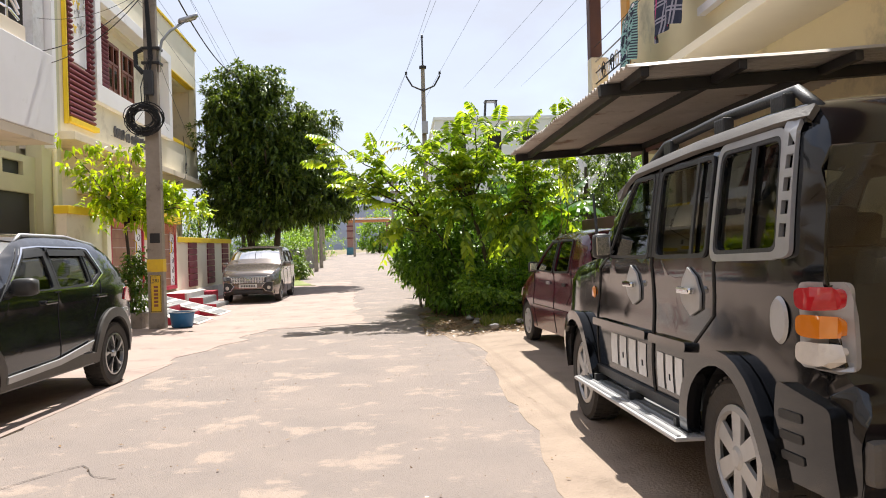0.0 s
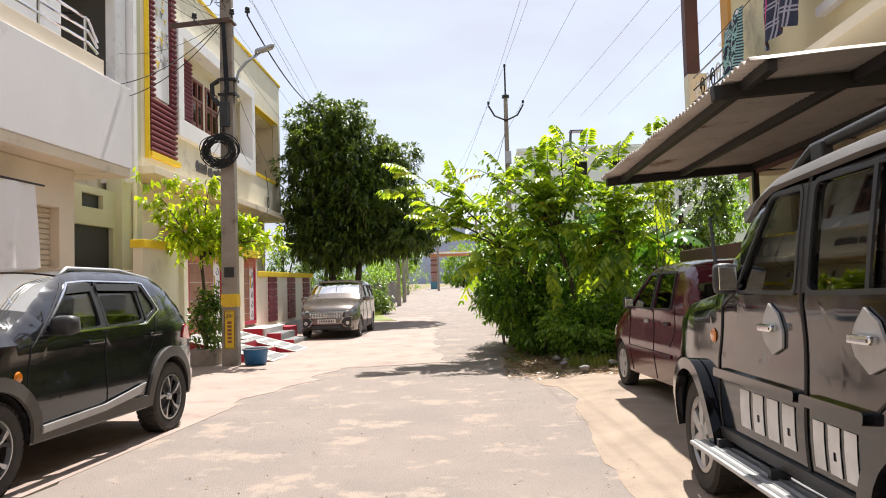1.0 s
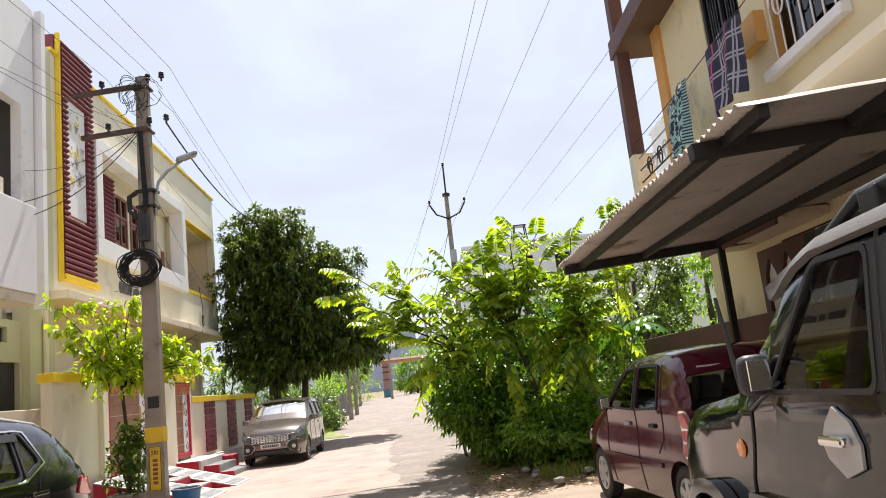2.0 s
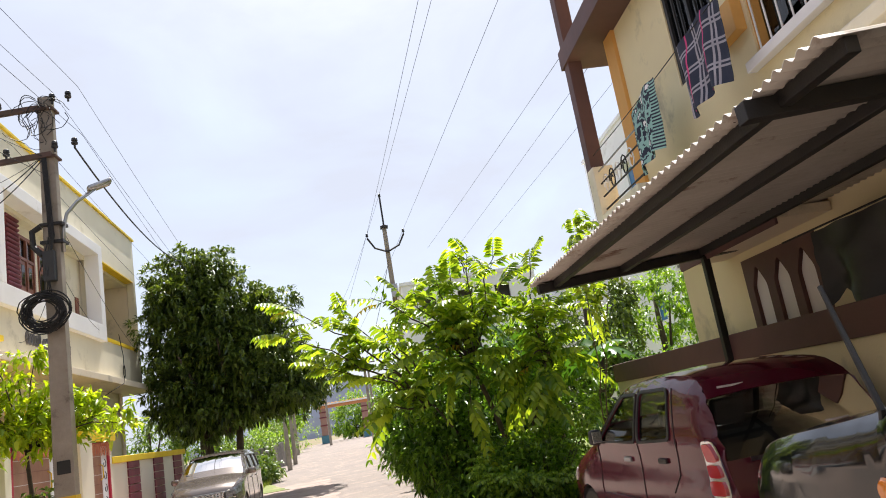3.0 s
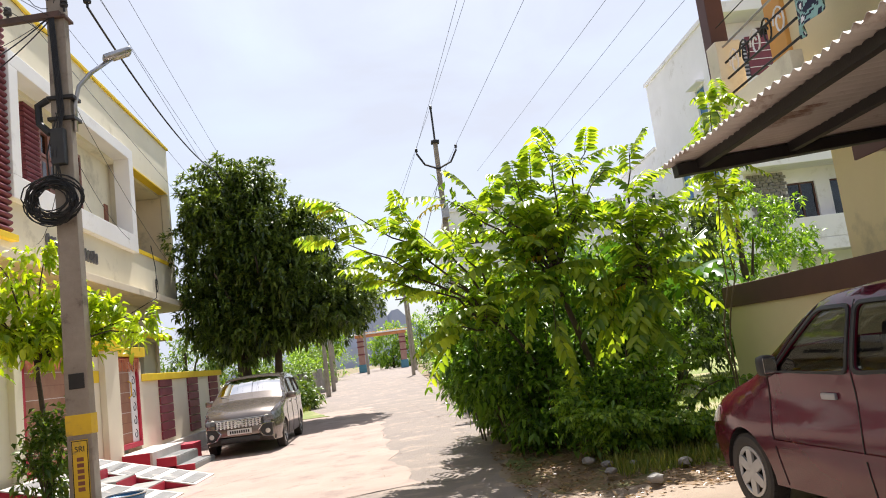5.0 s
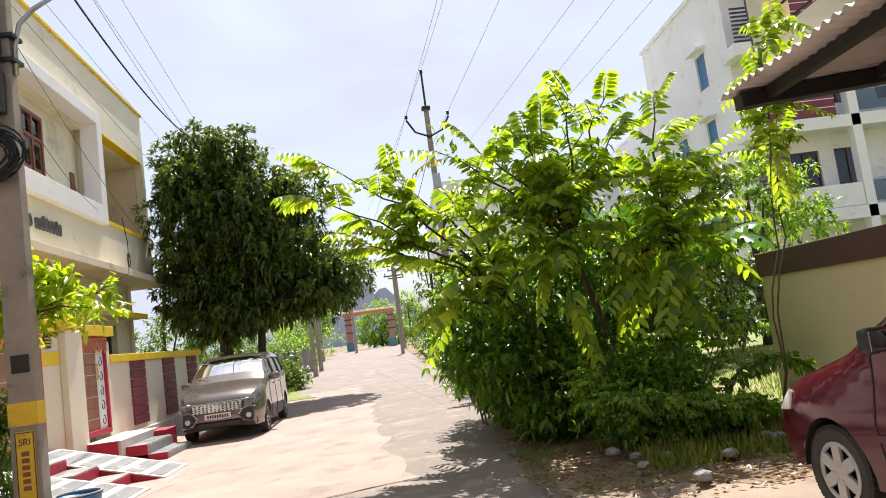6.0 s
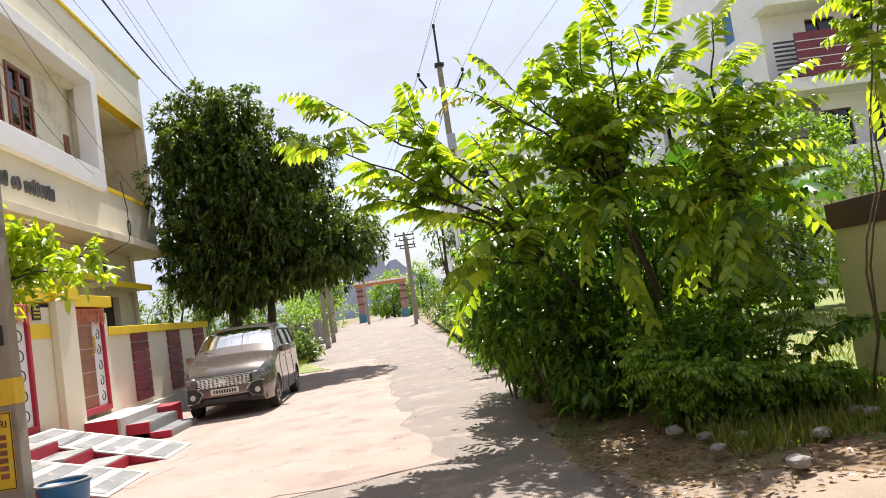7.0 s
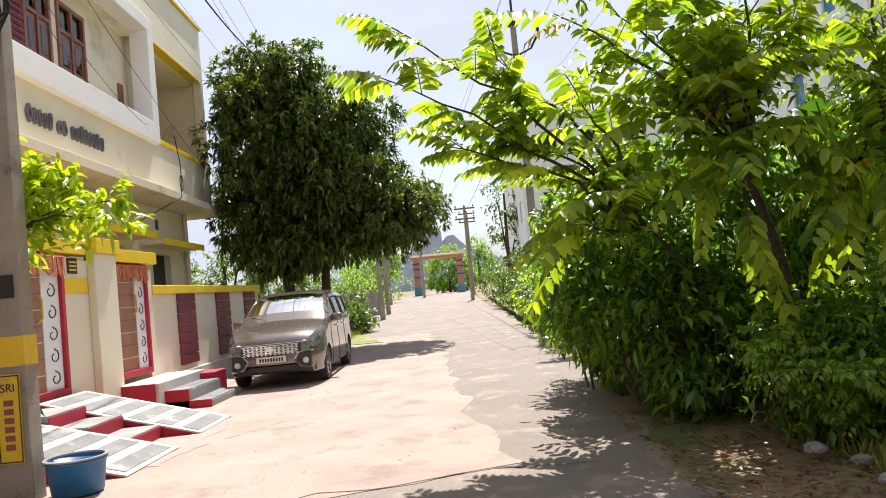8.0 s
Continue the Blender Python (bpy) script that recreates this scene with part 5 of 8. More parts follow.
ob = sc.body(SCW, "glass_dark")
sc.inside(1.35, ((1.9, 2), (2.75, 3), (3.55, 3)), 0.55)
sc.wheel_set(rim_cover, 0.235, 0.02)
for side in (-1, 1):
    for sw in sc.wheels:
        arc = [(sw + 0.5 * math.cos(a), sc.radius + 0.49 * math.sin(a)) for a in np.linspace(0.0, math.pi, 17)]
        arc2 = [(sw + 0.40 * math.cos(a), sc.radius + 0.42 * math.sin(a)) for a in np.linspace(math.pi, 0.0, 17)]
        sc.skin("wheel_flare", arc + arc2, [], "black_car", side, 0.04, 0.07)
    sc.skin("lower_cladding", rect(1.3, 3.05, 0.44, 0.5), [], "trim", side, 0.01, 0.02)
    sc.skin("rub_strip", rounded(rect(1.3, 2.44, 0.79, 0.84), 0.02), [], "black_car", side, 0.022, 0.04)
    sc.skin("rub_strip", rounded(rect(2.5, 3.06, 0.79, 0.84), 0.02), [], "black_car", side, 0.022, 0.04)
    sc.skin("rear_cladding", rounded([(3.95, 0.42), (4.35, 0.42), (4.33, 0.74), (3.99, 0.8)], 0.04), [], "black_car", side, 0.02, 0.04)
    for k in range(3):
        sc.skin("cladding_slot", rounded(rect(4.02, 4.17, 0.5 + 0.08 * k, 0.535 + 0.08 * k), 0.012), [], "ink", side, 0.043, 0.006)
    seam(sc, [(1.32, 0.5), (1.3, 0.9), (1.4, 1.2), (1.72, 1.32)], side, 0.008)
    seam(sc, [(2.49, 0.48), (2.49, 1.25), (2.49, 1.8)], side, 0.011)
    seam(sc, [(3.1, 0.85), (3.32, 1.0), (3.35, 1.25), (3.35, 1.8)], side, 0.008)
    sc.skin("door_pillar", rect(2.43, 2.55, 1.28, 1.77), [], "trim", side, 0.004, 0.008)
    sc.skin("chrome_surround", rounded(grow(SCW[2], 0.05), 0.07), [rounded(grow(SCW[2], 0.018), 0.05)], "silver", side, 0.008, 0.014, label="silver rear window surround")
    for s in (2.14, 3.06):
        plate = sc.skin("handle_plate", [(s - 0.13 + 0.26 * u, 1.04 + q) for u, q in [(0.0, 0.06), (0.1, 0.0), (0.5, -0.06), (0.95, -0.02), (1, 0.06), (0.85, 0.14), (0.5, 0.19), (0.2, 0.13)]], [], "cover", side, 0.01, 0.012, label="silver handle plate")
        part("door_handle", boxed(-0.02, 0.02, -0.085, 0.085, -0.018, 0.018, 0.012, Matrix.Translation(sc.at(s, 1.11, side, 0.04))), "chrome", plate, "chrome pull handle")
    bm = lathe([(0.001, 0.012), (0.08, 0.012), (0.092, 0.0)], 28)
    bmesh.ops.transform(bm, matrix=Matrix.Translation(sc.at(3.95, 1.03, side, 0.004)) @ pose(0, 0, 0, 0, 90 * side, 0) @ Matrix.Diagonal((1.05, 0.75, 1, 1)), verts=bm.verts)
    part("fuel_cap" if side < 0 else "vent_cap", bm, "cover", sc.root, "silver fuel cap")
    bm = lathe([(0.001, 0.012), (0.035, 0.01), (0.045, 0.0)], 18)
    bmesh.ops.transform(bm, matrix=Matrix.Translation(sc.at(0.95 + 0.25, 1.02, side, 0.004)) @ pose(0, 0, 0, 0, 90 * side, 0), verts=bm.verts)
    part("side_indicator", bm, "lamp_amber", sc.root)
    mirror_unit(sc, 1.62, 1.33, "trim", side, (0.065, 0.055, 0.15), 0.03)
    # rear lamp cluster
    base = sc.skin("lamp_frame", rounded([(4.12, 0.87), (4.36, 0.87), (4.335, 1.19), (4.12, 1.19)], 0.04), [], "silver", side, 0.012, 0.02, label="silver tail lamp frame")
    for z, mt in ((1.13, "lamp_red"), (1.03, "lamp_amber"), (0.93, "lamp_clear")):
        pts = [(4.237 + 0.092 * math.copysign(abs(math.cos(a)) ** 0.6, math.cos(a)), z + 0.042 * math.copysign(abs(math.sin(a)) ** 0.6, math.sin(a))) for a in np.linspace(0, 2 * math.pi, 25)[:-1]]
        sc.skin("lamp_lens", pts, [], mt, side, 0.044, 0.03, base)
    # broad quarter trim behind the rear side window, with slots
    sc.skin("quarter_trim", rounded([(3.97, 1.27), (4.07, 1.29), (4.03, 1.83), (3.94, 1.83)], 0.03), [rect(3.985, 4.035, z, z + 0.055) for z in (1.36, 1.45, 1.54, 1.63, 1.72)], "silver", side, 0.014, 0.02, label="slotted silver quarter trim")
    sc.skin("window_divider", rect(3.66, 3.7, 1.3, 1.77), [], "trim", side, 0.006, 0.012)
    sc.skin("window_divider", rect(3.06, 3.09, 1.29, 1.77), [], "trim", side, 0.006, 0.012)
    sc.skin("drip_trim", [(1.62, 1.66), (2.06, 1.79), (3.0, 1.82), (4.06, 1.82), (4.06, 1.87), (3.0, 1.875), (2.04, 1.845), (1.58, 1.72)], [], "dusty_trim", side, 0.022, 0.03, label="grey plastic drip moulding")
    # roof rail and gutter
    part("roof_rail", tubed([sc.at(1.95, 1.84, side, -0.05), sc.at(2.2, 1.87, side, -0.08) + Vector((0, 0, 0.1)), sc.at(3.0, 1.9, side, -0.08) + Vector((0, 0, 0.1)), sc.at(3.75, 1.9, side, -0.08) + Vector((0, 0, 0.09)), sc.at(4.0, 1.86, side, -0.05)], [0.03, 0.028, 0.028, 0.028, 0.03], 8), "trim", sc.root, "black roof rail", True)
    for s in (2.3, 3.1, 3.7):
        part("rail_foot", boxed(-0.03, 0.03, -0.06, 0.06, 0, 0.11, 0.01, Matrix.Translation(sc.at(s, 1.87, side, -0.07))), "trim", sc.root)
    part("gutter", tubed([sc.at(1.75, 1.72, side, 0.01), sc.at(2.05, 1.81, side, 0.012), sc.at(3.0, 1.84, side, 0.012), sc.at(4.05, 1.82, side, 0.01)], 0.02, 6), "black_car", sc.root)
    # side step
    stp = part("side_step", boxed(-0.14, 0.14, -1.02, 1.02, -0.012, 0.012, 0.01, Matrix.Translation(sc.at(2.17, 0.38, side, 0.04))), "cover", sc.root, "ribbed aluminium side step")
    for k in range(5):
        part("tread", boxed(-0.12 + 0.055 * k, -0.1 + 0.055 * k, -1.0, 1.0, 0.012, 0.018, 0, Matrix.Translation(sc.at(2.17, 0.38, side, 0.04))), "steel", stp)
    for s in (1.4, 2.17, 2.95):
        part("step_bracket", boxed(-0.1, 0.0, -0.02, 0.02, -0.01, 0.04, 0, Matrix.Translation(sc.at(s, 0.4, side, -0.02))), "trim", stp)
bars(sc, 1.66, 2.42, 0.56, 0.76, -1, 4)
bars(sc, 2.56, 2.98, 0.54, 0.74, -1, 3)
part("aerial", tubed([sc.at(1.22, 1.22, -1, -0.04), sc.at(1.26, 1.22, -1, -0.03) + Vector((0, 0, 0.06)), sc.at(1.1, 1.24, -1, -0.03) + Vector((-0.02, 0.02, 0.5))], [0.02, 0.014, 0.01], 6), "trim", sc.root, "short black aerial")
part("bumper_bar", boxed(-0.85, 0.85, -2.27, -2.17, 0.5, 0.66, 0.03), "dusty_trim", sc.root)
part("spare_wheel_shell", lathe([(0.001, 0.1), (0.2, 0.1), (0.34, 0.06), (0.36, -0.08)], 30, None, pose(0.05, -2.17, 1.03, 90, 0, 0)), "trim", sc.root)
part("number_plate", boxed(-0.25, 0.25, -2.29, -2.275, 0.52, 0.64, 0.004), "plate", sc.root)

sc.root.scale = (1.02, 1.02, 1.075)

# --- maroon hatchback, tail towards the walk
al = Car("car", pose(3.26, 10.3, 0.05, 0, 0, 6.0), "maroon small hatchback with chrome lamp trim", 3.45, 0.745, 0.98, 1.46,
         [(0.12, 0.24, "front_bumper"), (0.0, 0.36, "front_bumper"), (0.02, 0.6, "bonnet"), (0.14, 0.74, "bonnet"), (0.8, 0.92, "bonnet"), (0.95, 0.97, "windshield"), (1.55, 1.38, "roof"), (1.8, 1.45, "roof"), (2.5, 1.47, "roof"), (3.02, 1.42, "rear_window"), (3.28, 0.98, "tailgate"), (3.36, 0.62, "rear_bumper"), (3.45, 0.56, "rear_bumper"), (3.42, 0.28, "rear_bumper")],
         [0.65, 3.0], 0.27, 0.32, 0.22, "maroon_car", tumble=0.14, front=0.12, rear=0.05, edge=0.05)
ALW = [[(1.22, 1.0), (1.98, 1.0), (1.98, 1.36), (1.68, 1.36)], [(2.06, 1.0), (2.62, 1.02), (2.56, 1.37), (2.06, 1.37)]]
al.body(ALW, "glass_dark")
al.inside(1.0, ((1.35, 2), (2.2, 3)), 0.3)
al.wheel_set(rim_cover, 0.155)
for side in (-1, 1):
    seam(al, [(1.12, 0.24), (1.08, 0.6), (1.12, 0.95), (1.62, 1.4)], side)
    seam(al, [(2.02, 0.24), (2.02, 1.4)], side)
    seam(al, [(2.55, 0.62), (2.68, 0.75), (2.72, 1.0), (2.64, 1.38)], side)
    for s in (1.78, 2.45):
        part("door_handle", boxed(-0.012, 0.012, -0.07, 0.07, -0.02, 0.02, 0.01, Matrix.Translation(al.at(s, 0.85, side, 0.012))), "silver" if s < 2 else "trim", al.root, "pull handle")
    mirror_unit(al, 1.22, 1.02, "trim", side, (0.06, 0.05, 0.12), 0.02)
    fr = al.skin("lamp_frame", rounded([(3.13, 0.62), (3.34, 0.62), (3.33, 0.7), (3.24, 1.0), (3.1, 1.0)], 0.04), [], "chrome", side, 0.006, 0.014, label="chrome tail lamp surround")
    for z0, z1, mt in ((0.86, 0.98, "lamp_red"), (0.755, 0.84, "lamp_red"), (0.64, 0.735, "lamp_red")):
        al.skin("lamp_lens", rounded([(3.145, z0), (3.31 - (z0 - 0.64) * 0.2, z0), (3.31 - (z1 - 0.64) * 0.28, z1), (3.14 - (z1 - 0.64) * 0.05, z1)], 0.03), [], mt, side, 0.018, 0.02, fr)
    al.skin("head_lamp", rounded([(0.03, 0.58), (0.22, 0.6), (0.26, 0.72), (0.12, 0.72)], 0.03), [], "lamp_clear", side, 0.006, 0.012)
    al.skin("rub_strip", rect(1.1, 2.6, 0.5, 0.54), [], "maroon_car", side, 0.008, 0.016)
part("number_plate", boxed(-0.22, 0.22, -1.73, -1.715, 0.62, 0.73, 0.004), "plate", al.root)
for k, (x0, x1, z) in enumerate(((-0.55, -0.25, 1.36), (-0.22, 0.05, 1.36), (0.12, 0.4, 1.02), (0.43, 0.6, 1.02))):
    y = -1.725 + 3.45 - (3.02 + (1.42 - z) / 0.44 * 0.26) - 0.045
    part("lettering", boxed(x0 + 0.04, x1 - 0.04, y - 0.006, y - 0.002, z - 0.03, z - 0.015), "decal", al.root)
part("badge", boxed(0.36, 0.56, -1.68, -1.655, 0.9, 0.94, 0.004), "chrome", al.root)
for x in (-0.55, 0.1):
    part("lettering", boxed(x, x + 0.22, -1.668, -1.655, 0.84, 0.87), "chrome", al.root)

al.root.scale = (1.05, 1.05, 1.1)

# --- graphite compact off-roader, nose towards the walk
mg = Car("car", pose(-3.97, 7.45, 0.0, 0, 0, 176.2), "dark grey compact sport utility car with roof rails", 4.0, 0.88, 1.0, 1.57,
         [(0.1, 0.3, "front_bumper"), (0.0, 0.45, "front_bumper"), (0.02, 0.75, "grille_panel"), (0.08, 0.92, "bonnet"), (0.3, 1.0, "bonnet"), (0.95, 1.1, "bonnet"), (1.1, 1.12, "windshield"), (1.75, 1.5, "roof"), (2.1, 1.57, "roof"), (2.9, 1.56, "roof"), (3.45, 1.48, "rear_window"), (3.78, 1.1, "tailgate"), (3.93, 0.98, "tailgate"), (3.92, 0.7, "rear_bumper"), (4.0, 0.6, "rear_bumper"), (3.95, 0.35, "rear_bumper")],
         [0.82, 3.32], 0.335, 0.4, 0.3, "grey_car", tumble=0.2, front=0.14, rear=0.12, nose=0.9, tail=0.8, edge=0.06)
MGW = [[(1.38, 1.1), (2.12, 1.1), (2.12, 1.46), (1.88, 1.45)], [(2.22, 1.1), (2.8, 1.12), (2.8, 1.46), (2.22, 1.47)], [(2.87, 1.13), (3.08, 1.22), (2.94, 1.44), (2.87, 1.45)]]
mg.body(MGW, "glass_dark")
mg.inside(1.15, ((1.55, 2), (2.4, 3)), 0.4)
mg.wheel_set(rim_alloy, 0.21, 0.01)
for side in (-1, 1):
    for sw in mg.wheels:
        arc = [(sw + 0.5 * math.cos(a), mg.radius + 0.5 * math.sin(a)) for a in np.linspace(-0.05, math.pi + 0.05, 17)]
        arc2 = [(sw + 0.4 * math.cos(a), mg.radius + 0.4 * math.sin(a)) for a in np.linspace(math.pi + 0.05, -0.05, 17)]
        mg.skin("wheel_cladding", arc + arc2, [], "dusty_trim", side, 0.012, 0.03)
    mg.skin("sill_cladding", [(1.28, 0.32), (2.86, 0.32), (2.86, 0.42), (2.2, 0.45), (1.28, 0.42)], [], "dusty_trim", side, 0.012, 0.03)
    mg.skin("sill_garnish", [(1.3, 0.425), (2.1, 0.455), (2.75, 0.55), (2.65, 0.46), (2.1, 0.4), (1.3, 0.37)], [], "silver", side, 0.03, 0.02, label="silver sill garnish")
    seam(mg, [(1.25, 0.4), (1.18, 0.7), (1.22, 1.0), (1.8, 1.47)], side)
    seam(mg, [(2.17, 0.42), (2.17, 1.46)], side)
    seam(mg, [(2.85, 0.75), (2.98, 0.95), (3.05, 1.15)], side)
    mg.skin("belt_line", [(1.32, 1.07), (2.85, 1.075), (3.14, 1.2), (3.0, 1.46), (2.9, 1.475), (2.1, 1.49), (1.85, 1.475)], [[(1.36, 1.085), (2.84, 1.09), (3.12, 1.205), (2.98, 1.45), (2.89, 1.463), (2.1, 1.478), (1.86, 1.463)]], "chrome", side, 0.01, 0.01, label="chrome window line")
    mg.skin("pillar_cover", rect(2.12, 2.22, 1.06, 1.44), [], "trim", side, 0.004, 0.01)
    mg.skin("rain_visor", [(1.76, 1.38), (2.12, 1.40), (2.12, 1.46), (1.84, 1.45)], [], "trim", side, 0.025, 0.006)
    mg.skin("rain_visor", [(2.2, 1.40), (2.88, 1.39), (2.88, 1.45), (2.2, 1.46)], [], "trim", side, 0.025, 0.006)
    for s in (2.0, 2.98):
        part("door_handle", boxed(-0.016, 0.016, -0.1, 0.1, -0.017, 0.017, 0.012, Matrix.Translation(mg.at(s, 0.98, side, 0.022))), "grey_car", mg.root, "door handle with chrome insert")
        part("handle_insert", boxed(-0.004, 0.004, -0.09, 0.09, -0.004, 0.004, 0, Matrix.Translation(mg.at(s, 0.995, side, 0.038))), "chrome", mg.root)
    mirror_unit(mg, 1.5, 1.12, "trim", side, (0.1, 0.07, 0.13), 0.05)
    part("roof_rail", tubed([mg.at(1.85, 1.5, side, -0.04), mg.at(2.05, 1.54, side, -0.06) + Vector((0, 0, 0.05)), mg.at(2.8, 1.53, side, -0.06) + Vector((0, 0, 0.05)), mg.at(3.3, 1.47, side, -0.05) + Vector((0, 0, 0.03)), mg.at(3.42, 1.44, side, -0.04)], 0.022, 8), "silver", mg.root, "silver roof rail", True)
    bm = lathe([(0.001, 0.012), (0.035, 0.01), (0.045, 0.0)], 16)
    bmesh.ops.transform(bm, matrix=Matrix.Translation(mg.at(1.08, 0.8, side, 0.004)) @ pose(0, 0, 0, 0, 90 * side, 0), verts=bm.verts)
    part("side_indicator", bm, "lamp_amber", mg.root)
    mg.skin("head_lamp", rounded([(0.05, 0.8), (0.5, 0.84), (0.55, 0.92), (0.1, 0.9)], 0.03), [], "lamp_dark", side, 0.008, 0.012)
    mg.skin("tail_lamp", rounded([(3.6, 0.9), (3.9, 0.86), (3.9, 1.0), (3.66, 1.04)], 0.03), [], "lamp_red", side, 0.01, 0.014)
    mg.skin("reflector", rounded(rect(3.55, 3.72, 0.77, 0.81), 0.01), [], "silver", side, 0.014, 0.014)
mg.root.scale = (1.09, 1.09, 1.1)

# --- bronze people carrier, nose towards the walk
er = Car("car", pose(-4.15, 24.3, 0.0, 0, 0, 181.4), "bronze grey people carrier with chrome studded grille", 4.4, 0.867, 1.02, 1.66,
         [(0.14, 0.24, "front_bumper"), (0.0, 0.4, "front_bumper"), (0.02, 0.66, "front_bumper"), (0.1, 0.84, "bonnet"), (0.35, 0.95, "bonnet"), (0.95, 1.08, "bonnet"), (1.05, 1.1, "windshield"), (1.85, 1.56, "roof"), (2.2, 1.65, "roof"), (3.3, 1.66, "roof"), (4.05, 1.58, "rear_window"), (4.28, 1.08, "tailgate"), (4.34, 0.7, "rear_bumper"), (4.4, 0.6, "rear_bumper"), (4.35, 0.3, "rear_bumper")],
         [0.86, 3.6], 0.31, 0.36, 0.24, "bronze_car", tumble=0.17, front=0.2, rear=0.08, nose=0.75, edge=0.06)
ERW = [[(1.5, 1.08), (2.15, 1.09), (2.15, 1.5), (1.95, 1.49)], [(2.24, 1.09), (3.05, 1.13), (3.05, 1.52), (2.24, 1.52)], [(3.15, 1.15), (3.85, 1.2), (3.75, 1.5), (3.15, 1.51)]]
er.body(ERW, "glass_dark")
er.inside(1.1, ((1.6, 2), (2.5, 3)), 0.35)
er.wheel_set(rim_alloy, 0.18)
for side in (-1, 1):
    seam(er, [(1.4, 0.26), (1.32, 0.7), (1.4, 1.05)], side)
    seam(er, [(2.19, 0.26), (2.19, 1.5)], side)
    seam(er, [(3.1, 0.4), (3.1, 1.5)], side)
    for s in (2.05, 2.98):
        part("door_handle", boxed(-0.014, 0.014, -0.09, 0.09, -0.016, 0.016, 0.01, Matrix.Translation(er.at(s, 0.95, side, 0.018))), "chrome", er.root, "chrome door handle")
    mirror_unit(er, 1.55, 1.1, "bronze_car", side, (0.11, 0.07, 0.13), 0.05)
    hl = er.skin("head_lamp", rounded([(0.04, 0.66), (0.4, 0.73), (0.74, 0.93), (0.5, 0.92), (0.12, 0.83)], 0.03), [], "lamp_dark", side, 0.012, 0.014)
    bm = lathe([(0.001, 0.03), (0.05, 0.025), (0.06, 0.0)], 18)
    bmesh.ops.transform(bm, matrix=Matrix.Translation((side * 0.58, 2.165, 0.75)) @ pose(0, 0, 0, -90, 0, 0), verts=bm.verts)
    part("lamp_lens", bm, "lamp_clear", hl)
    part("lamp_housing", boxed(side * 0.6 - 0.14, side * 0.6 + 0.14, 2.1, 2.21, 0.68, 0.79, 0.03, pose(0, 0, 0)), "lamp_dark", hl)
    # fog lamp bay with chrome hook
    fb = part("fog_bay", boxed(side * 0.57 - 0.13, side * 0.57 + 0.13, 2.14, 2.25, 0.36, 0.62, 0.03), "trim", er.root, "black fog lamp bay")
    bm = lathe([(0.001, 0.03), (0.045, 0.025), (0.055, 0.0)], 18)
    bmesh.ops.transform(bm, matrix=Matrix.Translation((side * 0.6, 2.25, 0.46)) @ pose(0, 0, 0, -90, 0, 0), verts=bm.verts)
    part("fog_lamp", bm, "lamp_clear", fb)
    part("chrome_hook", tubed([(side * 0.73, 2.16, 0.63), (side * 0.5, 2.25, 0.61), (side * 0.4, 2.26, 0.5), (side * 0.5, 2.25, 0.37), (side * 0.72, 2.15, 0.33)], 0.016, 6), "chrome", fb, "chrome bumper trim")
gr = part("grille", boxed(-0.52, 0.52, 2.2, 2.268, 0.6, 0.79, 0.03), "trim", er.root, "chrome studded grille")
for j in range(4):
    part("grille_bar", boxed(-0.5 + 0.02 * j, 0.5 - 0.02 * j, 2.268, 2.283, 0.755 - 0.043 * j, 0.77 - 0.043 * j, 0.004), "chrome", gr)
    for k in range(13):
        x = -0.46 + 0.0767 * k
        part("grille_stud", boxed(x - 0.022, x + 0.022, 2.262, 2.281, 0.73 - 0.043 * j, 0.75 - 0.043 * j, 0.004), "chrome", gr)
part("badge", boxed(-0.06, 0.06, 2.283, 2.298, 0.66, 0.74, 0.01), "chrome", gr)
np_ = part("number_plate", boxed(-0.26, 0.26, 2.25, 2.275, 0.46, 0.57, 0.006), "plate", er.root, "white number plate")
for k in range(9):
    x = -0.21 + 0.048 * k
    part("bar", boxed(x, x + 0.03, 2.276, 2.279, 0.485, 0.545), "ink", np_)
part("lower_grille", boxed(-0.42, 0.42, 2.18, 2.265, 0.3, 0.4, 0.02), "trim", er.root, "black lower grille")
wiper(er, -0.55, 0.05, 1.1, 1.16, 1.25, 1.25)
wiper(er, 0.05, 0.62, 1.1, 1.16, 1.25, 1.25)
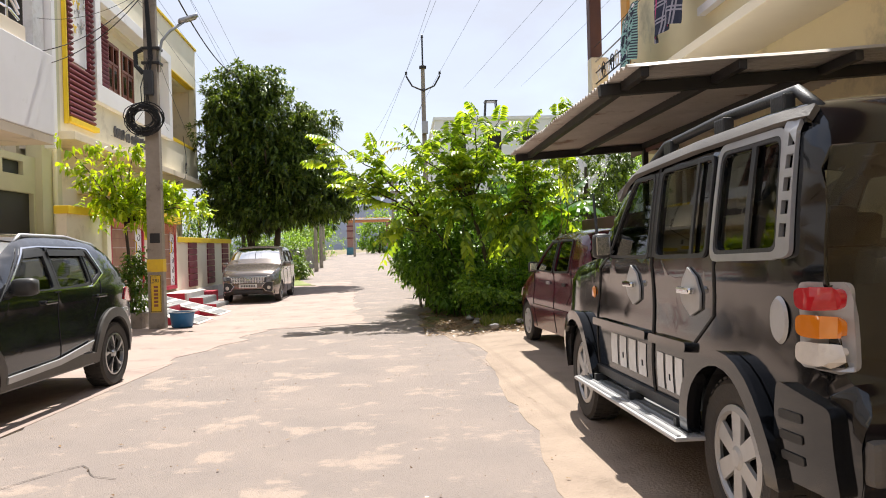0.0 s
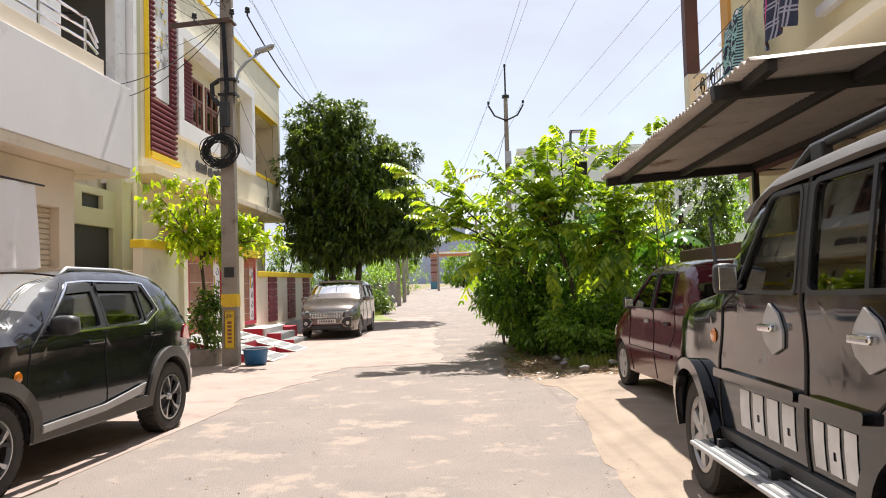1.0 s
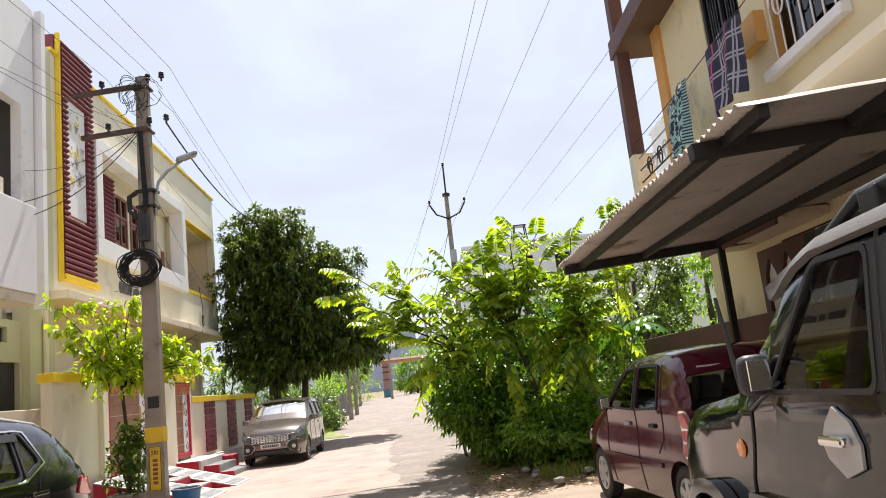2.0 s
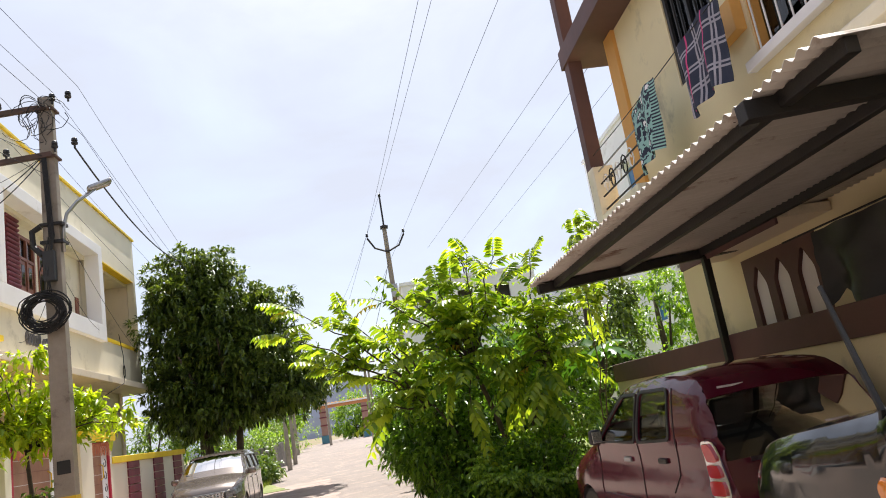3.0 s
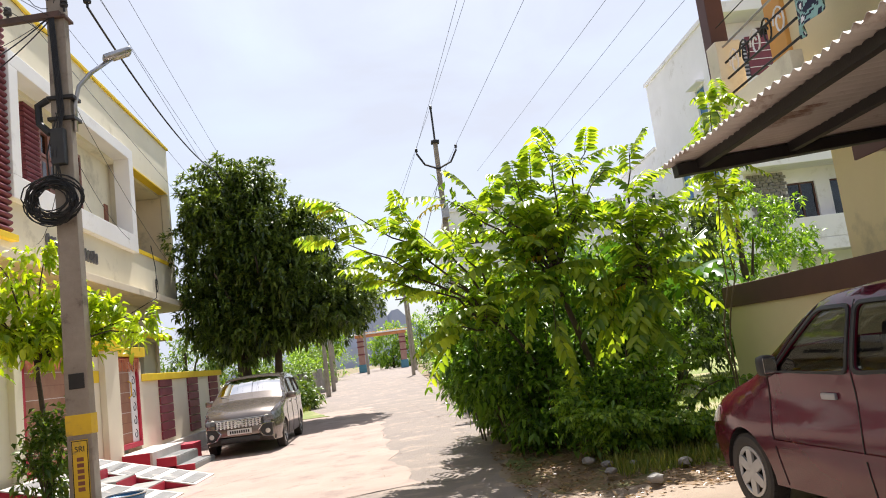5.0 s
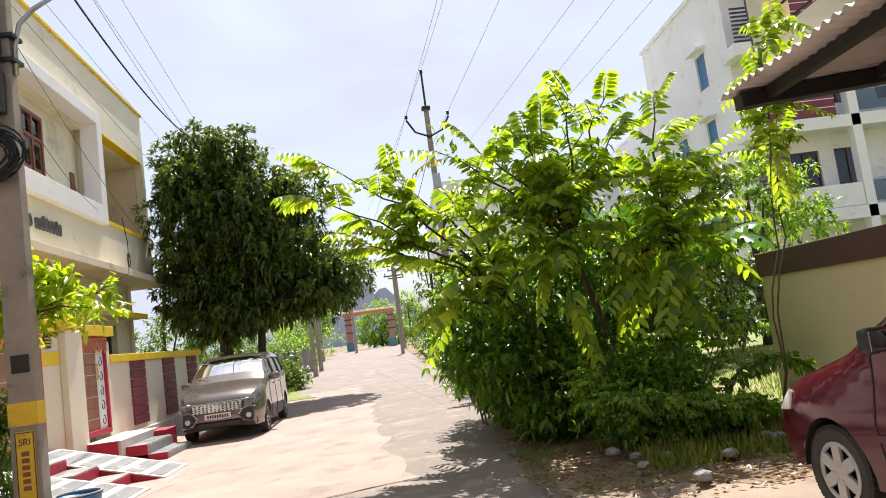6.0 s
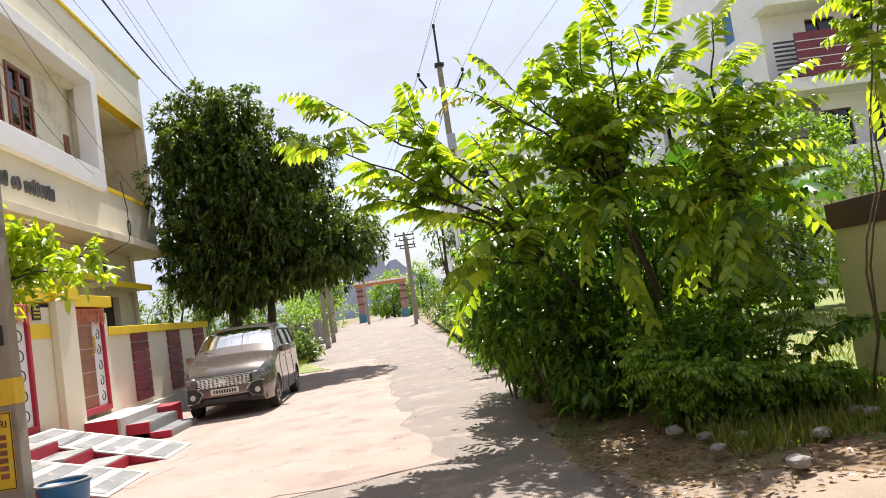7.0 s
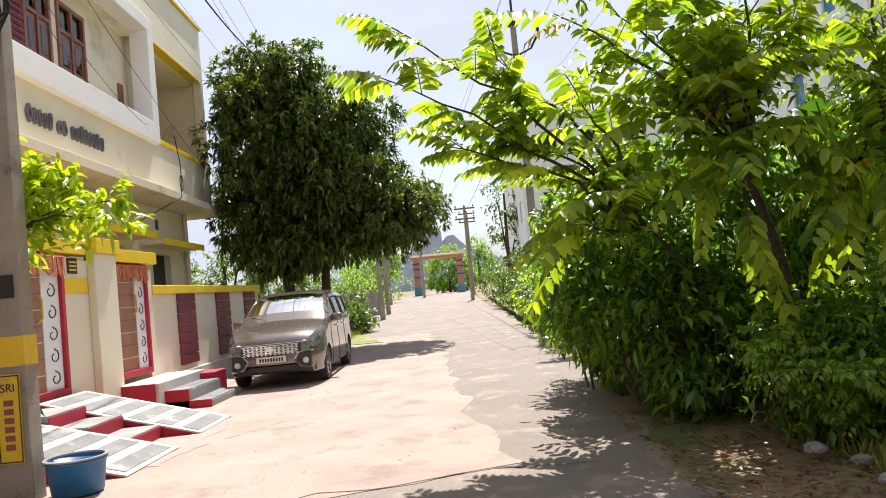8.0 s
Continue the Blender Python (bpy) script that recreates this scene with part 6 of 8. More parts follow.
# ---- plants ----
def leaves(name, base, way, up, length, width, material, parent, droop=0.25, fold=0.25, kind="", oval=False):
    """Many leaves in one mesh: each a folded blade from its base along its way; oval ones have a rounder outline."""
    base, way, up = (np.asarray(a, float) for a in (base, way, up))
    n = len(base)
    way = way / np.linalg.norm(way, axis=1, keepdims=True)
    side = np.cross(way, up)
    side /= np.linalg.norm(side, axis=1, keepdims=True) + 1e-9
    nrm = np.cross(side, way)
    ln = np.broadcast_to(np.asarray(length, float), (n,))[:, None]
    wd = np.broadcast_to(np.asarray(width, float), (n,))[:, None]
    down = np.array([0, 0, -1.0])
    lift = nrm * wd * fold

    def along(t):
        return base + way * ln * t * 0.97 + down * ln * droop * t * t

    if oval:
        a, b = along(0.3), along(0.72)
        rows = [base, a, b, along(1.0), a + side * wd * 0.48 + lift, a - side * wd * 0.48 + lift, b + side * wd * 0.4 + lift * 0.8, b - side * wd * 0.4 + lift * 0.8]
        faces = ((0, 1, 4), (0, 5, 1), (1, 2, 6), (1, 6, 4), (1, 5, 7), (1, 7, 2), (2, 3, 6), (2, 7, 3))
    else:
        mid = base + way * ln * 0.5
        rows = [base, mid + side * wd * 0.5 + lift, mid - side * wd * 0.5 + lift, mid, along(1.0)]
        faces = ((0, 3, 1), (0, 2, 3), (3, 4, 1), (3, 2, 4))
    c, f = len(rows), len(faces)
    vs = np.stack(rows, 1).reshape(-1, 3)
    me = bpy.data.meshes.new(name)
    idx = (np.arange(n) * c)[:, None]
    tri = np.concatenate([idx + np.array(t) for t in faces], 1).reshape(-1)
    me.vertices.add(n * c)
    me.vertices.foreach_set("co", vs.reshape(-1))
    m = n * f
    me.loops.add(m * 3)
    me.loops.foreach_set("vertex_index", tri.astype(np.int32))
    me.polygons.add(m)
    me.polygons.foreach_set("loop_start", np.arange(0, m * 3, 3, dtype=np.int32))
    me.polygons.foreach_set("loop_total", np.full(m, 3, dtype=np.int32))
    me.update(calc_edges=True)
    me.materials.append(M[material])
    ob = new(name, me)
    if parent:
        ob.parent = parent
    if kind:
        ob["kind"] = kind
    return ob


def unit(n):
    v = rng.normal(size=(n, 3))
    return v / np.linalg.norm(v, axis=1, keepdims=True)


def whorls(centres, out, per, spread=0.05, droop_way=-0.15):
    """Tufts: leaves that stand out round each centre, mostly along its outward way."""
    n = len(centres)
    c = np.repeat(centres, per, 0) + rng.normal(size=(n * per, 3)) * spread
    o = np.repeat(out, per, 0)
    w = unit(n * per) + o * 0.7 + np.array([0, 0, droop_way])
    return c, w, unit(n * per) * 0.5 + np.array([0, 0, 1.0])


def crown_points(blobs, n, shell=0.35):
    """Points near the outside of a union of ellipsoids (cx, cy, cz, rx, ry, rz)."""
    pts, outs = [], []
    vol = np.array([b[3] * b[4] * b[5] for b in blobs]) ** 0.67
    for b, k in zip(blobs, (vol / vol.sum() * n).astype(int)):
        u = unit(k)
        r = (1 - shell * rng.random((k, 1)) ** 1.4)
        wob = 1 + 0.16 * np.array([noise.noise(Vector(q) * 2.3 + Vector(b[:3])) for q in u])[:, None]
        p = np.array(b[:3]) + u * np.array(b[3:]) * r * wob
        inside = np.zeros(k, bool)
        for c in blobs:
            if c is not b:
                inside |= ((((p - np.array(c[:3])) / (np.array(c[3:]) * 0.72)) ** 2).sum(1) < 1)
        pts.append(p[~inside])
        outs.append(u[~inside])
    return np.concatenate(pts), np.concatenate(outs)


def limb(bm, a, b, r0, r1, wob=0.15, n=6, sag=0.0, seg=7):
    a, b = Vector(a), Vector(b)
    pts, rad = [], []
    for k in range(n + 1):
        u = k / n
        p = a.lerp(b, u)
        if 0 < k:
            p += Vector((noise.noise(p * 1.7), noise.noise(p * 1.7 + Vector((9, 0, 0))), noise.noise(p * 1.7 + Vector((0, 9, 0))))) * wob * math.sin(math.pi * min(1, u + 0.1))
        p.z += sag * 4 * u * (1 - u)
        pts.append(p)
        rad.append(r0 + (r1 - r0) * u)
    tube(bm, pts, rad, seg)
    return pts


# --- mango tree over the people carrier
mango = thing("tree", pose(-5.05, 30.4, 0), "dark green mango tree with dense drooping leaves", "tree")
bm = bmesh.new()
limb(bm, (-0.35, 0.0, -0.1), (-0.7, 0.1, 2.6), 0.2, 0.13, 0.1)
limb(bm, (0.15, 0.1, -0.1), (0.55, 0.0, 2.7), 0.17, 0.11, 0.12)
for k in range(9):
    a = k * 0.7
    limb(bm, (-0.6 + 0.12 * k, 0.05, 2.3 + 0.1 * (k % 3)), (2.0 * math.cos(a), 1.8 * math.sin(a), 4.2 + 0.4 * (k % 4)), 0.09, 0.03, 0.3)
part("trunk", bm, "bark", mango, "two dark leaning trunks", True)
blobs = [(-0.4, 0, 5.8, 2.3, 2.2, 2.3), (0.9, -0.2, 4.7, 2.2, 2.1, 2.0), (1.9, 0.1, 3.9, 2.0, 1.9, 1.55), (-0.9, 0.2, 3.7, 1.8, 2.0, 1.6), (-0.3, 0.2, 7.8, 1.25, 1.3, 1.2), (1.3, 0, 6.3, 1.2, 1.3, 1.1), (-1.3, 0.0, 7.4, 0.9, 1.1, 1.2), (2.4, -0.3, 3.6, 1.4, 1.5, 0.8), (0.3, -0.5, 3.1, 1.9, 1.6, 0.75)]
lumps = []
for b in blobs:
    for q in unit(9):
        r = rng.uniform(0.5, 0.8)
        if b[2] + q[2] * b[5] * 0.88 > 2.75:
            lumps.append((b[0] + q[0] * b[3] * 0.88, b[1] + q[1] * b[4] * 0.88, b[2] + q[2] * b[5] * 0.88, r, r, r * 0.9))
p, o = crown_points(blobs + lumps + lumps, 2300, 0.3)
c, w, u = whorls(p, o, 20, 0.05, -0.02)
leaves("crown", c, w, u, rng.uniform(0.16, 0.27, len(c)), rng.uniform(0.055, 0.085, len(c)), "mango", mango, 0.2)
p, o = crown_points([(b[0], b[1], b[2], b[3] * 0.8, b[4] * 0.8, b[5] * 0.8) for b in blobs], 2200, 0.75)
c, w, u = whorls(p, o, 14, 0.12, -0.25)
leaves("inner_crown", c, w, u, rng.uniform(0.25, 0.4, len(c)), 0.11, "mango", mango, 0.3)
# Only upward faces of the clumps get lighter leaves: sunlight painted by colour.
p, o = crown_points(lumps, 900, 0.05)
k = o[:, 2] > 0.15
c, w, u = whorls(p[k] * 1.01, o[k], 15, 0.05, 0.05)
leaves("sunlit_tops", c, w, u, rng.uniform(0.15, 0.24, len(c)), 0.065, "mango_sunlit", mango, 0.2)


def pinnate(bases, ways, lens, pairs=11, leaf=0.1, droop=0.5):
    """Feather leaves: leaflets in pairs along an arching stalk. Returns leaflet bases, ways, ups and the stalk lines."""
    B, W, U, S, stalks = [], [], [], [], []
    down = np.array([0, 0, -1.0])
    for b, w, ln in zip(bases, ways, lens):
        w = w / (np.linalg.norm(w) + 1e-9)
        side = np.cross(w, down)
        if np.linalg.norm(side) < 0.1:
            side = np.array([1.0, 0, 0])
        side /= np.linalg.norm(side)
        line = []
        for k in range(pairs + 1):
            t = k / pairs
            q = b + w * ln * t + down * ln * droop * t * t
            line.append(q)
            if k == 0:
                continue
            d = w + down * 2 * droop * t
            d /= np.linalg.norm(d)
            for sg in (-1, 1):
                B.append(q)
                W.append(side * sg * 0.9 + d * 0.55 + down * (0.35 + 0.25 * rng.random()))
                U.append(np.cross(side, d) * -1 + 0.2 * rng.normal(size=3))
                S.append(leaf * (0.75 + 0.5 * math.sin(math.pi * min(1, t * 0.8 + 0.15))) * (0.85 + 0.3 * rng.random()))
        stalks.append(line)
    return np.array(B), np.array(W), np.array(U), np.array(S), stalks


def stalk_mesh(name, stalks, r, material, parent):
    vs, fs = [], []
    for line in stalks:
        i0 = len(vs)
        for k, q in enumerate(line[::3] if len(line) > 6 else line):
            rr = r * (1 - 0.6 * k / len(line))
            vs += [(q[0] - rr, q[1], q[2]), (q[0] + rr, q[1] + rr, q[2]), (q[0] + rr, q[1] - rr, q[2] + rr)]
            if k:
                a = i0 + 3 * (k - 1)
                for j in range(3):
                    fs.append((a + j, a + (j + 1) % 3, a + 3 + (j + 1) % 3, a + 3 + j))
    return raw(name, vs, fs, material, parent)


# --- bright feather-leaved tree at the roadside
bush = thing("tree", pose(2.1, 15.6, 0.02), "bright green feather-leaved tree with arching branches", "tree")
bm = bmesh.new()
fork = (-0.2, 0.0, 2.6)
limb(bm, (0.5, 0.1, -0.05), fork, 0.06, 0.035, 0.14, 9)
limb(bm, (0.45, 0.15, 0.6), (0.95, -0.2, 2.3), 0.03, 0.02, 0.15, 7)
limb(bm, (0.3, 0.2, -0.05), (-0.9, 0.6, 2.0), 0.032, 0.02, 0.2, 7)
hubs = [fork, (0.95, -0.2, 2.3), (-0.9, 0.6, 2.0)]
goals = [(-3.15, -0.1, 4.1), (-3.3, -0.2, 3.6), (-2.75, 0.2, 2.95), (-2.2, 0.3, 3.8), (-2.1, 0.4, 3.0), (-1.7, -0.2, 4.0), (-1.5, 0.3, 3.3), (-1.2, -0.3, 3.9),
         (-0.9, 0.3, 3.7), (-0.6, -0.3, 4.1), (-0.3, 0.2, 4.3), (0.0, -0.3, 4.5), (0.3, 0.3, 4.2), (0.5, -0.3, 4.5), (0.8, 0.1, 4.2), (1.05, -0.3, 4.35), (1.3, 0.2, 3.9),
         (1.45, -0.2, 3.5), (1.5, 0.1, 2.9), (0.9, -0.4, 3.3), (0.2, -0.4, 3.5), (-0.4, -0.4, 3.2), (-1.0, -0.3, 2.9), (0.5, 0.5, 3.7), (-0.5, 0.6, 3.5), (-1.6, 0.6, 2.5),
         (-1.3, -0.1, 2.3), (-0.6, -0.4, 2.4), (0.0, -0.5, 2.5), (0.6, -0.4, 2.3), (1.1, -0.3, 2.2), (-1.7, 0.2, 1.9), (0.3, -0.6, 1.9), (-0.4, -0.6, 1.8), (0.9, -0.5, 1.7), (1.45, 0.0, 2.4), (-1.1, 0.9, 2.7)]
sb, sw, sl, tuft = [], [], [], []
for k, g in enumerate(goals):
    st = min(hubs, key=lambda e: (Vector(e) - Vector(g)).length + 0.25 * (k % 3))
    line = limb(bm, st, g, 0.024, 0.005, 0.22, 9, 0.16, 5)
    lv, far = len(line), g[0] < -1.8
    for j in range(9 if far else 6 if g[2] > 3.3 else 7):
        t = (0.45 if far else 0.25) + (0.55 if far else 0.75) * (j + rng.random()) / (9 if far else 6 if g[2] > 3.3 else 7)
        i = min(lv - 2, int(t * (lv - 1)))
        q = line[i].lerp(line[i + 1], min(1.0, t * (lv - 1) - i))
        d = (line[i + 1] - line[i]).normalized()
        w = np.array(d) * (1.1 if t > 0.8 else 0.45) + unit(1)[0] * np.array([0.9, 0.9, 0.5]) + np.array([0, 0, 0.3])
        sb.append(np.array(q))
        sw.append(w)
        sl.append((0.5 + 0.4 * rng.random()) * (0.85 if far else 1.0))
    if not far:
        for j in range(3):
            t = 0.15 + 0.65 * rng.random()
            i = min(lv - 2, int(t * (lv - 1)))
            tuft.append(np.array(line[i].lerp(line[i + 1], t * (lv - 1) - i)) + rng.normal(size=3) * 0.2)
part("trunk", bm, "bark", bush, "thin crooked brown stems", True)
# Inner tufts take the darker shrub tone: crown shade put into colour.
tuft = np.array(tuft)
c, w, u = whorls(tuft, unit(len(tuft)) * 0.4 + np.array([0, 0, 0.2]), 13, 0.1, -0.25)
leaves("leafage", c, w, u, rng.uniform(0.11, 0.19, len(c)), rng.uniform(0.05, 0.075, len(c)), "shrub", bush, 0.3)
B, W, U, S, stalks = pinnate(sb, sw, sl, 8, 0.17, 0.3)
leaves("crown", B, W, U, S, S * 0.44, "bush", bush, 0.2, oval=True)
stalk_mesh("stalk_mass", stalks, 0.005, "hedge", bush)["kind"] = "stuff"
k = rng.choice(len(sb), 8, replace=False)
B, W, U, S, stalks = pinnate(np.array(sb)[k] + np.array([0.02, -0.1, -0.1]), np.array(sw)[k], np.array(sl)[k] * 0.6, 5, 0.13, 0.6)
leaves("yellow_leaves", B, W, U, S, S * 0.42, "yellowed", bush, 0.25)


bush.scale = (1, 1, 0.93)


def thicket(name, m, label, blobs, n, per, length, width, material, stems, inner="thicket"):
    """A dense shrub: leaf tufts near the outside of its lobes, a shady core and thin stems."""
    t = thing(name, m, label, "shrub")
    p, o = crown_points(blobs, n, 0.5)
    c, w, u = whorls(p, o, per, 0.08, -0.1)
    k = c[:, 2] > 0.02
    leaves("foliage", c[k], w[k], u[k], rng.uniform(length * 0.7, length * 1.3, k.sum()), rng.uniform(width * 0.8, width * 1.2, k.sum()), material, t, 0.25)
    p, o = crown_points([(b[0], b[1], b[2], b[3] * 0.75, b[4] * 0.75, b[5] * 0.8) for b in blobs], n // 3, 0.7)
    c, w, u = whorls(p, o, 14, 0.12, -0.1)
    k = c[:, 2] > 0.02
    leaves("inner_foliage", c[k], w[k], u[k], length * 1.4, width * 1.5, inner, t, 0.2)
    bm = bmesh.new()
    for b in blobs:
        for k in range(stems):
            a = 2.4 * k + b[0]
            limb(bm, (b[0] * 0.7 + 0.15 * math.cos(a), b[1] * 0.7 + 0.15 * math.sin(a), 0), (b[0] + 0.6 * b[3] * math.cos(a), b[1] + 0.6 * b[4] * math.sin(a), b[2] + 0.3 * b[5]), 0.018, 0.006, 0.15, 6, 0, 5)
    part("stem", bm, "twig", t)
    return t


# --- dark glossy thicket behind the tree, down to the road edge
thicket("shrub", pose(1.9, 17.0, 0.0), "dense dark green shrub thicket at the road edge",
        [(-0.85, 0.3, 1.55, 0.85, 1.1, 1.25), (-0.1, -0.2, 1.5, 1.0, 0.9, 1.45), (0.8, 0.0, 1.6, 1.0, 1.0, 1.3), (-0.45, 1.3, 1.2, 0.9, 0.9, 1.2), (-0.2, -0.7, 0.75, 0.75, 0.6, 0.8), (1.3, 0.3, 0.9, 0.6, 0.7, 0.8)],
        800, 20, 0.15, 0.06, "thicket", 5)
thicket("shrub", pose(1.2, 18.9, 0.0), "sunlit green shrub leaning over the road edge",
        [(-0.35, 0.0, 1.5, 0.6, 0.7, 0.9), (-0.1, 0.8, 1.1, 0.6, 0.7, 0.9), (0.1, -0.4, 1.7, 0.6, 0.6, 0.9)], 200, 18, 0.14, 0.05, "shrub", 4, "shrub")
# --- fine-leaved shrub in front, with feathery sprays
spray = thing("shrub", pose(2.45, 14.85, 0.02), "low bushy shrub with arching feathery sprays", "shrub")
sb, sw, sl = [], [], []
bm = bmesh.new()
for k in range(46):
    a = k * 2.4
    h = 0.25 + 1.1 * ((k * 0.618) % 1.0)
    e = 0.35 + 0.75 * ((k * 0.377) % 1.0)
    g = Vector((1.15 * e * math.cos(a), 0.75 * e * math.sin(a), h))
    line = limb(bm, (0.35 * math.cos(a), 0.25 * math.sin(a), 0), g, 0.012, 0.004, 0.1, 6, 0.12, 5)
    for j in range(16):
        sb.append(np.array(line[2 + j % 5]) + rng.normal(size=3) * 0.04)
        sw.append(np.array(g.normalized()) * 0.5 + unit(1)[0] * np.array([1, 1, 0.5]) + np.array([0, 0, 0.15]))
        sl.append(0.2 + 0.14 * rng.random())
shoot = limb(bm, (0.7, -0.1, 0.5), (1.75, -0.4, 0.5), 0.01, 0.004, 0.05, 10, 0.32, 5)
for j in range(60):
    sb.append(np.array(shoot[1 + j % 10]))
    sw.append(unit(1)[0] + np.array([0, 0, -0.3]))
    sl.append(0.12)
part("stem", bm, "twig", spray)
B, W, U, S, stalks = pinnate(sb, sw, sl, 7, 0.07, 0.4)
k = B[:, 2] > 0.03
leaves("foliage", B[k], W[k], U[k], S[k], S[k] * 0.5, "shrub", spray, 0.2)
# Core leaves use the darker thicket tone, painting the shade inside the shrub.
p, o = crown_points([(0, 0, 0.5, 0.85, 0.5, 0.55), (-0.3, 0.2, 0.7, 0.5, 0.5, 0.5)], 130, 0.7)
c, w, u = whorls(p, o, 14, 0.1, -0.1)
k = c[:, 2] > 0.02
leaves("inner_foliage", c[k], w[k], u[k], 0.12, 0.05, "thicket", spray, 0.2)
# shoots through the awning's corner
vine = thing("vine", pose(2.9, 13.1, 0.0), "young bright shoots rising beside the awning corner", "shoot")
bm = bmesh.new()
sb, sw, sl = [], [], []
for g in ((0.35, -0.3, 3.75), (0.6, -0.1, 3.95)):
    line = limb(bm, (0.7, 1.3, 0.05), g, 0.013, 0.005, 0.1, 12, 0.0, 5)
    for j in range(22):
        t = 9 + (j % 4)
        sb.append(np.array(line[min(12, t)]))
        sw.append(unit(1)[0] + np.array([0, 0, 0.5]))
        sl.append(0.3 + 0.15 * rng.random())
part("stem", bm, "twig", vine)
B, W, U, S, stalks = pinnate(sb, sw, sl, 8, 0.11, 0.3)
leaves("foliage", B, W, U, S, S * 0.45, "bush", vine, 0.2)


# --- bananas
def banana(m, label, specs):
    b = thing("banana_plant", m, label, "plant")
    bm = bmesh.new()
    limb(bm, (0, 0, 0), (0.1, 0, 1.7), 0.11, 0.07, 0.05)
    part("stem", bm, "twig", b, "fibrous green stem", True)
    for az, lift, ln, wd, drop in specs:
        d = Vector((math.cos(az), math.sin(az), 0))
        sd = Vector((-d.y, d.x, 0))
        vs, fs = [], []
        n = 36
        for k in range(n + 1):
            t = k / n
            q = Vector((0.1, 0, 1.6)) + d * ln * t * (1 - 0.25 * t * drop) + Vector((0, 0, lift * t - drop * ln * t * t))
            w = wd * math.sin(math.pi * min(1.0, 0.06 + 0.94 * t)) ** 0.55 * (0.2 if t < 0.12 else 1)
            tear = 0.25 if k % 6 == 3 and t > 0.25 else 1.0
            e1 = 0.1 * w * math.sin(k * 1.9)
            for x in (-1, -0.5, 0, 0.5, 1):
                vs.append(q + sd * w * x * (tear if abs(x) == 1 else 1) + Vector((0, 0, -abs(x) * w * 0.45 + (e1 if abs(x) == 1 else 0))))
            if k:
                a = 5 * k
                for j in range(4):
                    if tear < 1 and j in (0, 3):
                        continue
                    fs.append((a + j, a + j + 1, a - 5 + j + 1, a - 5 + j))
        lf = raw("leaf", vs, fs, "banana", b, "large torn banana leaf", smooth=True)
        rib = [Vector((0.1, 0, 1.6)) + d * ln * t * (1 - 0.25 * t * drop) + Vector((0, 0, lift * t - drop * ln * t * t + 0.01)) for t in np.linspace(0, 1, 14)]
        part("midrib", tubed(rib, [0.022 * (1 - 0.8 * k / 13) for k in range(14)], 5), "hedge", lf)


banana(pose(3.45, 17.1, 0.06), "banana plant with broad torn green leaves", [(-0.15, 2.5, 2.2, 0.42, 0.95), (-0.6, 2.1, 1.9, 0.3, 0.7), (0.3, 2.3, 1.7, 0.28, 0.5), (-1.3, 2.0, 1.7, 0.28, 0.75), (2.2, 2.4, 1.6, 0.26, 0.4), (3.2, 2.2, 1.7, 0.27, 0.6), (-2.2, 2.2, 1.4, 0.25, 0.6)])
banana(pose(1.75, 23.6, 0.03), "banana plant with one drooping leaf over the road", [(3.3, 1.7, 1.6, 0.26, 0.85), (2.4, 2.0, 1.4, 0.24, 0.5), (-1.0, 1.9, 1.4, 0.22, 0.5), (0.8, 2.0, 1.2, 0.22, 0.4)])
banana(pose(2.3, 21.4, 0.03), "banana plant half hidden in the shrubs", [(3.6, 1.3, 1.3, 0.22, 0.9), (-1.6, 1.8, 1.3, 0.22, 0.5), (1.6, 2.0, 1.3, 0.22, 0.4)])

# --- lime-green young tree beside the pole
lime = thing("tree", pose(-5.25, 15.95, 0), "young yellow-green tree with a thin trunk", "tree")
bm = bmesh.new()
limb(bm, (0, 0, 0), (-0.15, 0.1, 2.4), 0.045, 0.03, 0.1)
gl = [(-1.15, -0.1, 3.7), (-0.7, 0.1, 3.9), (-0.9, -0.3, 3.2), (-0.3, 0.2, 3.6), (0.1, 0, 3.7), (0.4, -0.2, 3.2), (0.8, 0.1, 3.05), (1.1, -0.1, 2.85), (1.4, 0, 2.6), (1.1, 0.2, 2.6), (0.5, 0.2, 2.9), (-0.5, -0.2, 2.8), (0.2, -0.4, 2.6), (1.5, -0.3, 2.4), (-0.9, 0.2, 2.6)]
ctr, out = [], []
for g in gl:
    line = limb(bm, (-0.15, 0.1, 2.2), g, 0.02, 0.006, 0.15, 6, 0.1, 5)
    for q in line[2:]:
        for j in range(3):
            ctr.append(np.array(q) + rng.normal(size=3) * 0.13)
            out.append(unit(1)[0] + np.array([0, 0, 0.2]))
part("trunk", bm, "bark", lime, "thin dark trunk", True)
c, w, u = whorls(np.array(ctr), np.array(out), 10, 0.05, -0.35)
leaves("crown", c, w, u, rng.uniform(0.1, 0.2, len(c)), rng.uniform(0.05, 0.09, len(c)), "lime", lime, 0.35, oval=True)
pot = thing("potted_plant", pose(-5.2, 15.75, 0), "leafy green plant in a concrete trough", "plant")
part("trough", boxed(-0.3, 0.3, -0.3, 0.3, 0, 0.32, 0.02), "pole", pot, "grey concrete trough")
p, o = crown_points([(0.05, 0, 0.85, 0.4, 0.38, 0.5), (0.1, 0, 1.3, 0.25, 0.25, 0.3)], 120, 0.8)
c, w, u = whorls(p, o, 9, 0.06, 0.0)
leaves("foliage", c, w, u, rng.uniform(0.1, 0.17, len(c)), 0.06, "hedge", pot, 0.2)
bm = bmesh.new()
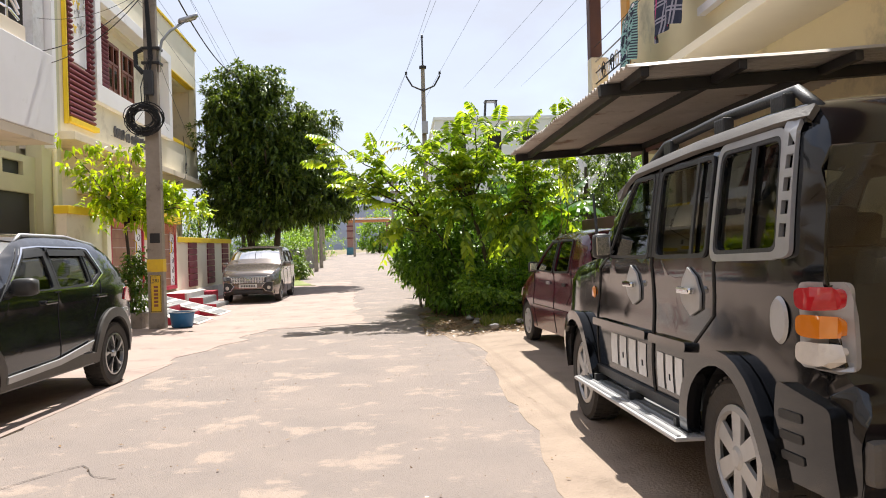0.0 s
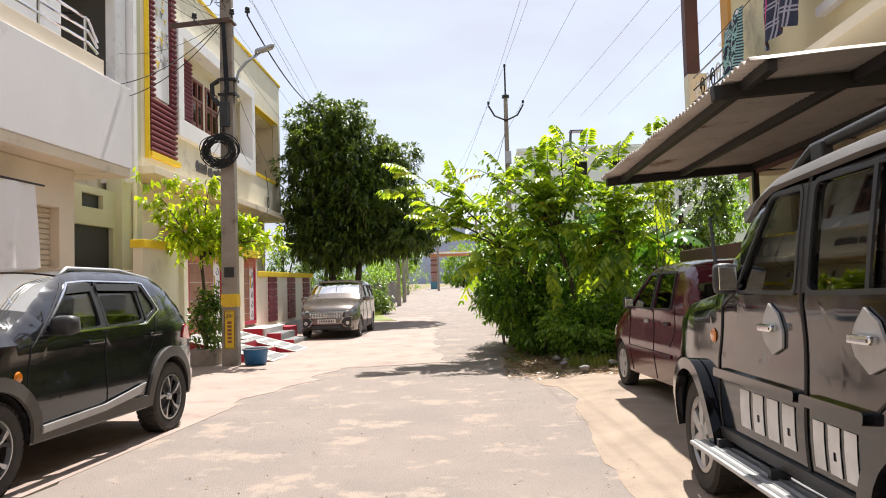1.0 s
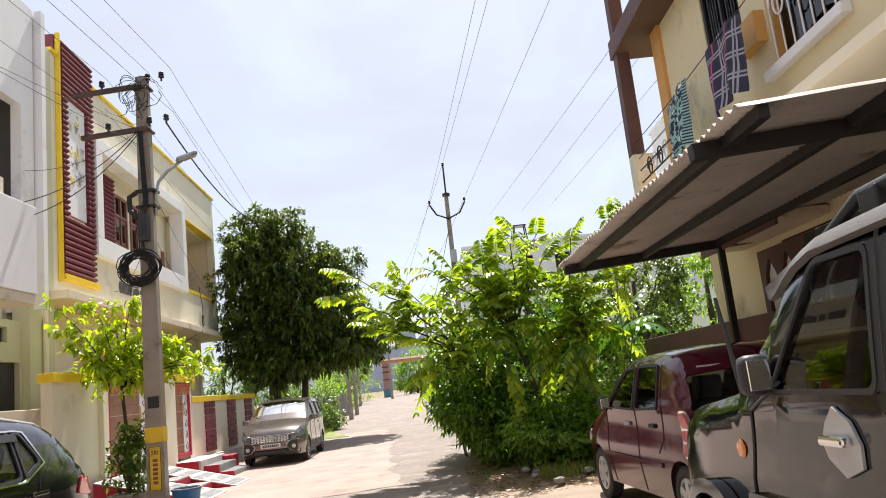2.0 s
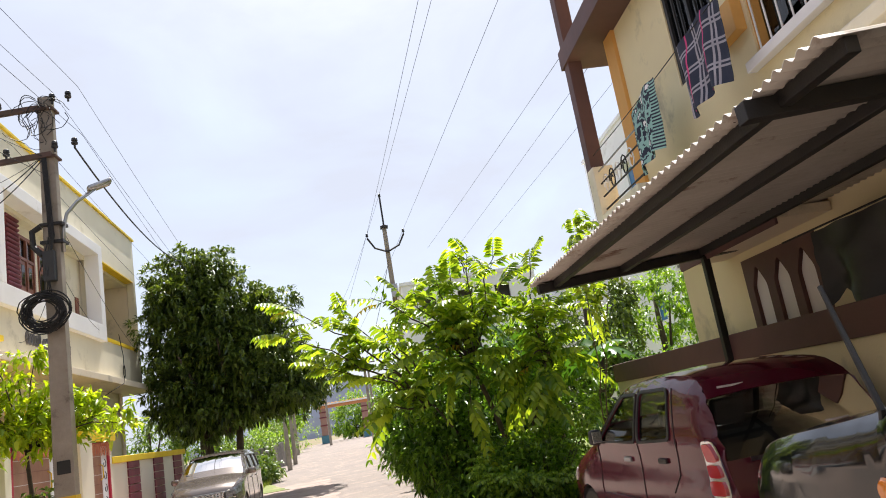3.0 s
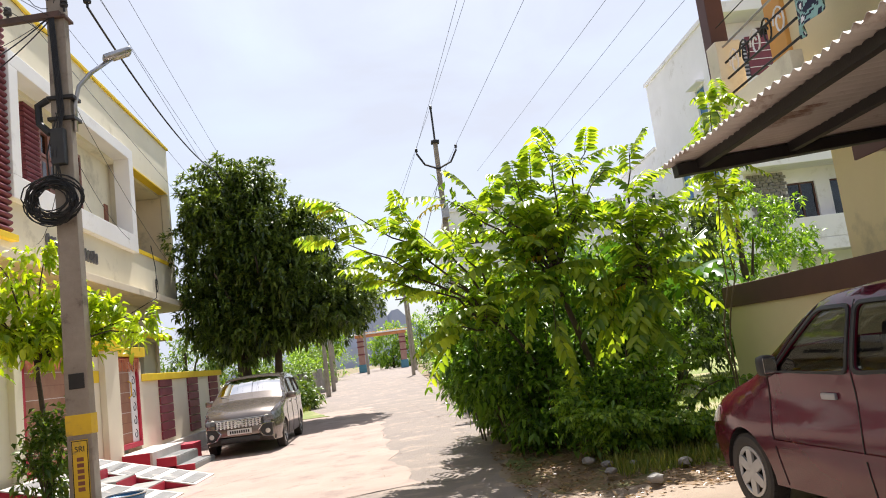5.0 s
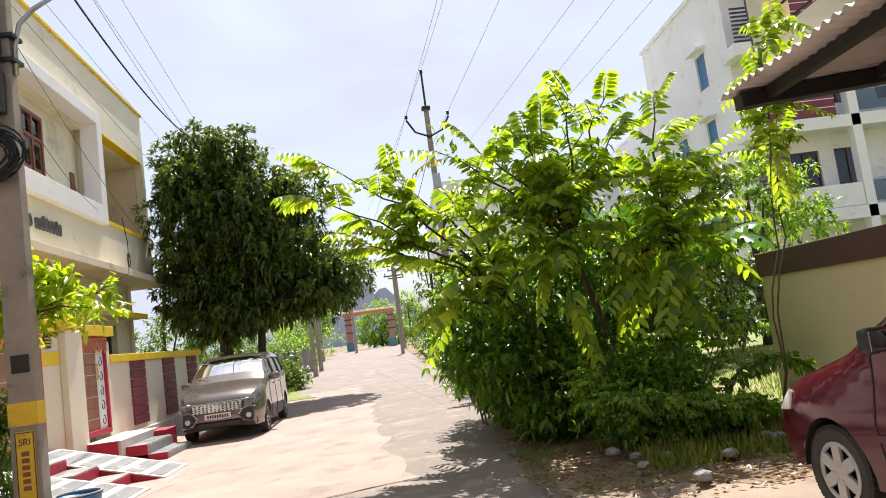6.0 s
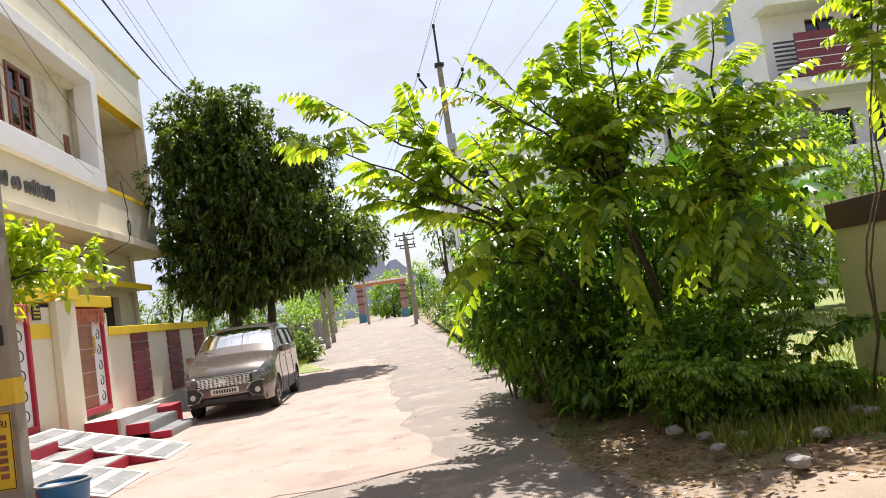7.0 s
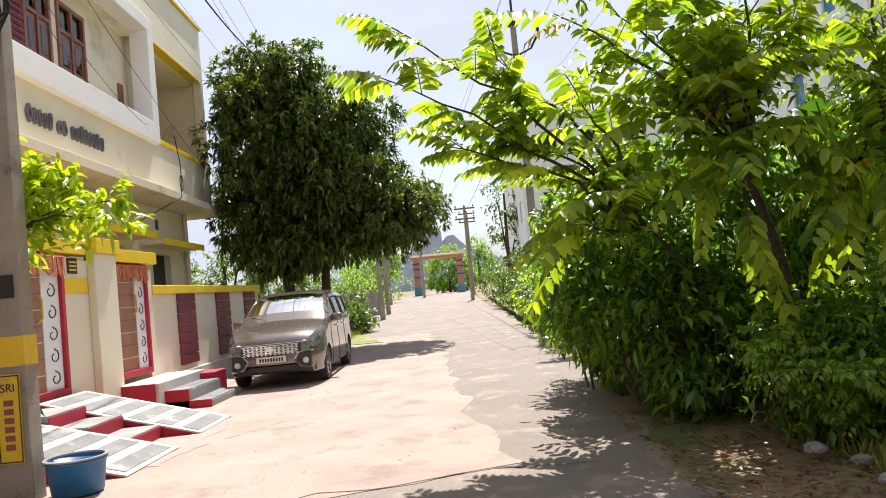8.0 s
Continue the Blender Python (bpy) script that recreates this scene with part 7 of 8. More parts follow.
for k in range(6):
    limb(bm, (0, 0, 0.3), (0.25 * math.cos(k), 0.25 * math.sin(k), 1.0), 0.015, 0.006, 0.1, 5, 0, 5)
part("stem", bm, "twig", pot)


# --- background greenery
def far_tree(m, label, blobs, n, per, size, material, trunk=True):
    m = Matrix.Translation((0, 0, rise(m.translation.y))) @ m
    t = thing("tree" if trunk else "bush", m, label, "tree" if trunk else "bush")
    if trunk:
        bm = bmesh.new()
        top = max(b[2] for b in blobs)
        limb(bm, (0, 0, 0), (0.1, 0, top), 0.16, 0.06, 0.2)
        for k, b in enumerate(blobs[:5]):
            limb(bm, (0.05, 0, top * 0.35), (b[0], b[1], b[2]), 0.07, 0.02, 0.2, 5)
        part("trunk", bm, "bark", t, "", True)
    p, o = crown_points(blobs, n, 0.5)
    c, w, u = whorls(p, o, per, size * 0.5, -0.15)
    k = c[:, 2] > 0.03
    leaves("crown", c[k], w[k], u[k], rng.uniform(size * 0.7, size * 1.3, k.sum()), size * 0.45, material, t, 0.25)
    return t


far_tree(pose(9.3, 26, 0), "round dark green tree behind the boundary wall", [(0, 0, 3.2, 1.9, 1.8, 1.7), (0.6, 0, 4.2, 1.3, 1.3, 1.0), (-1.1, 0, 2.4, 1.3, 1.4, 1.3), (1.4, 0.2, 2.6, 1.2, 1.3, 1.3), (0.2, -0.3, 1.6, 1.8, 1.4, 1.2)], 520, 22, 0.2, "shrub")
far_tree(pose(6.4, 24, 0), "shady green tree behind the bananas", [(0, 0, 3.0, 1.4, 1.5, 1.3), (-1.0, 0, 2.2, 1.1, 1.2, 1.1), (0.5, 0, 1.6, 1.5, 1.4, 1.2), (0.8, 0, 4.0, 0.9, 0.9, 0.8)], 380, 20, 0.2, "mango")
far_tree(pose(4.2, 22.5, 0), "shady green tree behind the feather-leaved tree", [(0, 0, 2.4, 1.3, 1.3, 1.4), (-0.9, 0.3, 1.4, 1.1, 1.1, 1.2), (0.8, 0, 1.5, 1.2, 1.2, 1.2)], 300, 20, 0.2, "shrub")
for x, y, s, mt in ((1.9, 25.5, 1.0, "hedge"), (2.1, 29, 1.2, "hedge"), (2.0, 33, 1.1, "bush"), (2.2, 38, 1.2, "hedge"), (2.0, 45, 1.4, "hedge"), (2.4, 54, 1.6, "hedge"), (1.6, 64, 1.4, "hedge")):
    far_tree(pose(x, y, 0), "rounded green bush along the road verge", [(0, 0, 0.8 * s, 1.0 * s, 1.8, 0.9 * s), (0.6 * s, 1, 1.3 * s, 0.9 * s, 1.3, 0.9 * s)], 170, 14, 0.2, mt, False)
for x, y, s, mt in ((-5.4, 36, 0.8, "hedge"), (-6.6, 40, 0.7, "grass"), (-7.6, 46, 1.4, "hedge"), (-8.2, 52, 1.9, "shrub"), (-9.5, 60, 2.4, "hedge"), (-12, 45, 2.6, "hedge"), (-14, 38, 2.2, "hedge"), (-10, 36, 1.3, "hedge"), (-9.0, 70, 2.5, "shrub")):
    far_tree(pose(x, y, 0), "green roadside bush among weeds", [(0, 0, 0.8 * s, 1.1 * s, 1.3 * s, 0.9 * s), (0.7 * s, 0.5, 0.6 * s, 0.9 * s, 1.0 * s, 0.7 * s)], 170, 14, 0.22, mt, False)
for x, y in ((-8.6, 33.5), (-10.5, 31.5), (-7.2, 36)):
    far_tree(pose(x, y, 0), "leafy green tree behind the house corner", [(0, 0, 1.6, 1.3, 1.3, 1.5), (0.6, 0, 2.8, 1.0, 1.0, 1.0), (-0.6, 0, 1.0, 1.2, 1.2, 1.0)], 200, 16, 0.2, "hedge")
far_tree(pose(-2.6, 96, 0), "tall dark tree behind the gateway", [(0, 0, 3.2, 2.4, 2, 2.4), (-1.0, 0, 2.2, 2.2, 2, 2.0), (1.5, 0, 1.8, 1.8, 2, 1.8)], 300, 16, 0.4, "shrub")
far_tree(pose(-8.8, 82, 0), "tall dark tree beside the gateway", [(0, 0, 4.2, 2.0, 2, 2.4), (-1.4, 0, 2.8, 2.2, 2, 2.4)], 260, 16, 0.4, "shrub")
far_tree(pose(1.9, 52, 0), "tall sparse tree with light foliage", [(0, 0, 5.0, 1.1, 1.2, 1.8), (0.5, 0, 3.6, 1.3, 1.3, 1.5), (-0.4, 0, 6.2, 0.6, 0.6, 0.9)], 90, 14, 0.26, "hedge")
far_tree(pose(0.9, 100, 0), "tree behind the gateway's far leg", [(0, 0, 4.2, 2.0, 2, 2.0), (0.6, 0, 2.5, 2.2, 2, 2.0)], 200, 14, 0.4, "shrub")


def grass_field(name, boxes, n, h, label, material="grass"):
    B = []
    for x0, x1, y0, y1, k in boxes:
        q = np.stack([rng.uniform(x0, x1, int(n * k)), rng.uniform(y0, y1, int(n * k)), np.full(int(n * k), 0.03)], 1)
        q[:, 2] += np.array([rise(a) for a in q[:, 1]])
        d = np.array([noise.noise((a[0] * 0.9, a[1] * 0.9, 7)) for a in q])
        B.append(q[d > -0.15 + 0.4 * rng.random(len(q)) - 0.2])
    B = np.concatenate(B)
    W = rng.normal(size=(len(B), 3)) * 0.35 + np.array([0, 0, 1])
    ob = leaves(name, B, W, unit(len(B)), rng.uniform(h * 0.5, h * 1.4, len(B)), 0.018, material, None, -0.05, 0.1)
    return tagged(ob, label, "grass", kind="stuff")


grass_field("grass", [(1.9, 4.4, 13.4, 16.0, 0.32), (1.2, 2.4, 17.5, 30, 0.3), (3.6, 9.0, 15.5, 26, 0.45), (1.3, 3.2, 30, 60, 0.2)], 22000, 0.16, "patchy green and straw-coloured grass on the plot")
grass_field("grass", [(-6.2, -4.4, 30.5, 40, 0.4), (-9, -6, 38, 60, 0.4)], 9000, 0.2, "dry yellow-green weeds along the verge")
q = np.stack([rng.uniform(0.8, 4.2, 2600), rng.uniform(12.4, 17.0, 2600), np.full(2600, 0.03)], 1)
q[:, 2] += 0.045 * np.clip((q[:, 0] - 1.55) / 0.65, 0, 1)
tagged(leaves("leaf_litter", q, unit(2600) * np.array([1, 1, 0.15]), unit(2600) * 0.2 + np.array([0, 0, 1]), rng.uniform(0.04, 0.1, 2600), 0.035, "litter", None, 0.0), "brown dry leaves scattered on the dirt", "litter", kind="stuff")
q = np.stack([rng.uniform(-2.8, 2.0, 260), rng.uniform(3, 26, 260), np.full(260, 0.014)], 1)
tagged(leaves("leaf_litter", q, unit(260) * np.array([1, 1, 0.1]), unit(260) * 0.2 + np.array([0, 0, 1]), rng.uniform(0.02, 0.06, 260), 0.02, "litter", None, 0.0), "few dry leaves scattered over the road", "litter", kind="stuff")
# ---- poles, wires and street furniture ----
def sagging(a, b, sag, n=24):
    a, b = Vector(a), Vector(b)
    return [a.lerp(b, k / n) - Vector((0, 0, sag * 4 * (k / n) * (1 - k / n))) for k in range(n + 1)]


def wire(a, b, sag=0.3, r=0.008, name="overhead_wire", label="thin overhead electric wire", group="overhead wires"):
    ob = part(name, tubed(sagging(a, b, sag), r, 5), "wire")
    return tagged(ob, label, "wire", group)


def insulator(parent, x, y, z):
    ins = part("insulator", lathe([(0.018, 0.0), (0.018, 0.06), (0.05, 0.07), (0.055, 0.1), (0.03, 0.115), (0.05, 0.13), (0.045, 0.17), (0.02, 0.19), (0.001, 0.19)], 14, None, Matrix.Translation((x, y, z))), "trim", parent, "dark ribbed insulator")
    return ins


PX, PY = -4.57, 15.45
pole = thing("utility_pole", pose(PX, PY, 0), "grey concrete electric pole with street lamp and cable coil", "pole")
bm = boxed(-0.165, 0.165, -0.1, 0.1, 0, 8.0, 0.015)
for v in bm.verts:
    k = 1 - 0.32 * v.co.z / 8.0
    v.co.x *= k
    v.co.y *= k
part("shaft", bm, "pole", pole, "tapered concrete shaft")
part("paint_band", boxed(-0.164, 0.164, -0.102, 0.102, 1.16, 1.42, 0.004), "sign", pole, "worn yellow paint band")
part("tar_mark", boxed(-0.09, 0.11, -0.105, -0.098, 1.75, 1.95, 0.004), "ink", pole, "smudged black mark")
for z, x0, x1 in ((7.76, -0.8, 0.46), (6.9, -0.7, 0.52)):
    arm = part("cross_arm", boxed(x0, x1, -0.16, -0.09, z - 0.045, z + 0.045, 0.006, pose(0, 0, 0, 0, -3.5, 0)), "rust", pole, "rusty steel cross arm")
    for x in (x0 + 0.08, 0.15, x1 - 0.05):
        insulator(pole, x, -0.12, z + 0.05 + x * 0.06)
    part("clamp", boxed(-0.16, 0.16, -0.13, 0.14, z - 0.02, z + 0.02, 0.005), "rust", pole)
lampp = part("lamp_arm", tubed([(0.16, 0, 5.25), (0.17, 0, 5.65), (0.22, 0.03, 5.9), (0.36, 0.12, 6.12), (0.62, 0.25, 6.36)], 0.03, 8), "steel", pole, "curved grey lamp arm", True)
part("lamp_head", boxed(-0.05, 0.36, -0.1, 0.1, -0.04, 0.045, 0.03, pose(0.56, 0.22, 6.36, 0, -24, 25)), "steel", lampp, "flat grey street lamp head", True)
part("lamp_glass", boxed(0.08, 0.32, -0.07, 0.07, -0.052, -0.042, 0.0, pose(0.56, 0.22, 6.36, 0, -24, 25)), "lamp_clear", lampp)
for z in (5.42, 5.72):
    part("clamp", boxed(-0.16, 0.2, -0.13, 0.13, z - 0.025, z + 0.025, 0.005), "black_steel", pole)
part("junction_box", boxed(-0.1, 0.08, -0.22, -0.105, 4.75, 5.25, 0.015), "trim", pole, "black cable box")
for k in range(28):
    r0, cx, cz = 0.2 + 0.12 * rng.random(), -0.1 + 0.04 * rng.normal(), 4.25 + 0.035 * rng.normal()
    e = 0.9 + 0.2 * rng.random()
    part("cable_loop", tubed([(cx + r0 * math.cos(a) * 1.15, -0.2 - 0.05 * rng.random() + 0.02 * math.sin(3 * a + k), cz + r0 * e * math.sin(a)) for a in np.linspace(0, 2 * math.pi, 25)], 0.01, 5), "wire", pole)
for k in range(5):
    x = -0.15 + 0.04 * k
    part("drop_cable", tubed([(x, -0.17, 4.5), (x + 0.05 * math.sin(k), -0.22, 4.9), (0.02 * k, -0.16, 5.5), (x * 0.4, -0.14, 6.9)], 0.01, 5), "wire", pole)
part("drop_cable", tubed([(-0.12, -0.15, 5.2), (-0.25, -0.16, 5.35), (-0.26, -0.16, 5.6), (-0.13, -0.15, 5.68)], 0.05, 8), "wire", pole)
for k in range(12):
    a = 2 * math.pi * rng.random()
    c = Vector((0.35 * rng.normal() * 0.6, -0.15, 7.2 + 0.5 * rng.random()))
    part("loose_loop", tubed([c + Vector((0.22 * math.cos(t) * (0.6 + 0.6 * rng.random()), 0.1 * math.sin(2 * t + a), 0.28 * math.sin(t))) for t in np.linspace(a, a + 4.5, 14)], 0.007, 4), "wire", pole)
ad = part("advert_plate", boxed(-0.1, 0.115, -0.116, -0.108, 0.34, 1.1, 0.003), "sign", pole, "yellow painted advert with black letters")
part("advert_border", wall_along_x(-0.117, -0.003, rect(-0.095, 0.11, 0.35, 1.09), [rect(-0.085, 0.1, 0.36, 1.08)]), "ink", ad)
cu = bpy.data.curves.new("advert_word", "FONT")
cu.body, cu.size, cu.extrude, cu.align_x = "SRI", 0.1, 0.002, "CENTER"
tx = new("advert_word", cu)
tx.data.materials.append(M["ink"])
tx.parent = ad
tx.matrix_local = pose(0.007, -0.119, 0.95, 90, 0, 0)
for k in range(6):
    z = 0.83 - 0.075 * k
    part("bar", boxed(-0.035, 0.05, -0.1195, -0.1165, z, z + 0.05), "wood", ad)

# mast across the street
mast = thing("utility_pole", pose(1.45, 30.3, 0), "grey concrete pole with forked steel arms", "pole")
bm = boxed(-0.12, 0.12, -0.1, 0.1, 0, 8.9, 0.015)
for v in bm.verts:
    v.co.x, v.co.y = v.co.x * (1 - 0.04 * v.co.z), v.co.y * (1 - 0.04 * v.co.z)
part("shaft", bm, "pole", mast)
part("top_rod", tubed([(0, 0, 8.85), (0.0, 0, 10.0)], 0.035, 6), "black_steel", mast)
insulator(mast, 0, 0, 9.95)
for sx in (-1, 1):
    part("fork_arm", tubed([(0, -0.1, 7.85), (sx * 0.45, -0.1, 8.05), (sx * 0.68, -0.1, 8.45)], 0.035, 6), "black_steel", mast, "bent steel fork arm")
    insulator(mast, sx * 0.68, -0.1, 8.45)
part("clamp", boxed(-0.14, 0.14, -0.14, 0.14, 8.78, 8.86), "black_steel", mast)
part("fuse_box", boxed(-0.1, 0.15, -0.3, -0.1, 6.1, 6.6, 0.02), "steel", mast)
for (a, b) in (((0.77, 30.2, 8.6), (1.91, 15.9, 9.0)), ((1.45, 30.3, 10.1), (2.22, 15.94, 9.2)), ((2.13, 30.2, 8.6), (3.39, 16.17, 9.0))):
    d = Vector(b) - Vector(a)
    wire(a, Vector(a) + d * 3.3, 0.25, 0.005)
    wire(a, Vector(a) - d * 3.0 + Vector((-2.0, 0, -0.8)), 0.6, 0.006)
for (a, b) in (((3.9, 40, 9.98), (5.4, 16.58, 9.0)), ((5.59, 40, 9.99), (6.23, 16.74, 9.0)), ((7.03, 40, 10.05), (7.16, 16.93, 9.0))):
    d = Vector(b) - Vector(a)
    wire(a, Vector(a) + d * 2.2, 0.2, 0.005)
# wires of the near pole
wire((PX + 0.46, PY - 0.1, 7.0), (-5.75, 29.0, 8.3), 0.35, 0.017, label="thick twisted black service cable")
wire((-5.75, 29.0, 8.3), (-7.5, 62, 7.2), 0.6, 0.022, label="thick twisted black service cable")
for k, (x, z) in enumerate(((-0.64, 8.0), (0.15, 8.05), (0.57, 8.1), (-0.52, 7.15), (0.6, 7.2))):
    wire((PX + x, PY - 0.1, z), (PX + x - 2.6 - 0.3 * k, 60, z - 0.7), 0.5, 0.004)
    wire((PX + x, PY - 0.1, z), (PX + x - 0.5, -28, z + 0.3), 0.5, 0.004)
for k, (q, z0) in enumerate((((-6.02, 13.9, 5.3), 6.9), ((-6.02, 14.2, 5.15), 6.85), ((-6.85, 15.5, 6.4), 6.9), ((-6.9, 22.0, 5.7), 5.5), ((-7.0, 24.5, 5.5), 5.4), ((-6.95, 19.5, 4.6), 4.6), ((-7.2, 28.8, 5.2), 6.2), ((-6.0, 2.0, 6.2), 6.9), ((-6.0, 4.0, 6.9), 6.6))):
    wire((PX - 0.05, PY - 0.12, z0), q, 0.22, 0.009 if k < 2 else 0.005, label="black service wire to the house")
loop = thing("hanging_cable", pose(-7.0, 25.9, 0), "black cable with a small loop hanging on the facade", "cable")
part("cable", tubed([(0.05, 0, 5.55), (0.12, 0.05, 4.9), (0.1, 0.1, 4.5), (0.1, 0.02, 4.1), (-0.9, -0.8, 3.4), (-1.0, -2.5, 3.2), (-1.2, -4.4, 3.6)], 0.012, 5), "wire", loop)
for k in range(4):
    part("loop", tubed([(0.12, 0.05 + 0.09 * math.cos(a), 4.45 + (0.16 + 0.01 * k) * math.sin(a)) for a in np.linspace(0, 6.3, 16)], 0.01, 5), "wire", loop)


def far_pole(x, y, h, arm, group="distant poles"):
    p = thing("utility_pole", pose(x, y, rise(y)), "distant grey concrete pole with cross arms", "pole", group)
    part("shaft", tubed([(0, 0, 0), (0, 0, h)], [0.13, 0.09], 8), "pole", p)
    if arm:
        for z in (h - 0.2, h - 0.9):
            part("cross_arm", boxed(-0.7, 0.7, -0.05, 0.05, z, z + 0.09), "rust", p)
            for q in (-0.6, 0, 0.6):
                insulator(p, q, 0, z + 0.09)


far_pole(-0.3, 60, 6.4, True)
far_pole(-0.1, 72, 7.0, True)
far_pole(-4.7, 44.5, 3.4, False, "concrete posts")
far_pole(-5.0, 50, 3.0, False, "concrete posts")
far_pole(-6.6, 36.5, 3.0, False, "concrete posts")
far_pole(-4.6, 78, 5.0, False)
far_pole(-6.5, 66, 5.5, False)
wire((-0.3, 60, 6.5), (1.45, 30.3, 7.6), 0.5, 0.012)
wire((-0.9, 60, 6.5), (-7.5, 62, 7.0), 0.3, 0.012)

# fence of stone slabs beyond the mango tree
fence = thing("stone_slab_fence", pose(0, 0, 0), "row of upright grey stone slabs as a fence", "fence")
for k in range(26):
    x, y = -9.4 + 0.0 * k + 4.0 * min(1, k / 26), 35.5 + 0.62 * k
    h = 1.25 + 0.25 * rng.random()
    part("slab", boxed(-0.05, 0.05, -0.26, 0.26, 0, h, 0.015, pose(x, y, rise(y), 2 * rng.normal(), 2 * rng.normal(), -14)), "stone", fence)

# gateway arch at the end of the street
gate = thing("gateway_arch", pose(-3.4, 88, rise(88)), "orange gateway arch with pinkish pillars and blue bases", "gateway")
for x in (-2.85, 2.7):
    pl = part("pillar", boxed(x - 0.4, x + 0.4, -0.4, 0.4, 0.9, 4.0, 0.03), surf("gate_pillar", (0.42, 0.24, 0.2), (0.36, 0.2, 0.17), 2), gate, "pinkish brown pillar")
    part("pillar_base", boxed(x - 0.5, x + 0.5, -0.5, 0.5, 0, 0.9, 0.03), surf("gate_base", (0.1, 0.26, 0.34), None, 2), pl, "blue painted base")
    for z in (2.0, 2.9, 3.5):
        part("pillar_ring", boxed(x - 0.47, x + 0.47, -0.47, 0.47, z, z + 0.14, 0.02), "maroon", pl)
part("beam", boxed(-3.5, 3.3, -0.45, 0.45, 4.0, 4.32, 0.03), surf("gate_orange", (0.62, 0.27, 0.12), (0.55, 0.22, 0.1), 2), gate, "orange beam")
part("cornice", boxed(-3.7, 3.5, -0.6, 0.6, 4.32, 4.48, 0.03), "white", gate, "pale cornice")
for k in range(15):
    part("cresting", boxed(-3.5 + 0.48 * k, -3.2 + 0.48 * k, -0.3, 0.3, 4.48, 4.6, 0.03), "orange", gate)
fc = Car("car", pose(-1.35, 98, rise(98), 0, 0, 180), "distant white car beyond the gateway", 3.8, 0.83, 0.95, 1.45,
         [(0.1, 0.28, "front_bumper"), (0.0, 0.5, "bonnet"), (0.2, 0.8, "bonnet"), (0.95, 0.95, "windshield"), (1.6, 1.4, "roof"), (2.9, 1.42, "rear_window"), (3.5, 0.95, "tailgate"), (3.8, 0.6, "rear_bumper"), (3.75, 0.3, "rear_bumper")],
         [0.7, 3.1], 0.29, 0.34, 0.24, "white")
fc.body([[(1.3, 0.98), (2.0, 0.98), (2.0, 1.33), (1.75, 1.33)], [(2.1, 0.98), (2.9, 0.98), (2.75, 1.33), (2.1, 1.33)]])
fc.wheel_set(rim_cover, 0.17)

gate.scale = (0.82, 1, 0.93)

# rocky hill far off
vs, fs = [], []
prof = [(-420, 5), (-300, 18), (-200, 22), (-140, 30), (-100, 40), (-80, 46), (-65, 50), (-52, 52), (-46, 60), (-43, 73), (-36, 75), (-27, 72), (-26, 57), (-20, 63), (-12, 64), (-4, 55), (2, 50), (12, 42), (30, 34), (80, 28), (160, 24), (300, 16), (480, 4)]
for i, (x, z) in enumerate(prof):
    vs += [(x, 900, -5), (x + 2, 904, z * 0.5), (x, 915, z), (x, 990, -5)]
    if i:
        a = 4 * i
        fs += [(a - 4, a, a + 1, a - 3), (a - 3, a + 1, a + 2, a - 2), (a - 2, a + 2, a + 3, a - 1)]
tagged(raw("hill", vs, fs, "far_stone", None), "hazy blue rocky hill on the horizon", "hill", kind="structure")

# ---- apartment block behind the plot ----
apt = thing("apartment_building", pose(0.1, 0, 0), "white apartment block with maroon balcony panels", "building")
AY, AX = 36.0, 14.6
AZ = (0.0, 4.2, 7.9, 11.3, 14.7)
COLS = (16.4, 18.3, 20.6, 22.8, 25.1)
front_holes = [rect(x, x + 1.25, AZ[f] + 0.9, AZ[f] + 2.7) for f in range(4) for x in COLS]
part("wall", wall_along_x(AY, 0.25, rect(AX, 28, 0, 15.0), front_holes), "white", apt)
SIDE = [(38.2, 39.2, 7.6, 9.3), (41.5, 42.6, 7.6, 9.3), (38.2, 39.2, 4.4, 6.0), (38.2, 39.2, 10.8, 12.4)]
part("wall", wall_along_y(AX, 0.25, rect(AY + 0.26, 45.5, 0, 15.0), [rect(*w) for w in SIDE]), "white", apt)
part("wall", wall_along_y(AX, 0.25, rect(45.52, 53, 0, 11.4), [rect(47, 48.2, 7.6, 9.3), rect(50, 51.2, 4.4, 6.0)]), "white", apt)
part("wall", boxed(AX - 1.2, AX - 0.003, 53.02, 62, 0, 10.3, 0.02), "white", apt)
part("wall", boxed(27.75, 28, AY + 0.26, 52, 0, 15.0), "white", apt)
part("roof", boxed(AX - 0.1, 28.1, AY - 0.1, 45.6, 15.0, 15.2), "white", apt)
part("roof", boxed(AX - 0.1, 28.1, 45.62, 53, 11.4, 11.55), "white", apt)
# Added filler box; the shade seen through the windows is its dark colour.
part("core", boxed(AX + 0.9, 27.5, AY + 1.2, 52, 0, 11.2), "room_shade", apt)
for f in range(4):
    part("band", boxed(AX - 0.35, 28.2, AY - 1.3, AY - 0.003, AZ[f + 1] - 0.4, AZ[f + 1] + 0.1, 0.02), "white", apt, "white balcony slab")
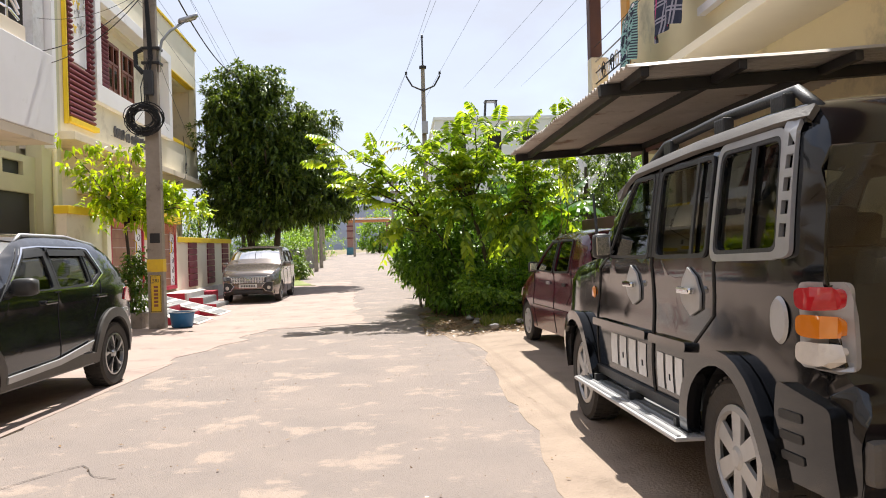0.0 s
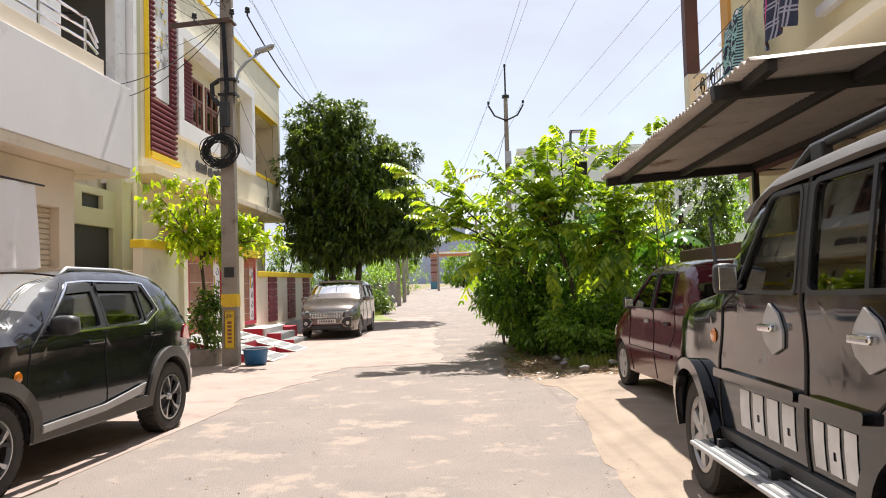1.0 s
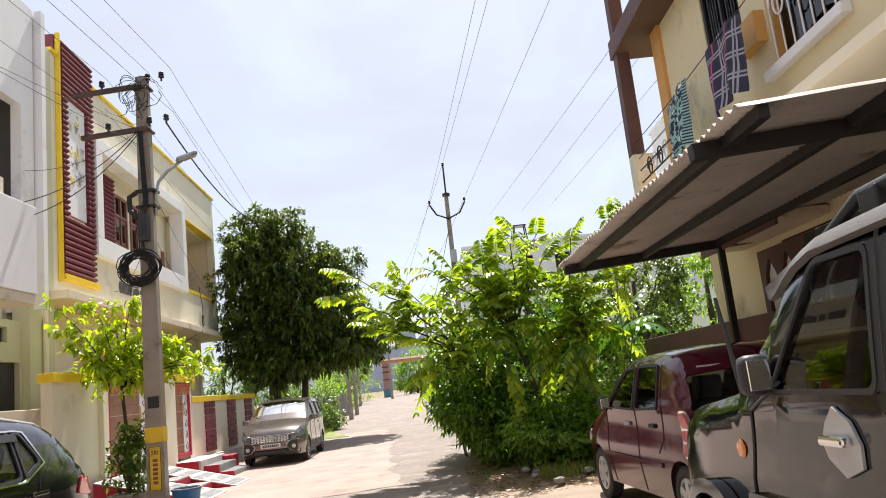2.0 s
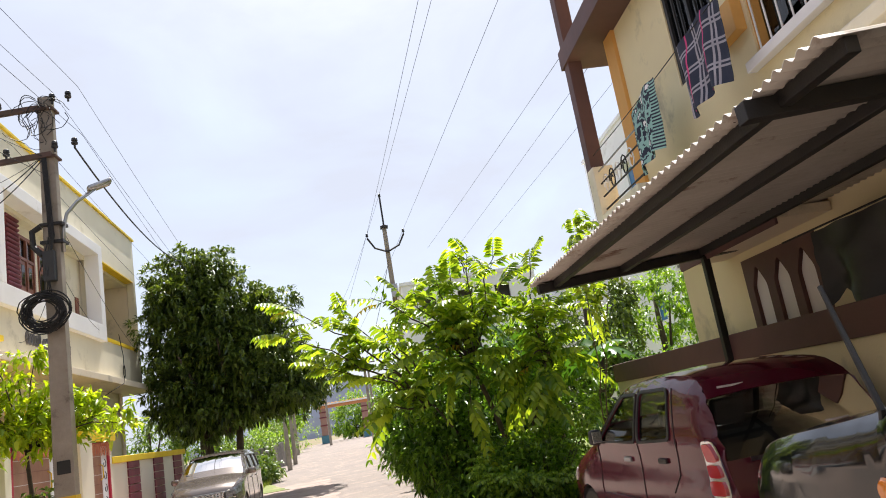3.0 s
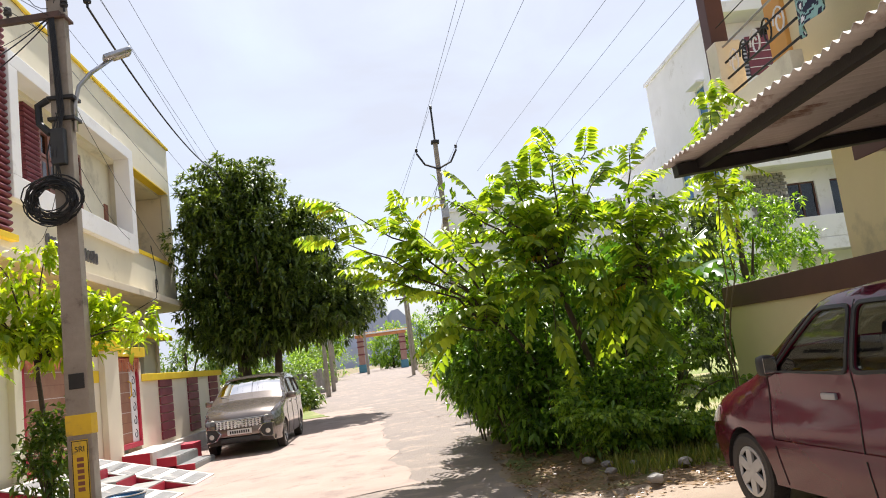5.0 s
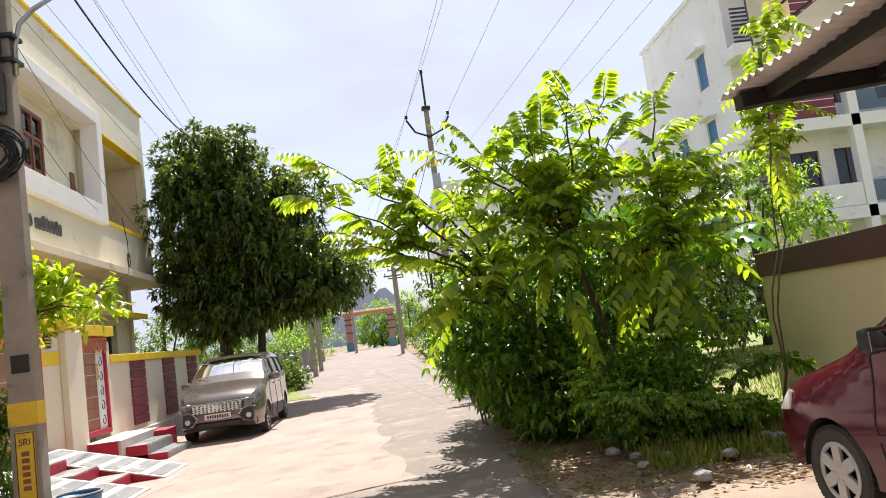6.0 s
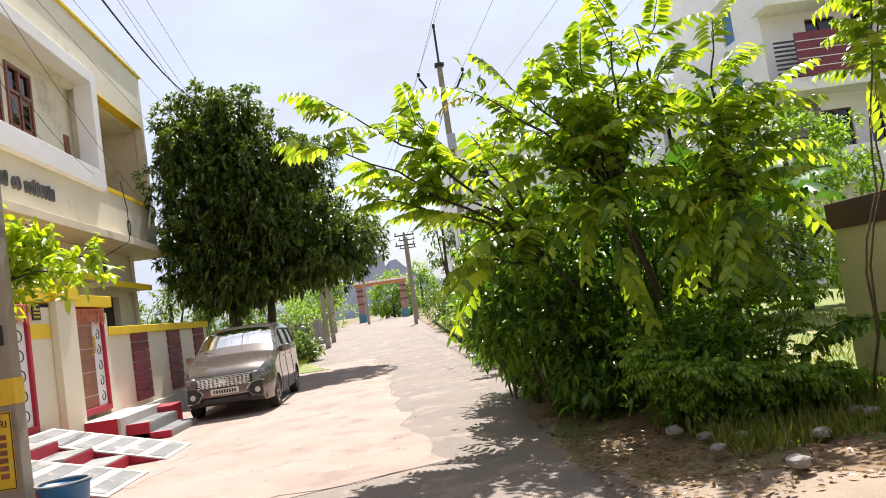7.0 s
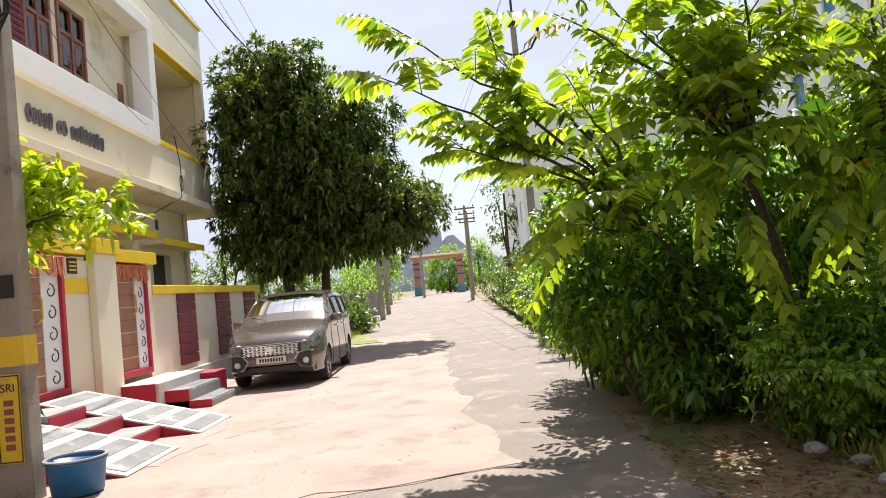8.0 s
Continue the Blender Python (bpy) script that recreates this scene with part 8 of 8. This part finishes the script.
for f in range(4):
    for x in COLS:
        w = part("window", wall_along_x(AY + 0.1, 0.06, rect(x, x + 1.25, AZ[f] + 0.9, AZ[f] + 2.7), [rect(x + 0.06, x + 0.59, AZ[f] + 0.96, AZ[f] + 2.64), rect(x + 0.65, x + 1.19, AZ[f] + 0.96, AZ[f] + 2.64)]), "brown", apt)
        part("pane", boxed(x + 0.05, x + 1.2, AY + 0.15, AY + 0.16, AZ[f] + 0.95, AZ[f] + 2.65), "window", w)
        # Plain dark sheet behind each pane, indoor shade put into its colour.
        part("shade_sheet", boxed(x, x + 1.25, AY + 0.4, AY + 0.42, AZ[f] + 0.8, AZ[f] + 2.8), "room_shade", w)
for y0, y1, z0, z1 in SIDE:
    part("window", boxed(AX + 0.1, AX + 0.16, y0, y1, z0, z1), "tray", apt, "bluish side window")
    part("window_hood", boxed(AX - 0.4, AX - 0.003, y0 - 0.2, y1 + 0.2, z1 + 0.1, z1 + 0.2), "white", apt)
for f in (1, 2, 3):
    z = AZ[f] + 0.12
    bal = part("balcony", boxed(AX + 0.55, 17.9, AY - 1.3, AY - 1.2, z, z + 1.7, 0.01), "maroon", apt, "maroon balcony panel") if f > 1 else part("balcony", boxed(AX + 0.55, 18.4, AY - 1.3, AY - 1.2, z, z + 0.9, 0.01), "white", apt)
    for k in range(4 if f > 1 else 0):
        part("line", boxed(AX + 0.55, 17.9, AY - 1.312, AY - 1.302, z + 0.34 * (k + 1) - 0.015, z + 0.34 * (k + 1) + 0.015), "white", bal)
    for k in range(9):
        part("slat", boxed(AX - 0.3, AX + 0.53, AY - 1.3, AY - 1.25, z + 0.17 * k, z + 0.17 * k + 0.07), "trim", bal)
    part("rail", boxed(18.5, 27.9, AY - 1.28, AY - 1.22, z + 0.95, z + 1.02), "steel", bal)
    part("balcony_glass", boxed(18.5, 27.9, AY - 1.26, AY - 1.24, z + 0.1, z + 0.93), "window", bal)
for k in range(3):
    part("column", boxed(18.45 + 3.6 * k, 18.85 + 3.6 * k, AY - 1.3, AY - 0.9, 0, 14.6, 0.02), "white", apt)
for j in range(16):
    for k in range(6):
        part("stone", boxed(AX + 0.1 + 0.27 * k + 0.1 * (j % 2), AX + 0.34 + 0.27 * k + 0.1 * (j % 2), AY - 0.06 - 0.03 * rng.random(), AY - 0.004, 7.3 - 0.14 * j, 7.42 - 0.14 * j), "stone", apt)
# tall pale block further along
blk = thing("apartment_building", pose(0, 0, rise(48)), "tall pale unpainted block with small windows", "building")
part("wall", wall_along_y(2.6, 0.25, rect(46.3, 62, 0, 9.0), [rect(48 + 3 * k, 49 + 3 * k, 1.3 + 2.9 * f, 2.4 + 2.9 * f) for k in range(4) for f in range(3)]), "white", blk)
part("wall", wall_along_x(46, 0.25, rect(2.6, 10.5, 0, 9.0), [rect(3.6 + 2.2 * k, 4.5 + 2.2 * k, 1.3 + 2.9 * f, 2.5 + 2.9 * f) for k in range(3) for f in range(3)]), "white", blk)
part("wall", boxed(10.25, 10.5, 46.3, 62, 0, 9.0), "white", blk)
part("roof", boxed(2.5, 10.6, 45.9, 62, 9.0, 9.2), "white", blk)
# Added filler in this block too, coloured as indoor shade.
part("core", boxed(3.4, 9.6, 46.8, 61, 0, 8.9), "room_shade", blk)
tank = thing("water_tank", pose(6.2, 47.0, rise(48) + 9.2), "dark steel water tank frame on a roof", "tank")
for x in (-0.4, 0.4):
    for y in (-0.4, 0.4):
        part("leg", tubed([(x, y, 0), (x * 0.8, y * 0.8, 1.1)], 0.04, 6), "black_steel", tank)
part("platform", boxed(-0.4, 0.4, -0.4, 0.4, 1.08, 1.14), "black_steel", tank)

# ---- small things ----
tub = thing("plastic_tub", pose(-4.1, 15.5, 0.012), "blue round plastic tub with a grey rim", "tub")
part("tub_shell", lathe([(0.001, 0.0), (0.18, 0.0), (0.2, 0.02), (0.232, 0.33), (0.245, 0.34), (0.245, 0.36), (0.222, 0.36), (0.19, 0.05), (0.001, 0.04)], 36), "tray", tub, "", True)
part("rim", lathe([(0.23, 0.36), (0.252, 0.365), (0.252, 0.38), (0.22, 0.38), (0.22, 0.36)], 36), "silver", tub)
part("water", lathe([(0.001, 0.31), (0.217, 0.31)], 30), "lamp_dark", tub)
tub.scale = (1.05, 1.05, 0.84)
rag = thing("cloth_scrap", pose(-5.0, 18.55, 0.285), "crumpled black scrap lying on the ramp", "scrap")
vs, fs = [], []
for i in range(6):
    for j in range(5):
        vs.append((0.06 * i - 0.15, 0.06 * j - 0.12 + 0.02 * math.sin(i * 2), 0.03 + 0.035 * noise.noise((i * 0.7, j * 0.7, 2)) - 0.0206 * i))
        if i and j:
            a = i * 5 + j
            fs.append((a, a - 1, a - 6, a - 5))
raw("cloth", vs, fs, "ink", rag, smooth=True)


def checked_cloth(name, m, w, h, colours, cells, label):
    """A hanging cloth in soft folds; its pattern is woven from strips of colour."""
    t = thing(name, m, label, "cloth")
    n, k = cells
    sub = 1
    bases = {}
    for i in range(n * sub):
        for j in range(k * sub):
            col = colours(i // sub, j // sub)
            bases.setdefault(col, []).append((i, j))

    def point(i, j):
        u, v = i / (n * sub), j / (k * sub)
        fold = 0.05 * math.sin(u * 13 + v * 2) * (0.3 + v) + 0.03 * noise.noise((u * 4, v * 4, 5))
        return (fold - 0.08 * v, (u - 0.5) * w * (1 - 0.12 * v), -h * v + 0.05 * math.sin(u * 5))

    for col, cl in bases.items():
        vs, fs = [], []
        for i, j in cl:
            b = len(vs)
            vs += [point(i, j), point(i + 1, j), point(i + 1, j + 1), point(i, j + 1)]
            fs.append((b, b + 1, b + 2, b + 3))
        ob = raw("weave", vs, fs, col, t)
        ob["kind"] = "stuff"
        md = ob.modifiers.new("thickness", "SOLIDIFY")
        md.thickness = 0.006
    return t


M["navy"] = surf("navy_cloth", (0.02, 0.025, 0.05), (0.03, 0.035, 0.06), 8, 0.9, 0.2, 120)
M["pink"] = surf("pink_cloth", (0.6, 0.06, 0.2), None, 8, 0.9, 0.2, 120)
M["greycloth"] = surf("grey_cloth", (0.35, 0.33, 0.38), None, 8, 0.9, 0.2, 120)
M["mint"] = surf("mint_cloth", (0.3, 0.5, 0.45), (0.25, 0.42, 0.4), 8, 0.9, 0.2, 120)


def plaid(i, j):
    if i % 17 == 13:
        return "pink"
    if j % 10 in (6, 8) or i % 17 in (5, 7):
        return "greycloth"
    return "navy"


def floral(i, j):
    q = noise.noise((i * 0.22, j * 0.22, 11.0))
    if i < 9:
        return "mint" if j % 2 else "navy"
    return "mint" if abs(q) < 0.16 else ("white" if q > 0.42 else "navy")


checked_cloth("towel", pose(4.42, 10.5, 5.5, 0, 0, 4), 1.0, 0.95, plaid, (40, 36), "dark plaid cloth with pink and grey lines hung to dry")
checked_cloth("towel", pose(4.42, 12.35, 5.45, 0, 0, -4), 1.15, 0.95, floral, (48, 42), "dark blue floral cloth hung over the balcony rail")
part_line = wire((4.4, 9.4, 5.5), (4.45, 14.8, 5.48), 0.05, 0.007, "clothes_line", "thin clothes line along the balcony", "")
blackc = thing("hanging_cloth", pose(4.5, 8.7, 2.75), "black cloth bundle hung below the awning", "cloth")
vs, fs = [], []
for i in range(22):
    for j in range(12):
        u, v = i / 21, j / 11
        vs.append((0.1 * math.sin(u * 16) * v + 0.06 * noise.noise((u * 6, v * 5, 3)), (u - 0.5) * 1.8, -0.75 * v * (0.75 + 0.35 * abs(math.sin(u * 7)))))
        if i and j:
            a = i * 12 + j
            fs.append((a, a - 1, a - 13, a - 12))
raw("cloth", vs, fs, "ink", blackc, smooth=True)
part("line", tubed([(0, -1.4, 0.02), (0, 1.4, 0.02)], 0.01, 5), "wire", blackc)

# planter barrel and rubble at the shrubs' foot
bar = thing("planter_drum", pose(1.5, 18.35, 0.0), "old dark concrete planter drum under the shrubs", "planter")
part("drum", lathe([(0.001, 0.0), (0.3, 0.0), (0.34, 0.55), (0.36, 0.62), (0.3, 0.62), (0.27, 0.5), (0.001, 0.48)], 22), "pole", bar, "", True)
for k in range(26):
    x, y = (1.25 + 0.3 * rng.random(), 22 + 0.9 * k) if k < 12 else (1.7 + 2.4 * rng.random(), 12.6 + 2.2 * rng.random())
    s = 0.04 + (0.16 if k < 12 else 0.03) * rng.random()
    bm = bmesh.new()
    bmesh.ops.create_icosphere(bm, subdivisions=2, radius=1.0)
    for v in bm.verts:
        v.co *= 1 + 0.35 * noise.noise(v.co * 1.3 + Vector((k * 3.1, 0, 0)))
        v.co = Vector((v.co.x * s * 1.3, v.co.y * s, v.co.z * s * 0.7))
    ob = tagged(part("rock", bm, "stone"), "rough grey-brown stone lying on the verge", "stone", "verge stones")
    ob.location = (x, y, s * 0.4 + (0.01 if k < 12 else 0.1))
q = np.stack([rng.uniform(-2.9, 1.9, 600), rng.uniform(1.5, 20, 600), np.full(600, 0.004)], 1)
tagged(leaves("gravel", q, unit(600) * np.array([1, 1, 0.3]) + np.array([0, 0, 0.2]), unit(600) + np.array([0, 0, 0.5]), rng.uniform(0.006, 0.016, 600), 0.01, "litter", None, 0.0), "tiny loose gravel scattered on the road", "gravel", kind="stuff")
# powder of pink colour by the steps
pw = edge_line([(-3.7, 16.4), (-3.75, 18.6), (-4.2, 19.6), (-4.4, 22.5)], 0.25, 0.1, 77.0)
pw2 = edge_line([(-4.45, 22.5), (-4.5, 19.4), (-4.0, 18.4), (-3.95, 16.4)], 0.2, 0.1, 81.0)
bm = flat_fill(pw + pw2)
for v in bm.verts:
    v.co.z = 0.0085
tagged(part("paving_stain", bm, surf("pink_stain", (0.44, 0.23, 0.22), (0.37, 0.285, 0.24), 5, 0.9, 0.2, 60)), "faded pink powder stain on the forecourt", "stain", kind="structure")
